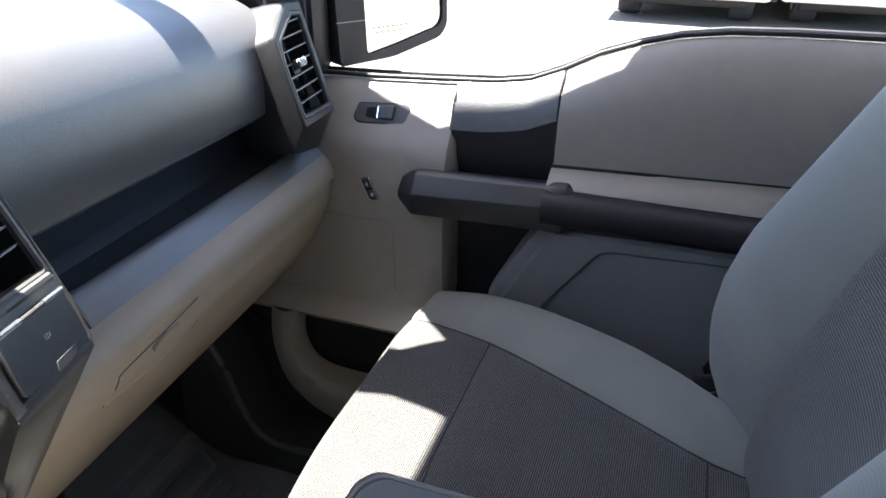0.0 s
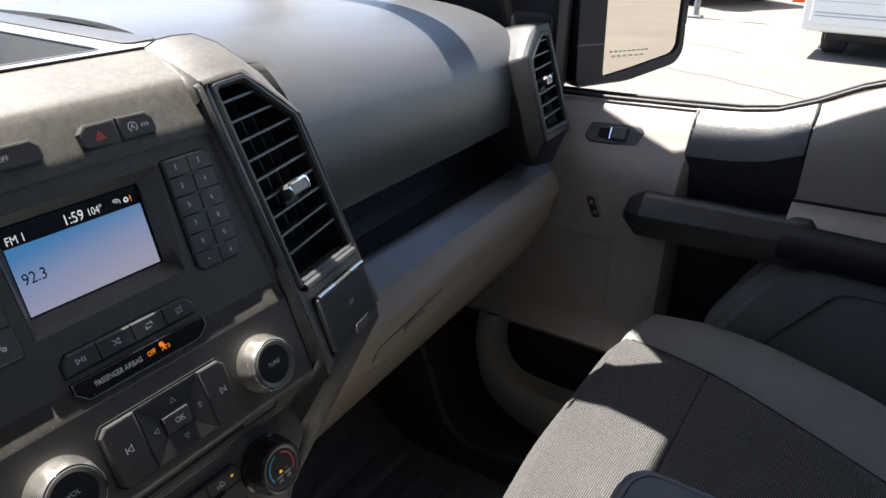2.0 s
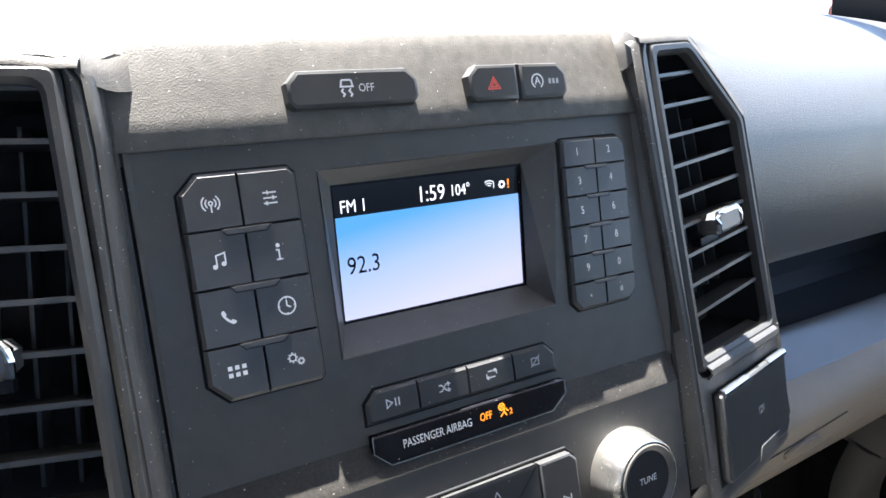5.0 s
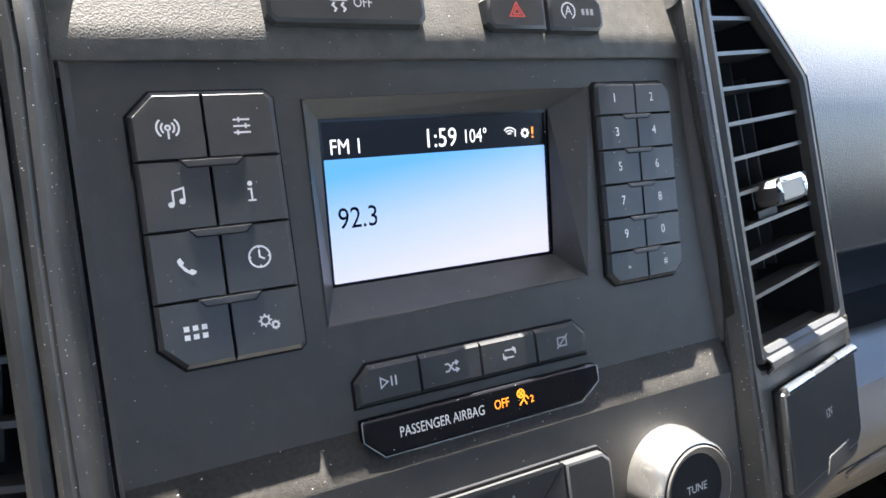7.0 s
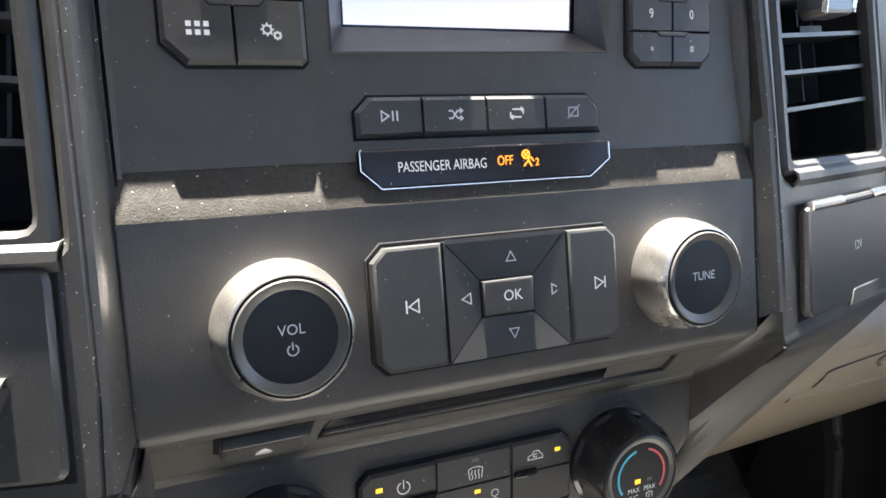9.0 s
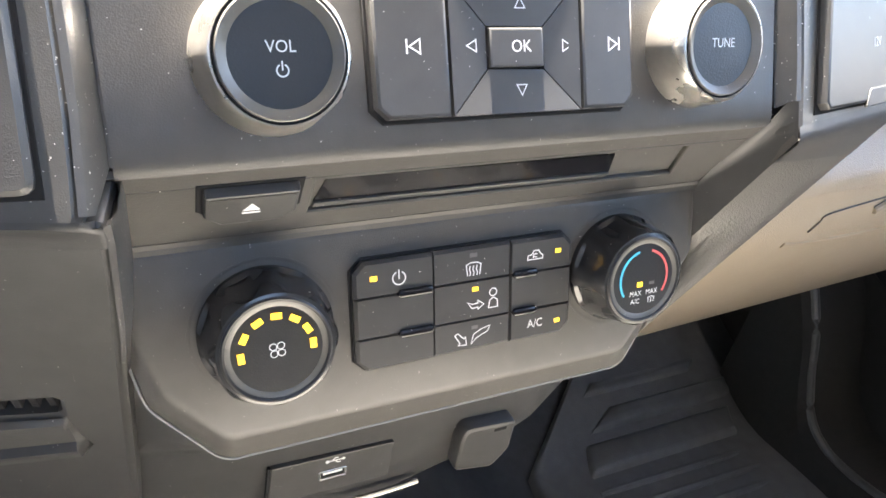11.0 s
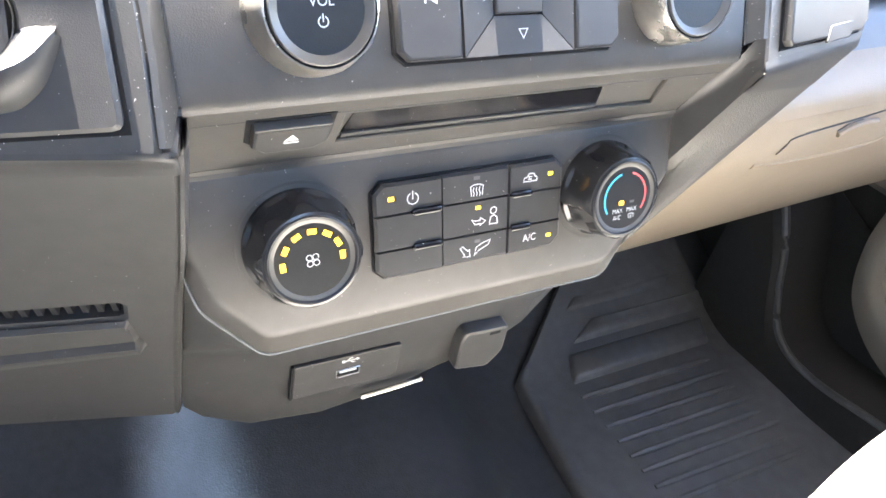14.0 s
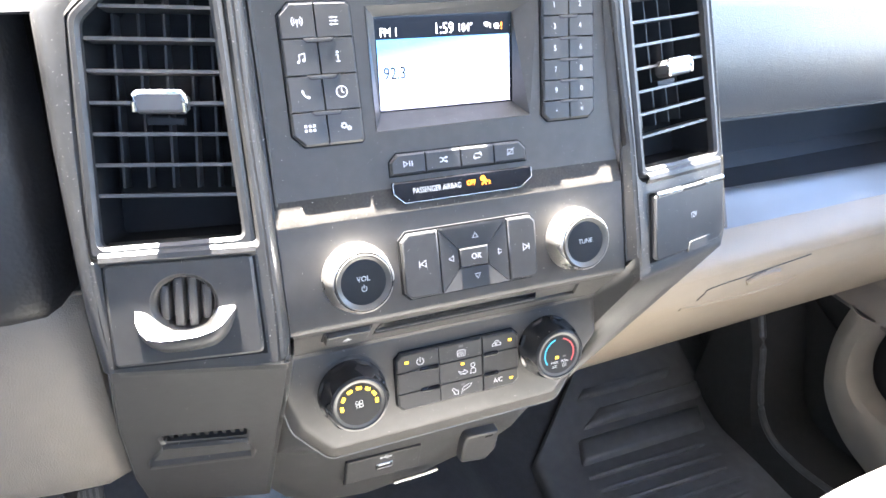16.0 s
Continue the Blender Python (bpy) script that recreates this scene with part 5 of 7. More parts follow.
part("bolster_face", skin([mixed(0.225 + 0.56 * i / 20, BOL_L[13:], BOL_R[13:]) for i in range(21)], 0.003), BEIGE, dash, "beige face below the ledge", 60)
LOW_L = smooth_line([(-0.009, -0.2225), (-0.007, -0.244), (-0.001, -0.266), (0.024, -0.318), (0.066, -0.380), (0.100, -0.418), (0.130, -0.430), (0.20, -0.425)])
LOW_R = smooth_line([(0.003, -0.212), (0.006, -0.234), (0.013, -0.257), (0.042, -0.315), (0.084, -0.375), (0.118, -0.412), (0.145, -0.424), (0.20, -0.420)])
part("lower_panel", skin([mixed(0.168 + 0.602 * i / 20, LOW_L, LOW_R) for i in range(21)], 0.003), BEIGE, dash, "beige glovebox panel")
# latch recess of the glovebox
def low_at(x, z):
    """A point of the glovebox panel at that place and height."""
    col = mixed(x, LOW_L, LOW_R)
    for p, q in zip(col, col[1:]):
        if q.z <= z <= p.z:
            return p.lerp(q, (p.z - z) / (p.z - q.z)) + Vector((0, -0.0006, 0))
    return col[0] + Vector((0, -0.0006, 0))


def on_low(pts, n=6):
    return [low_at(x, z) for x, z in smooth_line(pts, n)]


part("latch_slot", tube(on_low([(0.284, -0.253), (0.290, -0.245), (0.297, -0.239), (0.36, -0.232), (0.424, -0.2245)]), 0.0006, 6), CHEEK, dash)
part("latch_lip", tube([p + Vector((0, 0.0034, 0.0008)) for p in on_low([(0.268, -0.262), (0.30, -0.266), (0.36, -0.268), (0.405, -0.265), (0.424, -0.256)])], 0.0042, 10), BEIGE, dash)
part("latch_tab", tube(on_low([(0.344, -0.244), (0.356, -0.239), (0.372, -0.2365), (0.386, -0.238)]), 0.0028, 8), BEIGE, dash)
part("latch_shade", tube(on_low([(0.342, -0.2405), (0.352, -0.2355), (0.366, -0.2335)]), 0.0005, 6), CHEEK, dash)

# top of the dash behind the radio, with its open bin
TOP = panel(0, 0.0785, 0.1040, 90)
part("top_pad", ring_plate([(-232, 0), (152, 0), (152, 520), (-232, 520)], [rounded([(-118, 18), (96, 18), (92, 300), (-118, 300)], 10, 4)], -8, 0, TOP, 2.0), TOP_PAD, dash)
bm = bmesh.new()
loops(bm, [(rounded([(-117, 19), (95, 19), (91, 299), (-117, 299)], 10, 4), -1), (rounded([(-112, 26), (88, 26), (82, 292), (-112, 292)], 8, 4), -46), ], TOP, False, True)
part("bin", bm, PAD, dash, "open storage bin in the dash top")
# floor in a paler material than the bin walls, to read as sunlit
part("bin_floor", prism(rounded([(-111, 27), (87, 27), (81, 291), (-111, 291)], 8, 4), -45.8, -44, TOP), TOP_PAD, dash, "bin floor, paler than its walls for the sun on it")
part("bin_rim", strokes([rounded([(-119, 17), (97, 17), (93, 301), (-119, 301)], 10, 4)], 2.5, TOP, c1=0.8), CHARCOAL, dash)
part("speaker_strip", prism(trimmed(rect(120, 20, 150, 330), 6), -1, 1.6, TOP, 0.8), CHARCOAL, dash)
part("driver_pad", skin([[Vector((-0.225 - 0.5 * i / 10, y, z)) for y, z in PAD_L[:26]] for i in range(11)], 0.004), PAD, dash)
part("windscreen_seal", tube([(-0.76, 0.60, 0.09), (-0.3, 0.64, 0.112), (0.0, 0.65, 0.116), (0.3, 0.64, 0.110), (0.74, 0.60, 0.078)], 0.008), BLACK, dash)
part("cowl", block(-0.75, 0.59, -0.05, 0.72, 0.62, 0.06, 0.01), BLACK, dash)
part("dash_body", block(-0.70, 0.14, -0.36, 0.70, 0.58, 0.055, 0.01), DEEP, dash)

# driver's side, left of the stack
drv = thing("driver_knee_panel", (-0.30, 0.03, -0.34), "beige knee panel with dark cowl beside the centre stack", "dashboard panel")
K = [(0.02, -0.138), (0.012, -0.160), (0.010, -0.20), (0.016, -0.26), (0.028, -0.330), (0.05, -0.345)]
part("knee_panel", skin([[Vector((x, y + dy, z)) for y, z in smooth_line(K, 3)] for x, dy in ((-0.236, 0.028), (-0.245, 0.004), (-0.262, -0.004), (-0.30, -0.002), (-0.36, 0.006), (-0.40, 0.012))], 0.003), TAN_DOOR, drv, "warm grey knee panel")
COWL_EDGE = smooth_line([(-0.030, -0.136), (-0.033, -0.12), (-0.016, -0.06), (0.000, -0.02), (0.020, 0.045), (0.075, 0.075)], 4)
part("cowl_side", skin([[Vector((x, y + dy, z)) for y, z in COWL_EDGE] for x, dy in ((-0.2440, 0.050), (-0.2540, 0.026), (-0.2620, 0.016), (-0.282, 0.014), (-0.34, 0.018), (-0.60, 0.03))], 0.003), COWL, drv, "black grained instrument cowl", 50)
part("cowl_ledge", block(-0.42, 0.012, -0.1415, -0.242, 0.06, -0.1365, 0.002), CHARCOAL, drv)

# vent at the far end of the dash
FAR = panel(0.7285, 0.0160, -0.0250, 21, 6)
FAR_VENT = [(-45, -62), (38, -67), (60, 62), (36, 66), (-26, 38), (-37, 6)]
face = ring_plate(rounded([(-57, -77), (46, -81), (76, 80), (30, 83), (-39, 47), (-47, 4)], 4, 3), [rounded(inset(FAR_VENT, -4), 4, 3)], -10, 0, FAR, 2.0)
part("end_pod_face", face, GRIP, dash, "charcoal face of the end vent")
ring0 = [(-57, -77), (46, -81), (76, 80), (30, 83), (-39, 47), (-47, 4)]
ring1 = [(-70, -104), (2, -117), (80, 86), (26, 88), (-39, 46), (-47, -2)]
ring2 = [(-54, -100), (20, -114), (84, 92), (22, 92), (-39, 45), (-46, -10)]
ring3 = [(-20, -94), (30, -108), (84, 92), (22, 92), (-38, 45), (-42, -20)]
pod = loops(bmesh.new(), [(rounded(inset(ring0, 1.2), 5, 3), -1.5), (rounded(ring0, 5, 3), -4), (rounded(ring1, 6, 3), -24), (rounded(ring2, 6, 3), -58), (rounded(ring3, 6, 3), -120)], FAR, False, False)
part("end_pod", pod, GRIP, dash, "charcoal vent pod at the door", 40)
air_vent(FAR, FAR_VENT, [-46 + 17.3 * k for k in range(7)], 3, 0, "charcoal dash vent with silver tab beside the passenger door", at(FAR, 0, -70), [-20, 0, 20], 34, 20)

# ---- passenger door ----
door = thing("passenger_door", (0.80, -0.35, -0.75), "closed pickup door with warm grey trim and black pull", "car door")
SILL = [(0.16, -0.070), (0.06, -0.069), (-0.05, -0.066), (-0.15, -0.061), (-0.235, -0.056), (-0.285, -0.048), (-0.33, -0.030), (-0.38, -0.004), (-0.43, 0.014), (-0.48, 0.027), (-0.54, 0.035), (-0.62, 0.0385), (-0.72, 0.040), (-1.0, 0.041)]


def sill(y):
    for (y0, z0), (y1, z1) in zip(SILL, SILL[1:]):
        if y1 <= y <= y0:
            return z0 + (z1 - z0) * (y - y0) / (y1 - y0)
    return SILL[0][1] if y > 0 else SILL[-1][1]


# front part: ledge with the window switch, then the face with the map pocket
ys = [0.17 - 0.35 * i / 14 for i in range(15)]
rows = []
for y in ys:
    s = sill(y)
    k = max(0.0, min(1.0, (y + 0.18) / 0.05))
    rows.append([Vector((0.862, y, s - 0.004)), Vector((0.852, y, s - 0.003)), Vector((0.842, y, s - 0.012)), Vector((0.826, y, s - 0.040)), Vector((0.808, y, s - 0.066)), Vector((0.793, y, s - 0.083)), Vector((0.783, y, s - 0.104)), Vector((0.777, y, s - 0.15)), Vector((0.774, y, -0.28)), Vector((0.776, y, -0.38)), Vector((0.768, y, -0.415)), Vector((0.738, y, -0.436)), Vector((0.728, y, -0.442)), Vector((0.735, y, -0.452)), Vector((0.78, y, -0.456))])
rows.append([p + Vector((0.012 if i > 2 else 0.002, -0.008, 0)) for i, p in enumerate(rows[-1])])
rows.append([p + Vector((0.03 if i > 2 else 0.004, -0.004, 0)) for i, p in enumerate(rows[-1])])
part("front_trim", skin(rows, 0.004), TAN_DOOR, door, "warm grey plastic front trim")
DOOR = panel(0.7735, -0.03, -0.36, 0, -90)
# speaker panel groove on the lower front face (panel axis runs towards the rear)
part("speaker_groove", strokes([rounded([(-180, -88), (-80, 84), (-70, 90), (58, 90), (68, 80), (72, -88)], 14, 4)], 2.2, DOOR, c1=0.4), GREY_DOOR, door)
SW = panel(0.8235, -0.060, -0.1085, 32, -90)
PLATE = [(-41, -14), (-36, 9), (40, 14), (49, 7), (44, -17), (-32, -21)]
part("switch_gap", prism(rounded(inset(PLATE, -1.2), 6, 4), -3, 1.0, SW, 0.3), DEEP, door)
sp = part("switch_plate", prism(rounded(PLATE, 6, 4), -3, 1.6, SW, 0.8), CHARCOAL, door, "charcoal window switch plate")
part("switch_well", prism(trimmed([(-21, -12.5), (2, -14.5), (1, 5.5), (-21, 2.5)], 1.5), 0, 2.3, SW), DEEP, sp)
part("rocker", prism(rounded([(1.5, -14), (25, -13), (25.5, 9.5), (0, 5.5)], 3, 3), 0, 7.0, SW, 2.5), BUTTON, sp, "black window switch")
part("rocker_edge", prism([(-1.4, -13.6), (1.2, -13.8), (0.2, 5.6), (-2.4, 5.2)], 1, 6.8, SW, 0.5), CHROME, sp)
LK = panel(0.7755, -0.0640, -0.217, 4, -88)
LOCK = rounded([(-2.6, -20.5), (13.5, -17), (-3, 19), (-19.5, 14.5)], 3, 3)
lk = part("lock_switch", ring_plate(LOCK, [inset(LOCK, 2.6)], -2, 5, LK, 0.8), CHROME, door, "chrome rimmed lock switch")
part("lock_well", prism(inset(LOCK, 2.4), -2, 2.2, LK), DEEP, lk)
for p in ((-6.6, 6.5), (1.8, -9.0)):
    b2 = part("lock_key", prism(rounded([(p[0] - 1.6, p[1] - 7), (p[0] + 7, p[1] - 5.5), (p[0] + 1.0, p[1] + 7.2), (p[0] - 7.2, p[1] + 5.4)], 2, 2), 1, 4.6, LK, 1.0), BUTTON, lk)
    icon([arc(p[0], p[1] + 0.8, 1.4, 0, 180, 8), rect(p[0] - 1.8, p[1] - 2, p[0] + 1.8, p[1] + 0.6) + [(p[0] - 1.8, p[1] - 2)]], LK, 4.6, b2, 0.6)

# black pull column, its silver-grey top pad
rows = []
for y in [-0.178 - 0.156 * i / 10 for i in range(11)]:
    s = sill(y)
    rows.append([Vector((0.862, y, s - 0.004)), Vector((0.848, y, s - 0.002)), Vector((0.834, y, s - 0.010)), Vector((0.822, y, s - 0.030)), Vector((0.815, y, s - 0.050)), Vector((0.812, y, s - 0.062))])
part("pull_top", skin(rows, 0.003), PULL_CAP, door, "grained charcoal cap above the pull")
rows = []
for y in [-0.180 - 0.154 * i / 10 for i in range(11)]:
    s = sill(y)
    rows.append([Vector((0.8125, y, s - 0.0615)), Vector((0.812, y, s - 0.10)), Vector((0.818, y, -0.18)), Vector((0.826, y, -0.25)), Vector((0.824, y, -0.34)), Vector((0.82, y, -0.45))])
part("pull_column", skin(rows, 0.003), BLACK, door, "black recessed pull column")
for y in (-0.1805, -0.3350):
    line = smooth_line([(0.850, sill(y) - 0.001), (0.836, sill(y) - 0.006), (0.824, sill(y) - 0.022), (0.816, sill(y) - 0.045), (0.812, -0.125), (0.815, -0.165), (0.822, -0.22)], 5)
    part("column_edge", tube([(x, y, z) for x, z in line], 0.0022), BLACK, door)

# rear upper trim
def seam_z(y):
    """Height of the seam between the upper trim and the armrest ledge."""
    return -0.1515 + 0.040 * max(0.0, min(0.34, -0.335 - y))


ys = [-0.337 - 0.66 * i / 24 for i in range(25)]
rows = []
for y in ys:
    s, low = sill(y), seam_z(y)
    rows.append([Vector((0.862, y, s - 0.003)), Vector((0.850, y, s - 0.001)), Vector((0.841, y, s - 0.006)), Vector((0.828, y, s + (low - s) * 0.14)), Vector((0.815, y, s + (low - s) * 0.27)), Vector((0.807, y, s + (low - s) * 0.42)), Vector((0.803, y, s + (low - s) * 0.78)), Vector((0.803, y, low)), Vector((0.812, y, low - 0.003))])
part("rear_upper_trim", skin(rows, 0.004), TAN_DOOR, door, "warm grey padded upper trim")
# armrest: light ledge, dark pad, grey lower panel with its pocket
yy = [-0.335 - 0.665 * i / 16 for i in range(17)]
part("ledge", skin([[Vector((0.812, y, seam_z(y) - 0.003)), Vector((0.801, y, seam_z(y) - 0.0045)), Vector((0.778, y, seam_z(y) - 0.0145)), Vector((0.768, y, -0.173))] for y in yy], 0.003), TAN_DOOR, door, "warm grey ledge above the armrest")
part("ledge_gap", skin([[Vector((0.8022, y, seam_z(y) + 0.001)), Vector((0.7990, y, seam_z(y) - 0.003 - h))] for y, h in ((-0.335, 0.0005), (-0.475, 0.0005), (-0.515, 0.011), (-0.64, 0.011), (-0.80, 0.011), (-0.99, 0.011))], 0.001), DEEP, door)
part("armrest_fairing", skin([[Vector((0.8015, y, seam_z(y) - 0.006 - h)), Vector((0.776, y, seam_z(y) - 0.0125 - 0.3 * h)), Vector((0.7650, y, -0.1715))] for y, h in ((-0.336, 0.004), (-0.40, 0.008), (-0.47, 0.014), (-0.53, 0.020), (-0.56, 0.024))], 0.002), GREY_DOOR, door, "mid grey fairing behind the grab handle")
ARM = smooth_line([(0.772, -0.1725), (0.752, -0.174), (0.738, -0.182), (0.734, -0.198), (0.742, -0.216), (0.765, -0.222), (0.80, -0.222)], 3)
part("armrest", skin([[Vector((x, y, z)) for x, z in ARM] for y in yy], 0.003), BLACK, door, "black grained armrest pad")
rows = []
for y in [-0.262 - 0.738 * i / 20 for i in range(21)]:
    top = -0.226 if y < -0.33 else -0.226 - (y + 0.33) * 1.95
    rows.append([Vector((0.812, y, top)), Vector((0.780, y, top - 0.001)), Vector((0.770, y, top - 0.008)), Vector((0.768, y, min(top - 0.012, -0.30))), Vector((0.772, y, -0.42)), Vector((0.778, y, -0.50)), Vector((0.792, y, -0.60))])
part("lower_trim", skin(rows, 0.004), GREY_DOOR, door, "mid grey lower trim")
LOWP = panel(0.7675, -0.52, -0.33, 0, -90)
hollow = rounded([(-226, -120), (268, -120), (268, 84), (90, 82), (-96, 74), (-160, -15)], 14, 4)
part("pocket_rim", ring_plate(rounded([(-298, -134), (290, -134), (290, 104), (93, 103), (-166, 98), (-182, 76)], 8, 4), [hollow], -4, 9, LOWP, 5), GREY_DOOR, door)
part("pocket_recess", prism(inset(hollow, -2), -4, 3.6, LOWP), GREY_DOOR, door, "recessed dark grey pocket panel")
# grab handle: an angular bar in front of the column
GRAB = panel(0.742, -0.245, -0.200, 0, -90)
bm = bmesh.new()
rings = []
# along the bar: underside, edge between front and top facet, top, and how far it is set back
for a, under, edge, crown, back in ((-131, -22, -6, 11, 16), (-104, -38.5, -2.5, 26, 0), (-60, -37.5, -0.5, 27, 0), (0, -35, 3, 29, 0), (60, -33, 6, 31, 0), (92, -31.5, 8.5, 32.5, 0), (104, -32, 10, 36, -1), (120, -31, 11, 36.5, -1), (131, -27, 10, 32, 5)):
    rings.append([at(GRAB, a, b, c - back) for b, c in ((under, -44), (under + 1, -8), (under + 5, 0), (edge, 0), (edge + (crown - edge) * 0.85, -20), (crown, -32), (crown - 3, -48))])
vs = [[bm.verts.new(p) for p in r] for r in rings]
for r0, r1 in zip(vs, vs[1:]):
    for i in range(7):
        bm.faces.new((r0[i], r0[(i + 1) % 7], r1[(i + 1) % 7], r1[i]))
bm.faces.new(vs[0][::-1])
bm.faces.new(vs[-1])
bmesh.ops.bevel(bm, geom=bm.edges[:], offset=0.0018, segments=2, profile=0.5, affect="EDGES")
part("grab_handle", bm, GRIP, door, "blue-black angular grab handle", 28)
part("handle_mount", block(0.775, -0.372, -0.228, 0.82, -0.338, -0.172, 0.01), CHARCOAL, door)
# map pocket low at the front of the door: a curved frame round a dark opening
OUTER = smooth_line([(0.112, -0.44), (0.117, -0.48), (0.117, -0.52), (0.108, -0.57), (0.09, -0.608), (0.05, -0.645), (0.0, -0.668), (-0.10, -0.690), (-0.30, -0.70)], 3)
INNER = smooth_line([(0.062, -0.44), (0.072, -0.48), (0.073, -0.51), (0.066, -0.538), (0.05, -0.560), (0.02, -0.573), (-0.04, -0.577), (-0.12, -0.575), (-0.30, -0.57)], 3)
rows = []
for (y0, z0), (y1, z1) in zip(OUTER, INNER):
    rows.append([Vector((x, y0 + (y1 - y0) * t, z0 + (z1 - z0) * t)) for x, t in ((0.80, -0.1), (0.738, -0.02), (0.724, 0.08), (0.716, 0.35), (0.714, 0.65), (0.718, 0.9), (0.726, 1.0), (0.765, 1.05))])
part("pocket_frame", skin(rows, 0.003), TAN_DOOR, door, "warm grey curved pocket frame")
part("pocket_inside", block(0.772, -0.42, -0.70, 0.80, 0.14, -0.455, 0.004), BLACK, door)
part("door_shell", block(0.83, -1.05, -0.85, 0.90, 0.40, -0.10, 0.01), PAINT, door)
seal = [(0.852, y, z + 0.0035) for y, z in SILL]
part("window_seal", tube(seal, 0.0034), BLACK, door, "black rubber window seal")
part("outer_seal", tube([(0.884, y, z - 0.001) for _, y, z in seal], 0.003), BLACK, door)
part("outer_sill", skin([[Vector((0.886, y, z)), Vector((0.905, y, z - 0.008)), Vector((0.915, y, z - 0.06)), Vector((0.905, y, -0.4))] for _, y, z in seal], 0.003), PAINT, door)
part("sail_corner", skin([[Vector((0.82, 0.16, -0.08)), Vector((0.84, 0.30, -0.06))], [Vector((0.80, 0.12, 0.03)), Vector((0.80, 0.32, 0.05))], [Vector((0.78, 0.14, 0.14)), Vector((0.77, 0.33, 0.16))]], 0.012), BLACK, door)

# ---- wing mirror ----
mirror = thing("wing_mirror", (1.05, 0.03, -0.10), "black towing mirror outside the passenger door", "wing mirror")
GLASS = panel(0.928, 0.005, -0.043, 2, -33)
shape = rounded([(-3, -6), (60, 6), (140, 24), (150, 36), (150, 120), (150, 250), (-8, 250)], 8, 4)
hull = rounded([(-58, -22), (50, -18), (148, 4), (164, 24), (164, 110), (164, 268), (-66, 268)], 16, 4)
bm = bmesh.new()
loops(bm, [(inset(hull, 40), -140), (inset(hull, 8), -80), (hull, -30), (hull, -2), (inset(hull, 3), 4)], GLASS, True, False)
part("housing", bm, BLACK, mirror, "black mirror housing")
part("glass_frame", ring_plate(inset(hull, 3), [inset(shape, -1)], -4, 4, GLASS), BLACK, mirror)
part("housing_seam", strokes([[(-60, 48), (-5, 48)]], 1.6, GLASS, c1=4.4), GREY_DOOR, mirror)
LOOKING = material("mirror_glass", (0.66, 0.62, 0.55), 0.02, metal=1.0, vary=0.0)
part("mirror_glass", prism(shape, -3, -1.0, GLASS), LOOKING, mirror, "mirror glass", smooth=0)
for r, (a0, a1) in enumerate(((10, 92), (14, 84))):
    for i in range(9 if r == 0 else 6):
        w = (a1 - a0) / (9 if r == 0 else 6)
        part("print_bar", spots([rect(a0 + i * w, 32 - 8 * r, a0 + i * w + w * 0.72, 34.8 - 8 * r)], GLASS, -0.8), BROWN_PRINT, mirror, smooth=0)
part("arm", block(0.83, 0.06, -0.04, 0.94, 0.14, 0.06, 0.015), BLACK, mirror)
part("arm_base", block(0.835, 0.05, -0.075, 0.90, 0.20, 0.16, 0.02), BLACK, mirror)

# ---- seat ----
seat = thing("passenger_seat", (0.47, -0.40, -0.70), "grey cloth passenger seat with dark woven inserts", "car seat")


def along(h, table):
    """A smooth value at height h from (height, value) pairs."""
    for (h0, v0), (h1, v1) in zip(table, table[1:]):
        if h <= h1:
            t = (h - h0) / (h1 - h0)
            return v0 + (v1 - v0) * t
    return table[-1][1]


SEAM_X = [(-0.1, 0.675), (0.02, 0.664), (0.19, 0.632), (0.44, 0.573), (0.67, 0.513), (1.0, 0.47)]
EDGE_X = [(-0.1, 0.735), (0.0, 0.745), (0.12, 0.757), (0.3, 0.742), (0.48, 0.715), (0.58, 0.685), (0.68, 0.64), (1.0, 0.60)]


def cushion_point(u, v):
    """u across from the console side to the door, v from the front edge to the backrest."""
    mid, out = along(v, SEAM_X), along(v, EDGE_X)
    x = 0.165 + (mid - 0.165) * u / 0.8 if u < 0.8 else mid + (out - mid) * (u - 0.8) / 0.2
    edge = 0.052 * max(0, 1 - u / 0.47) ** 2 + 0.03 * max(0, (u - 0.72) / 0.28) ** 3
    y = -0.182 - edge - 0.60 * v
    side = max(0, (u - 0.80) / 0.20) if u > 0.8 else max(0, (0.14 - u) / 0.14)
    bol = math.sin(min(1, side * 1.15) * math.pi * 0.62) if side > 0 else 0
    z = -0.376 + 0.020 * math.sin(min(1, v * 3.2) * math.pi * 0.5) - 0.030 * v + 0.026 * bol * (1 - 0.6 * max(0, v - 0.4))
    if side > 0.72:
        z -= 0.16 * ((side - 0.72) / 0.28) ** 2
    return Vector((x, y, z))


def cushion_rows(u0, u1, v0, v1, nu, nv, lift=0.0, roll=False):
    rows = []
    for i in range(nu + 1):
        u = u0 + (u1 - u0) * i / nu
        row = []
        if roll:
            p = cushion_point(u, 0)
            for a in (90, 65, 42, 22, 8):
                row.append(Vector((p.x, p.y + 0.045 * math.sin(radians(a)) - 0.006, p.z - 0.10 * (1 - math.cos(radians(a))) - (0.05 if a == 90 else 0))))
        for j in range(nv + 1):
            v = v0 + (v1 - v0) * j / nv
            p = cushion_point(u, v)
            du, dv = min(u - u0, u1 - u) * 0.625, min((v - v0) if not roll else 9, v1 - v) * 0.6
            puff = 0.006 * (1 - math.exp(-max(0, du) / 0.010)) * (1 - math.exp(-max(0, dv) / 0.010))
            row.append(p + Vector((0, 0, puff + lift)))
        rows.append(row)
    return rows


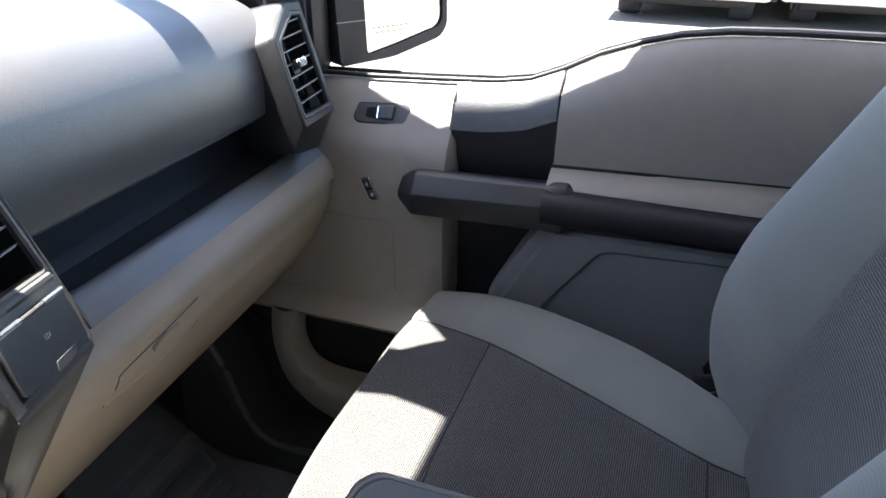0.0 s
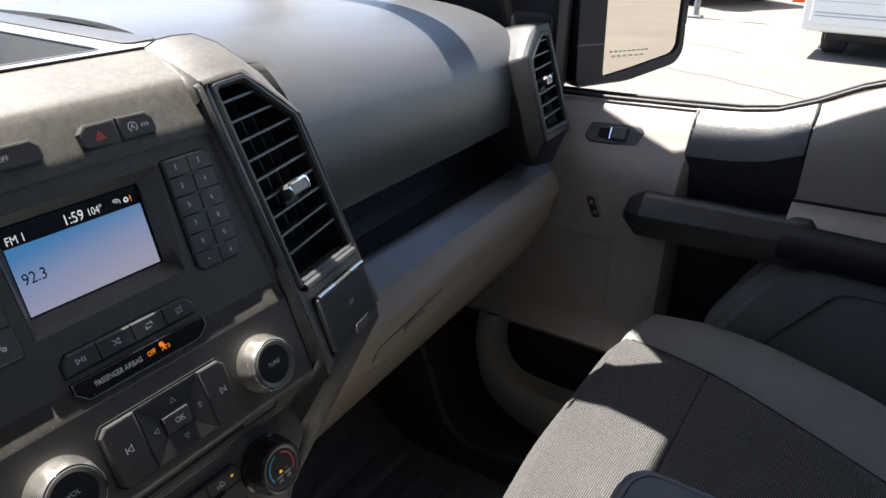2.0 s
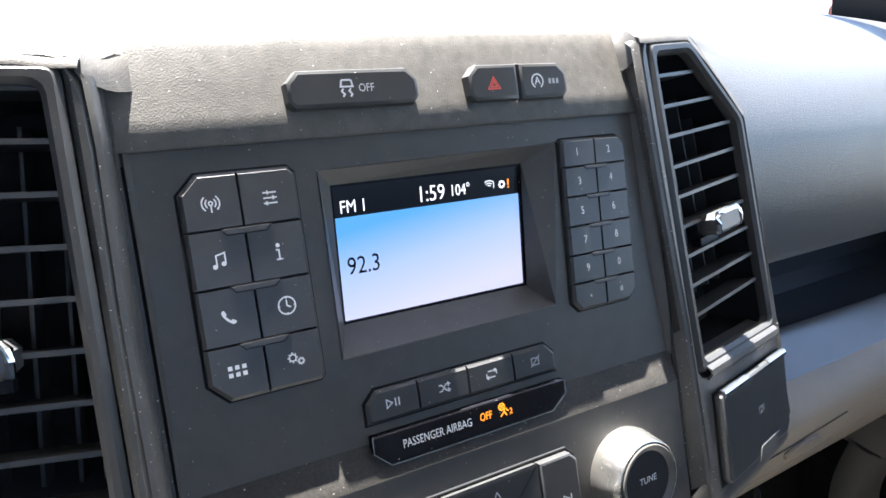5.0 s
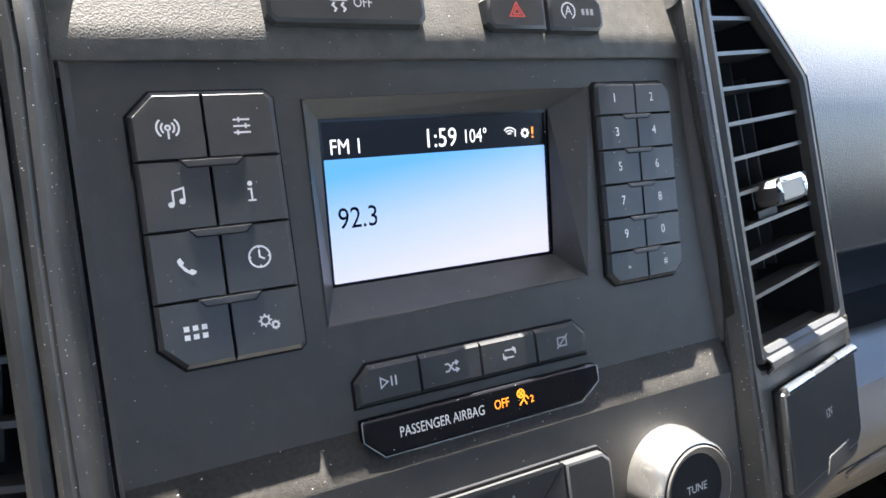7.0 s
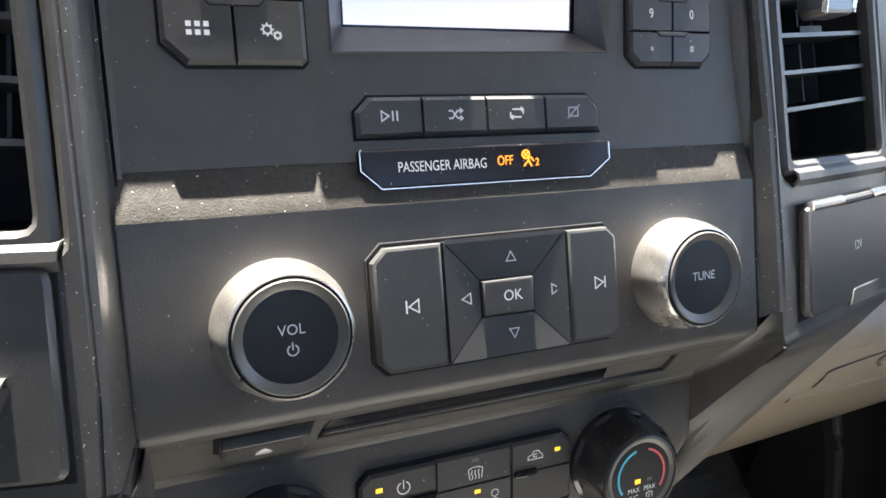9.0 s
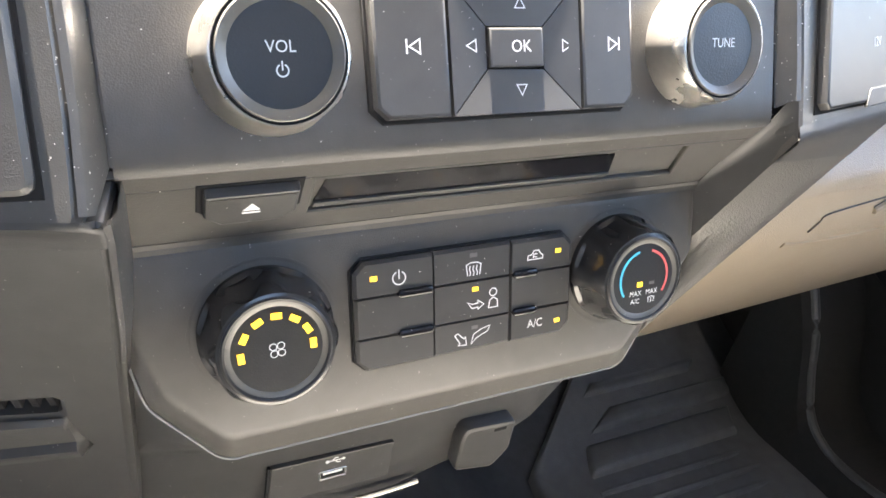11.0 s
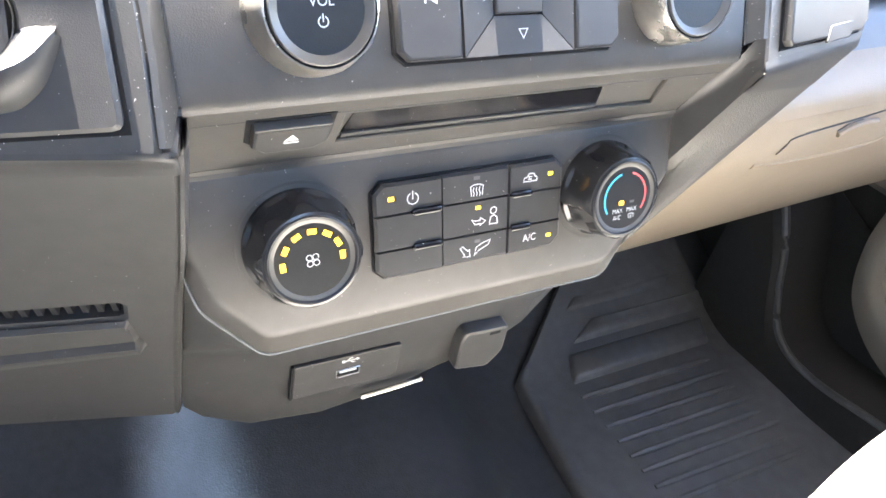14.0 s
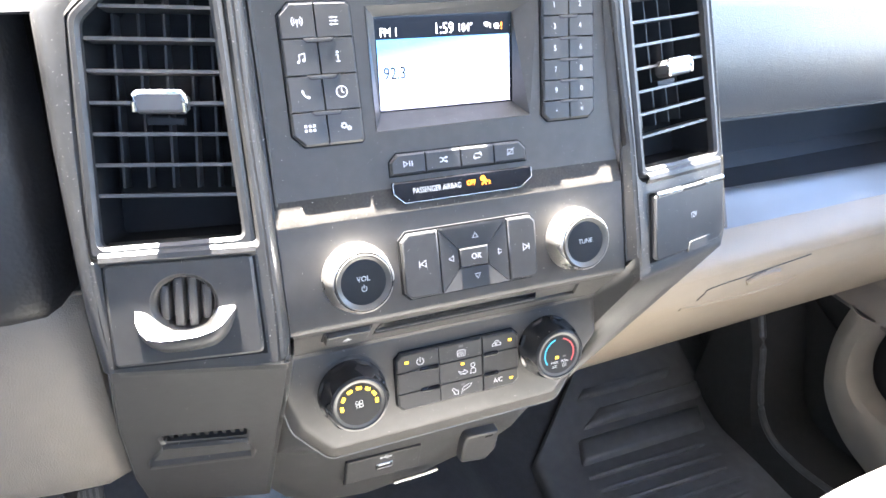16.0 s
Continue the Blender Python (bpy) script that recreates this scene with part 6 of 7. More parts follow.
part("cushion_front", skin(cushion_rows(0.14, 0.80, 0.0, 0.195, 26, 10, roll=True), 0.01), DARK_CLOTH, seat, "dark woven front of the cushion", 60)
part("cushion_insert", skin(cushion_rows(0.14, 0.80, 0.20, 0.675, 26, 20), 0.01), DARK_CLOTH, seat, "dark woven cushion insert", 60)
part("cushion_rear", skin(cushion_rows(0.14, 0.80, 0.68, 0.98, 26, 10), 0.01), DARK_CLOTH, seat, "dark woven rear of the cushion", 60)
for v in (0.1975, 0.6775):
    part("seam", tube([cushion_point(0.14 + 0.66 * i / 20, v) + Vector((0, 0, 0.0098)) for i in range(21)], 0.0014), CARPET, seat)
part("outer_bolster", skin(cushion_rows(0.805, 1.0, 0.0, 0.98, 14, 30, roll=True), 0.01), LIGHT_CLOTH, seat, "light grey cloth bolster", 60)
part("inner_bolster", skin(cushion_rows(0.0, 0.135, 0.0, 0.98, 12, 30, roll=True), 0.01), LIGHT_CLOTH, seat, "light grey cloth bolster", 60)
part("cushion_base", block(0.18, -0.72, -0.56, 0.70, -0.175, -0.41, 0.03), BLACK, seat)
for u in (0.8025, 0.1375):
    part("seam", tube([cushion_point(u, v) + Vector((0, 0, 0.0098)) for v in [0.98 * i / 20 for i in range(21)]], 0.0014), CARPET, seat)


SEAM_Y = [(-0.05, -0.636), (0.065, -0.640), (0.11, -0.642), (0.21, -0.651), (0.29, -0.677), (0.36, -0.702), (0.45, -0.735), (0.70, -0.830)]
CREST_Y = [(-0.05, -0.632), (0.02, -0.628), (0.06, -0.614), (0.12, -0.588), (0.18, -0.579), (0.235, -0.583), (0.30, -0.600), (0.43, -0.665), (0.70, -0.800)]


def back_point(u, h):
    """u across, h the height up the backrest in metres."""
    x = 0.15 + 0.60 * u
    s = (u - 0.667) / 0.333 if u > 0.667 else (0.19 - u) / 0.19
    base, crest = along(h, SEAM_Y), along(h, CREST_Y)
    if s <= 0:
        y = base - 0.012 * math.sin(math.pi * min(1, max(0, (u - 0.19) / 0.477)))
    elif s < 0.6:
        y = base + (crest - base) * math.sin(s / 0.6 * math.pi / 2)
    else:
        k = (s - 0.6) / 0.4
        y = crest - 0.16 * (1 - math.sqrt(max(0, 1 - k * k)))
        x -= 0.012 * k * k
    return Vector((x, y, -0.455 + h))


def back_rows(u0, u1, nu, nv=28):
    rows = []
    for i in range(nu + 1):
        u = u0 + (u1 - u0) * i / nu
        du = min(u - u0, u1 - u) * 0.6
        puff = 0.006 * (1 - math.exp(-du / 0.01))
        rows.append([back_point(u, h) + Vector((0, puff, 0)) for h in [0.66 * j / nv for j in range(nv + 1)]])
    return rows


part("backrest_insert", skin(back_rows(0.192, 0.665, 22), 0.012), BACK_CLOTH, seat, "dark woven backrest insert", 60)
part("backrest_outer_bolster", skin(back_rows(0.668, 1.0, 22), 0.012), LIGHT_CLOTH, seat, "light grey cloth backrest side", 60)
part("backrest_inner_bolster", skin(back_rows(0.0, 0.19, 14), 0.012), LIGHT_CLOTH, seat, "light grey cloth backrest side", 60)
part("seam", tube([back_point(0.6665, h) for h in [0.66 * j / 20 for j in range(21)]], 0.0014), CARPET, seat)
part("stitching", tube([back_point(0.20 + 0.46 * j / 20, 0.27 + 0.03 * math.sin(math.pi * j / 20)) + Vector((0, 0.0075, 0)) for j in range(21)], 0.001), LIGHT_CLOTH, seat)
part("backrest_shell", block(0.18, -1.02, -0.42, 0.72, -0.90, 0.2, 0.03), BLACK, seat)

# ---- unseen driver's seat, mirrored about the middle of the cab; its tones shape bounced light ----
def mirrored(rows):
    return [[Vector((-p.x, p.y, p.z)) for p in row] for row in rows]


driver = thing("car_seat", (-0.47, -0.40, -0.70), "unseen driver's seat, black centre and pale sides chosen for bounced light", "car seat")
# black centre cuts the light thrown onto the wing, pale bolsters keep some
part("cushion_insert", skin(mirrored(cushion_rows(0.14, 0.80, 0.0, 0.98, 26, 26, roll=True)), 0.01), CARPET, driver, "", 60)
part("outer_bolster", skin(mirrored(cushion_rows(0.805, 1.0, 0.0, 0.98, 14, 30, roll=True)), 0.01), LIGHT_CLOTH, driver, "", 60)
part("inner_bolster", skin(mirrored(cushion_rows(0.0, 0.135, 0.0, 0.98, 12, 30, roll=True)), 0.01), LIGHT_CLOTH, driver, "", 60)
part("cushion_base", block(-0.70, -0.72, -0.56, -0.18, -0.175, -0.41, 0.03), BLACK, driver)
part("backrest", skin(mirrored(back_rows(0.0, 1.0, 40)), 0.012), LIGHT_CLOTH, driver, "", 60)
belt = thing("seat_belt_buckle", (0.745, -0.60, -0.47), "black seat belt end beside the seat", "seat belt")
part("webbing", skin([[Vector((0.742, -0.585 - 0.006 * i, -0.40 - 0.013 * i)), Vector((0.775, -0.60 - 0.006 * i, -0.395 - 0.013 * i))] for i in range(7)], 0.002), BLACK, belt)
for i in range(2):
    part("webbing_stripe", tube([(0.744, -0.588 - 0.014 * i, -0.409 - 0.016 * i), (0.772, -0.602 - 0.014 * i, -0.404 - 0.016 * i)], 0.0012), SILVER, belt)

# ---- seat belt buckle ----
buckle = thing("belt_buckle", (0.655, -0.60, -0.45), "black seat belt buckle beside the seat cushion", "belt buckle")
BK = panel(0.652, -0.592, -0.372, 35, -60)
part("case", prism(rounded(rect(-17, -34, 17, 22), 6, 3), -14, 8, BK, 3), BLACK, buckle)
part("release", prism(rounded(rect(-11, 6, 11, 19), 3, 3), 6, 9.5, BK, 0.8), GRIP, buckle)
for b in (0, -9):
    part("mould_line", prism(rect(-13, b, 13, b + 1.4), 7, 8.6, BK), GREY_DOOR, buckle)
part("strap", block(0.640, -0.612, -0.52, 0.668, -0.604, -0.385, 0.002), CARPET, buckle)

# ---- unseen middle seat under the folded armrest, added to bounce light onto the stack ----
middle = thing("bounce_middle_seat", (0.0, -0.45, -0.70), "unseen pale cushion below the armrest, added to bounce light", "car seat")
rows = []
for i in range(21):
    x = -0.150 + 0.300 * i / 20
    edge = 0.020 * (2 * abs(i / 20 - 0.5)) ** 6
    rows.append([Vector((x, y - 0.028, z - (0 if z < -0.5 else edge))) for y, z in ((-0.182, -0.53), (-0.180, -0.43), (-0.185, -0.390), (-0.200, -0.368), (-0.225, -0.356), (-0.30, -0.352), (-0.60, -0.362))])
part("cushion", skin(rows, 0.012), BOUNCE_CLOTH, middle, "", 60)
part("cushion_base", block(-0.13, -0.70, -0.58, 0.13, -0.20, -0.42, 0.02), BLACK, middle)

# ---- folded centre armrest ----
arm = thing("folding_armrest", (0.04, -0.55, -0.45), "dark grey folded centre armrest between the seats", "armrest")
part("lid", prism(rounded([(-160, -300), (165, -300), (165, 192), (148, 205), (-160, 205)], 22, 5), -70, 0, on(Matrix.Translation((0.045, -0.522, -0.170)), 0, 0, 0), 12), CHARCOAL, arm)
part("lid_rim", strokes([rounded([(-150, -290), (155, -290), (155, 184), (140, 196), (-150, 196)], 18, 5)], 3, Matrix.Translation((0.045, -0.522, -0.170)), c1=0.6), SMOOTH, arm)
part("base", block(-0.10, -0.85, -0.36, 0.19, -0.36, -0.235, 0.03), CHARCOAL, arm)

# ---- floor ----
floor = thing("floor", (0.3, 0.0, -0.74), "black rubber floor covering with moulded ribs", "floor", kind="structure")
rows = []
for i in range(41):
    x = -0.85 + 1.70 * i / 40
    hump = 0.11 * math.exp(-((x - 0.02) / 0.16) ** 4)
    row = []
    for j in range(31):
        y = -1.1 + 1.75 * j / 30
        up = max(0, y - 0.20)
        row.append(Vector((x, y, -0.74 + hump + 0.9 * up ** 1.4)))
    rows.append(row)
part("floor_covering", skin(rows), FLOOR_RUBBER, floor, smooth=60)
mat_ = thing("floor_mat", (0.48, 0.12, -0.735), "black rubber floor mat with raised ribs", "floor mat")


def floor_z(x, y):
    return -0.74 + 0.11 * math.exp(-((x - 0.02) / 0.16) ** 4) + 0.9 * max(0, y - 0.20) ** 1.4


def lie(x, y, h):
    return Vector((x, y, floor_z(x, y) + h))


def mat_left(y):
    return 0.252 + 0.10 * (y + 0.10) if y < 0.214 else 0.2834 + 1.15 * (y - 0.214)


rows = []
for u, h in ((0, 0.001), (0.012, 0.013), (0.03, 0.016), (0.055, 0.013), (0.085, 0.008), (0.2, 0.008), (0.35, 0.008), (0.5, 0.008), (0.65, 0.008), (0.8, 0.008), (0.93, 0.008), (0.965, 0.012), (0.99, 0.012), (1, 0.001)):
    row = []
    for j in range(41):
        y = -0.10 + 0.50 * j / 40
        x0, x1 = mat_left(y), 0.662 - 0.01 * (y - 0.1)
        row.append(lie(x0 + (x1 - x0) * u, y, min(h, 0.001 if j in (0, 40) else 0.02)))
    rows.append(row)
part("mat", skin(rows, 0.004), RUBBER, mat_, "", 60)


def raised_pad(x0, x1, y0, y1, slant, high):
    """A flat raised field of the mat with sloping sides."""
    field = []
    for v, hv in ((0, 0), (0.10, 0.6), (0.2, 1), (0.5, 0.8), (0.8, 1), (0.9, 0.6), (1, 0)):
        y = y0 + (y1 - y0) * v
        line = []
        for u, hu in ((0, 0), (0.015, 0.6), (0.035, 1), (0.3, 1), (0.6, 1), (0.965, 1), (0.985, 0.6), (1, 0)):
            line.append(lie(x0 + slant * v + (x1 - x0) * u, y, 0.0075 + high * min(hu, hv)))
        field.append(line)
    part("raised_field", skin(field), RUBBER, mat_, "", 60)


raised_pad(0.362, 0.612, 0.186, 0.232, 0.02, 0.011)
raised_pad(0.395, 0.645, 0.244, 0.272, 0.05, 0.008)
raised_pad(0.410, 0.600, 0.290, 0.306, 0.02, 0.007)
for k, y in enumerate((0.163, 0.136, 0.110, 0.085, 0.061, 0.038, 0.014, -0.010)):
    a0, a1 = 0.360 + 0.001 * k, 0.585 + 0.012 * (k % 2)
    part("rib", tube([lie(a0 + (a1 - a0) * i / 12, y - 0.004 * i / 12, 0.0085) for i in range(13)], [0.003] + [0.0048] * 11 + [0.002], 8), RUBBER, mat_)
part("dash_end", block(0.69, 0.145, -0.42, 0.80, 0.64, -0.08, 0.005), CARPET, floor)
part("kick_side", block(0.785, 0.05, -0.75, 0.825, 0.68, -0.10, 0.004), CARPET, floor)
part("kick_panel", skin([[Vector((0.70, 0.62, -0.60)), Vector((0.72, 0.30, -0.70)), Vector((0.735, 0.14, -0.72)), Vector((0.74, -0.2, -0.725))], [Vector((0.725, 0.62, -0.45)), Vector((0.745, 0.30, -0.55)), Vector((0.755, 0.17, -0.66)), Vector((0.765, -0.2, -0.70))], [Vector((0.74, 0.62, -0.2)), Vector((0.765, 0.30, -0.3)), Vector((0.775, 0.20, -0.5)), Vector((0.80, -0.2, -0.69))]], 0.004), CARPET, floor)
STEP = [(0.672, 0.26, -0.42), (0.664, 0.185, -0.54), (0.66, 0.157, -0.612), (0.66, 0.133, -0.663), (0.66, 0.100, -0.687), (0.66, 0.060, -0.692), (0.66, 0.020, -0.688), (0.664, -0.03, -0.681), (0.67, -0.1, -0.676), (0.68, -0.3, -0.673)]
STEP = smooth_line(STEP, 5)
part("door_step", tube(STEP, 0.006), FLOOR_RUBBER, floor)
part("step_side", skin([[Vector((x, y, z)), Vector((x - 0.012, y, z - 0.02)), Vector((x - 0.02, y + 0.02, -0.75))] for x, y, z in STEP], 0.003), CARPET, floor)
part("step_top", skin([[Vector((x, y, z + 0.002)), Vector((x + 0.09, y, z + 0.004))] for x, y, z in STEP], 0.003), CARPET, floor)

pedal = thing("brake_pedal", (-0.33, 0.20, -0.56), "brake pedal with ribbed rubber pad", "pedal")
PD = panel(-0.333, 0.195, -0.545, 38)
part("pad", prism(rounded(rect(-32, -24, 32, 24), 8, 3), -8, 0, PD, 2), RUBBER, pedal)
for i in range(9):
    part("pad_rib", prism(rect(-27 + 6.4 * i, -20, -24 + 6.4 * i, 20), -1, 1.6, PD, 0.6), LEDGE, pedal)
part("lever", tube([(-0.333, 0.205, -0.54), (-0.333, 0.26, -0.42), (-0.333, 0.30, -0.25)], 0.008), BLACK, pedal)

# ---- cab shell ----
cab = thing("cab_shell", (0, -0.6, 0.5), "cab roof, pillars and rear wall of the pickup", "vehicle cab", kind="structure")
HEAD = 0.066
part("roof", block(-0.60, -1.25, 0.52, 0.60, HEAD, 0.56, 0.015), HEADLINER, cab)
for s in (-1, 1):
    part("windscreen_pillar", tube([(s * 0.70, 0.66, -0.03), (s * 0.68, 0.60, 0.03), (s * 0.585, 0.293, 0.34), (s * 0.54, 0.144, 0.49), (s * 0.525, 0.10, 0.535)], [0.045, 0.035, 0.028, 0.04, 0.045], 12), BLACK, cab)
    part("roof_rail", tube([(s * 0.77, 0.22, 0.47), (s * 0.795, 0.05, 0.50), (s * 0.80, -0.4, 0.50), (s * 0.80, -1.2, 0.49)], 0.024, 12), BLACK, cab)
    # unseen roof edge, its outline drawn to shape the sun on the door sill
    side = [(0.58, -1.25), (0.58, 0.066), (0.638, 0.12), (0.70, 0.18), (0.76, 0.24), (0.80, 0.31), (0.855, 0.31), (0.855, 0.25), (0.806, 0.07), (0.829, -0.21), (0.865, -0.26), (0.865, -1.25)]
    part("roof_side_sun_block", prism([(s * x * 1000, y * 1000) for x, y in (side if s > 0 else side[::-1])], 490, 515, Matrix.Identity(4)), HEADLINER, cab)
    # unseen plate added to block sun between the patches on the seat
    corner = [(0.468, 0.05), (0.487, 0.129), (0.482, 0.19), (0.555, 0.19), (0.612, 0.108), (0.64, 0.05)]
    part("header_sun_block", prism([(s * x * 1000, y * 1000) for x, y in (corner if s < 0 else corner[::-1])], 485, 512, Matrix.Identity(4)), HEADLINER, cab)
    part("rear_pillar", tube([(s * 0.82, -1.0, -0.6), (s * 0.80, -1.0, 0.05), (s * 0.65, -1.08, 0.53)], 0.07, 12), HEADLINER, cab)
# out of view; closes the driver's side against light from the left
part("driver_door", block(-0.90, -1.05, -0.85, -0.83, 0.45, -0.05, 0.01), GREY_DOOR, cab)
part("rear_wall", block(-0.80, -1.28, -0.75, 0.80, -1.22, 0.17, 0.01), BEIGE, cab)
part("rear_window", block(-0.72, -1.26, 0.165, 0.72, -1.252, 0.50, 0.002), TINT, cab, "clear rear window")
# unseen pane, dark to weaken the light from the left
part("driver_window", block(-0.872, -1.0, -0.06, -0.866, 0.30, 0.48, 0.001), DIM_PANE, cab, "unseen side window, darkened to cut light from the left")
part("firewall", block(-0.80, 0.66, -0.75, 0.80, 0.70, 0.05, 0.005), CARPET, cab)
part("bonnet", skin([[Vector((x, y, 0.02 + 0.05 * (1 - (x / 0.95) ** 2) - 0.02 * (y - 0.7))) for y in (0.70, 0.9, 1.3, 1.8)] for x in [-0.95 + 0.19 * i for i in range(11)]], 0.01), PAINT, cab)


# ---- outside ----
GROUND = -1.30


def ground_material():
    m = material("sunlit_concrete", (0.115, 0.106, 0.093), 0.9, vary=0.2, patch=0.9)
    return m


STONE = ground_material()
bm = bmesh.new()
vs = [bm.verts.new((x, y, GROUND)) for x, y in ((-400, -400), (400, -400), (400, 400), (-400, 400))]
bm.faces.new(vs)
ground = solo("ground", bm, STONE, "pale sunlit concrete parking lot", "ground", kind="structure")
TAR = material("crack_sealant", (0.10, 0.095, 0.09), 0.8, vary=0.2)
LINE = material("white_line_paint", (0.75, 0.74, 0.70), 0.8, vary=0.1)
FLAT = Matrix.Translation((0, 0, GROUND + 0.004))
rng = random.Random(4)


def crack(pts, w):
    out = []
    for (x0, y0), (x1, y1) in zip(pts, pts[1:]):
        for i in range(8):
            t = i / 8
            out.append(((x0 + (x1 - x0) * t + rng.uniform(-0.03, 0.03)) * 1000, (y0 + (y1 - y0) * t + rng.uniform(-0.03, 0.03)) * 1000))
    solo("sealed_crack", strokes([out], w * 1000, FLAT), TAR, "dark sealed crack in the concrete", "crack", "sealed cracks", "structure", 0)


crack([(7.6, 2.6), (7.2, 1.2), (6.6, 0.0), (6.2, -1.4)], 0.03)
crack([(8.8, 2.4), (9.0, 1.7), (8.6, 1.0)], 0.02)
crack([(5.2, -1.0), (5.0, 0.6), (5.4, 2.4)], 0.02)
crack([(4, -9), (3.2, -6), (5.5, -4.5)], 0.025)
crack([(2.6, -7.5), (4.4, -6.6), (6.0, -7.6)], 0.025)
crack([(3.4, -5.0), (5.6, -5.6), (8.0, -4.6)], 0.025)
for pts in ([(10.2, 2.5), (9.5, 0.2)], [(10.25, 2.5), (12.6, 1.3)], [(3.0, -11.0), (9.0, -11.6)]):
    solo("painted_line", strokes([[(x * 1000, y * 1000) for x, y in pts]], 90, FLAT), LINE, "worn white parking line", "road marking", "parking lines", "structure", 0)

TYRE = material("tyre_rubber", (0.025, 0.025, 0.027), 0.8, vary=0.2)
ALLOY = material("alloy_wheel", (0.5, 0.5, 0.5), 0.35, metal=1.0, vary=0.1)
OFFWHITE = material("cream_vehicle_panel", (0.66, 0.66, 0.62), 0.35, vary=0.04, patch=2)
MAROON = material("maroon_paint", (0.10, 0.012, 0.014), 0.25, vary=0.05, coat=0.5)
DARKGLASS = material("dark_car_glass", (0.02, 0.022, 0.025), 0.08, vary=0.05, spread=0.03)


def wheel(parent, x, y, z, r, w, axis="y"):
    m = Matrix.Translation((x, y, z)) @ (Matrix.Rotation(radians(90), 4, "X") if axis == "y" else Matrix.Rotation(radians(90), 4, "Y"))
    t = part("tyre", lathe([(r * 620, -w * 500), (r * 940, -w * 500), (r * 1000, -w * 380), (r * 1000, w * 380), (r * 940, w * 500), (r * 620, w * 500)], m, 36), TYRE, parent)
    part("rim", lathe([(r * 630, -w * 520), (r * 560, -w * 430), (r * 200, -w * 400), (r * 150, w * 400), (r * 560, w * 430), (r * 630, w * 520)], m, 30), ALLOY, t)
    for k in range(5):
        c, s = math.cos(k * 2 * math.pi / 5), math.sin(k * 2 * math.pi / 5)
        pts = [(u * c - v * s, u * s + v * c) for u, v in ((r * 170, -r * 60), (r * 580, -r * 90), (r * 580, r * 90), (r * 170, r * 60))]
        part("spoke", prism(pts, -w * 505, w * 505, m), ALLOY, t)


def box_vehicle(loc, y0, y1, x0, x1, label):
    v = thing("motorhome", loc, label, "motorhome", "white box vehicles")
    z0 = GROUND + 0.30
    part("body", block(x0, y0, z0, x1, y1, 1.7, 0.06), OFFWHITE, v)
    F = panel(x0, (y0 + y1) / 2, z0, 0, -90)
    w = (y1 - y0) * 500
    part("skirt_panel", prism(rounded(rect(-w + 90, 90, w - 90, 900), 40, 3), -2, 14, F, 8), OFFWHITE, v)
    for b, t in ((170, 14), (205, 14), (330, 6)):
        part("stripe", prism(rect(-w + 130, b, w - 160, b + t), 12, 15.5, F), FAINT, v)
    part("corner_trim", prism(rect(w - 20, 20, w + 40, 2500), -30, 12, F, 5), BLACK, v)
    for y in (y0 + 0.28, y1 - 0.34):
        for x in (x0 + 0.72, x1 - 0.9):
            wheel(v, x, y, GROUND + 0.36, 0.36, 0.26, "y")
    part("underbody", block(x0 + 0.3, y0 + 0.25, z0 - 0.12, x1 - 0.3, y1 - 0.25, z0 + 0.02, 0.02), BLACK, v)
    return v


box_vehicle((11, -0.1, GROUND), -1.24, 0.70, 8.80, 14.5, "cream box motorhome parked on the concrete, tail towards the truck")
box_vehicle((11, -2.4, GROUND), -3.60, -1.32, 8.95, 14.8, "second cream box motorhome parked beside the first")


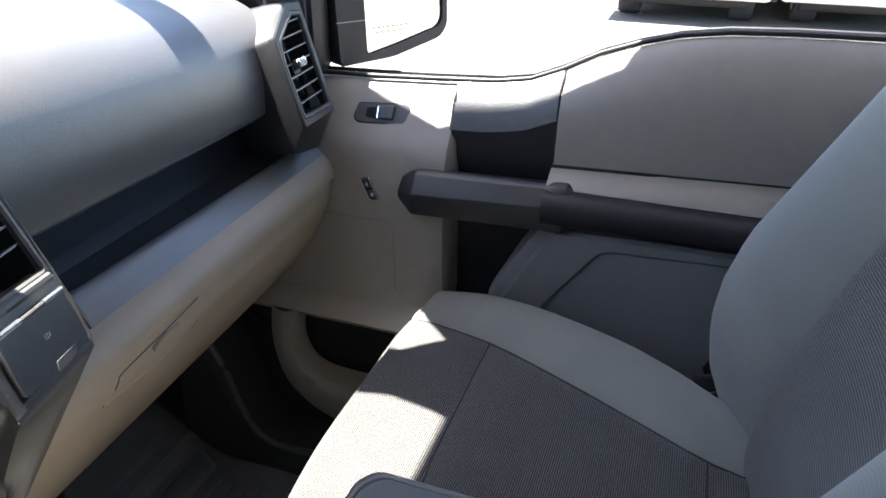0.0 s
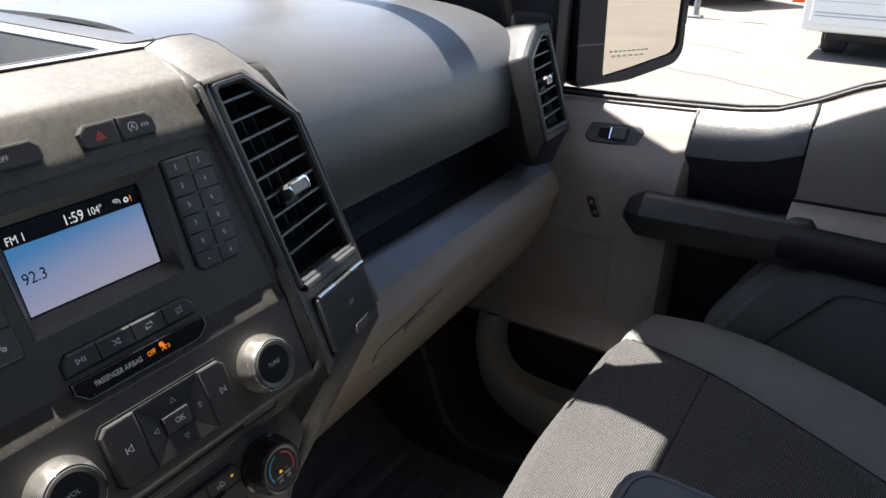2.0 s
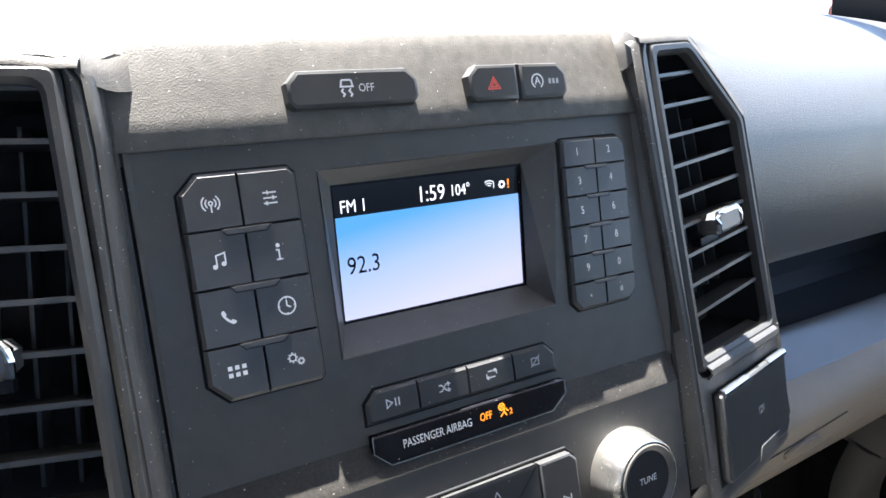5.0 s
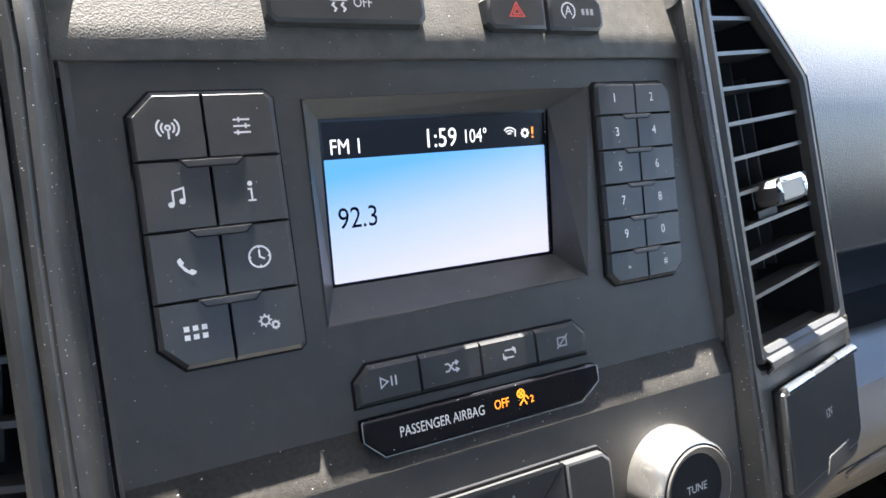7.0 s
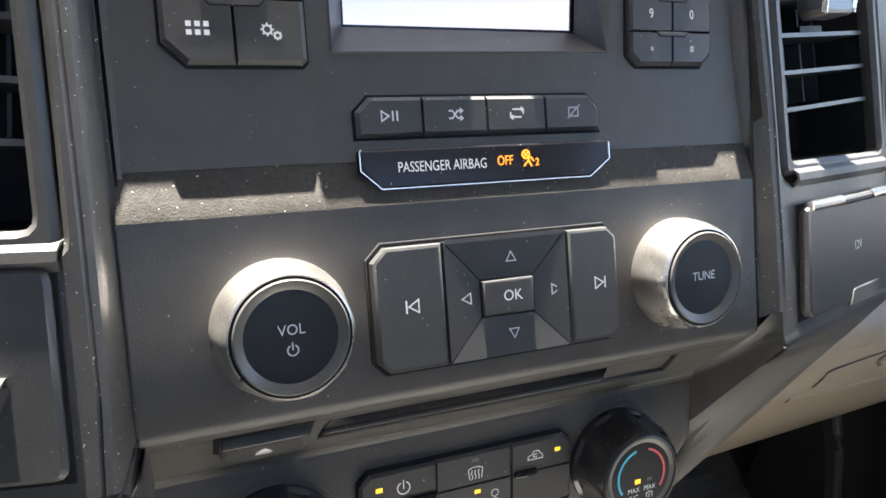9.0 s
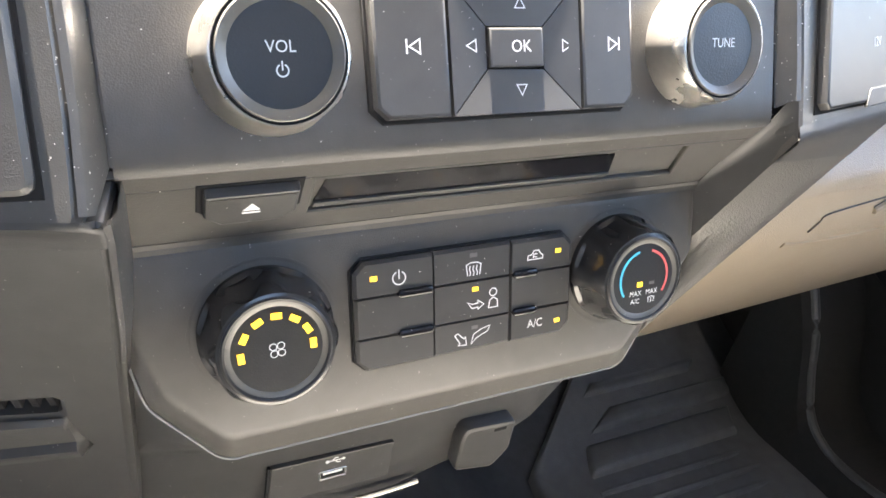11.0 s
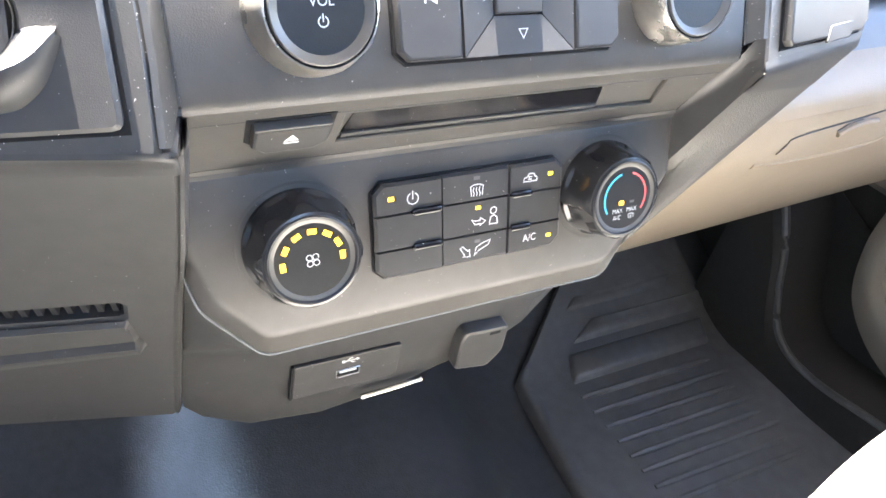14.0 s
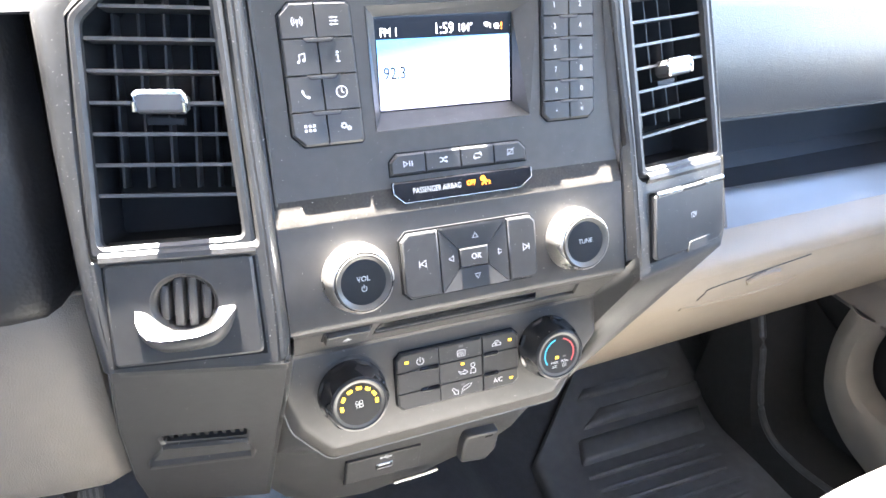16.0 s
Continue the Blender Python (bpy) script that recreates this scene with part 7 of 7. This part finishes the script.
def parked_car(loc, turn, paint, label, tall=1.0):
    """A parked car, built along its own length and then set down."""
    c = thing("parked_car", (0, 0, 0), label, "car", "parked cars")
    prof = [(-2.3, 0.45), (-2.35, 0.75), (-2.2, 1.02), (-1.5, 1.08), (-1.1, 1.55 * tall), (-0.6, 1.72 * tall), (1.2, 1.72 * tall), (1.9, 1.6 * tall), (2.25, 1.05), (2.35, 0.8), (2.3, 0.45)]
    lows = [(x, 0.34) for x, _ in prof]
    rows = []
    for y, k in ((-0.92, 0.0), (-0.95, 0.55), (-0.86, 1.0), (0.0, 1.02), (0.86, 1.0), (0.95, 0.55), (0.92, 0.0)):
        rows.append([Vector((x, y * (1 if z < 1.1 else 0.86), 0.36 + (z - 0.36) * k)) for x, z in prof])
    part("body", skin(rows), paint, c, smooth=30)
    for s in (-1, 1):
        SIDE = panel(0, s * 0.93, 1.32 * tall, 0, 0 if s < 0 else 180)
        part("window", prism(trimmed([(-950, -190), (1500, -190), (1250, 250), (-620, 250)], 60), -90, 20, SIDE, 10), DARKGLASS, c)
        part("sill_trim", block(-1.5, s * 0.95 - 0.02, 0.34, 1.5, s * 0.95 + 0.02, 0.50, 0.01), BLACK, c)
        for x in (-1.45, 1.45):
            wheel(c, x, s * 0.86, 0.37, 0.37, 0.24)
    for s in (-1, 1):
        part("headlight", block(-2.38, s * 0.72 - 0.17, 0.72, -2.22, s * 0.72 + 0.17, 0.92, 0.03), CHROME, c)
        part("tail_light", block(2.22, s * 0.80 - 0.1, 0.75, 2.38, s * 0.80 + 0.1, 1.0, 0.03), RED, c)
    part("windscreen", skin([[Vector((-1.49, y, 1.10)), Vector((-1.13, y * 0.88, 1.52 * tall))] for y in (-0.74, 0, 0.74)], 0.01), DARKGLASS, c)
    c.matrix_basis = Matrix.Translation(loc) @ Matrix.Rotation(radians(turn), 4, "Z")
    return c


parked_car((14.6, 3.9, GROUND), 55, MAROON, "dark maroon car parked across the lot")
parked_car((18.5, 8.5, GROUND), 80, MAROON, "maroon car parked at the far edge of the lot")
parked_car((7.0, -27.0, GROUND), 35, PAINT, "white car parked behind, seen in the mirror", 1.05)
parked_car((13.0, -29.0, GROUND), 35, OFFWHITE, "cream car parked behind, seen in the mirror", 1.1)
parked_car((-1.0, 9.5, GROUND), 85, PAINT, "white car parked ahead beyond the windscreen")
cone = thing("kerb_block", (14.9, 1.3, GROUND), "orange and white traffic block on the concrete", "traffic block")
part("orange_end", block(14.7, 1.35, GROUND, 15.0, 1.65, GROUND + 0.35, 0.03), material("orange_plastic", (0.75, 0.10, 0.03), 0.6), cone)
part("white_end", block(14.7, 1.0, GROUND, 15.0, 1.34, GROUND + 0.3, 0.03), PAINT, cone)
pole = thing("lot_post", (11.4, 2.5, GROUND), "thin grey metal post in the lot", "post")
part("post", tube([(11.4, 2.5, GROUND), (11.4, 2.5, GROUND + 2.6)], 0.045), GREY_DOOR, pole)
part("post_foot", block(11.3, 2.4, GROUND, 11.5, 2.6, GROUND + 0.04, 0.01), GREY_DOOR, pole)
wall_far = thing("shop_building", (24, 4, GROUND), "low pale building with a red band across the lot", "building")
part("wall", block(22, -6, GROUND, 30, 26, 3.2, 0.05), OFFWHITE, wall_far)
part("band", block(21.9, -6, GROUND + 0.9, 22.02, 26, GROUND + 1.3, 0.01), RED, wall_far)
for i in range(6):
    part("window", block(21.9, -4 + 4.6 * i, GROUND + 1.5, 22.02, -1.2 + 4.6 * i, GROUND + 3.2, 0.02), DARKGLASS, wall_far)
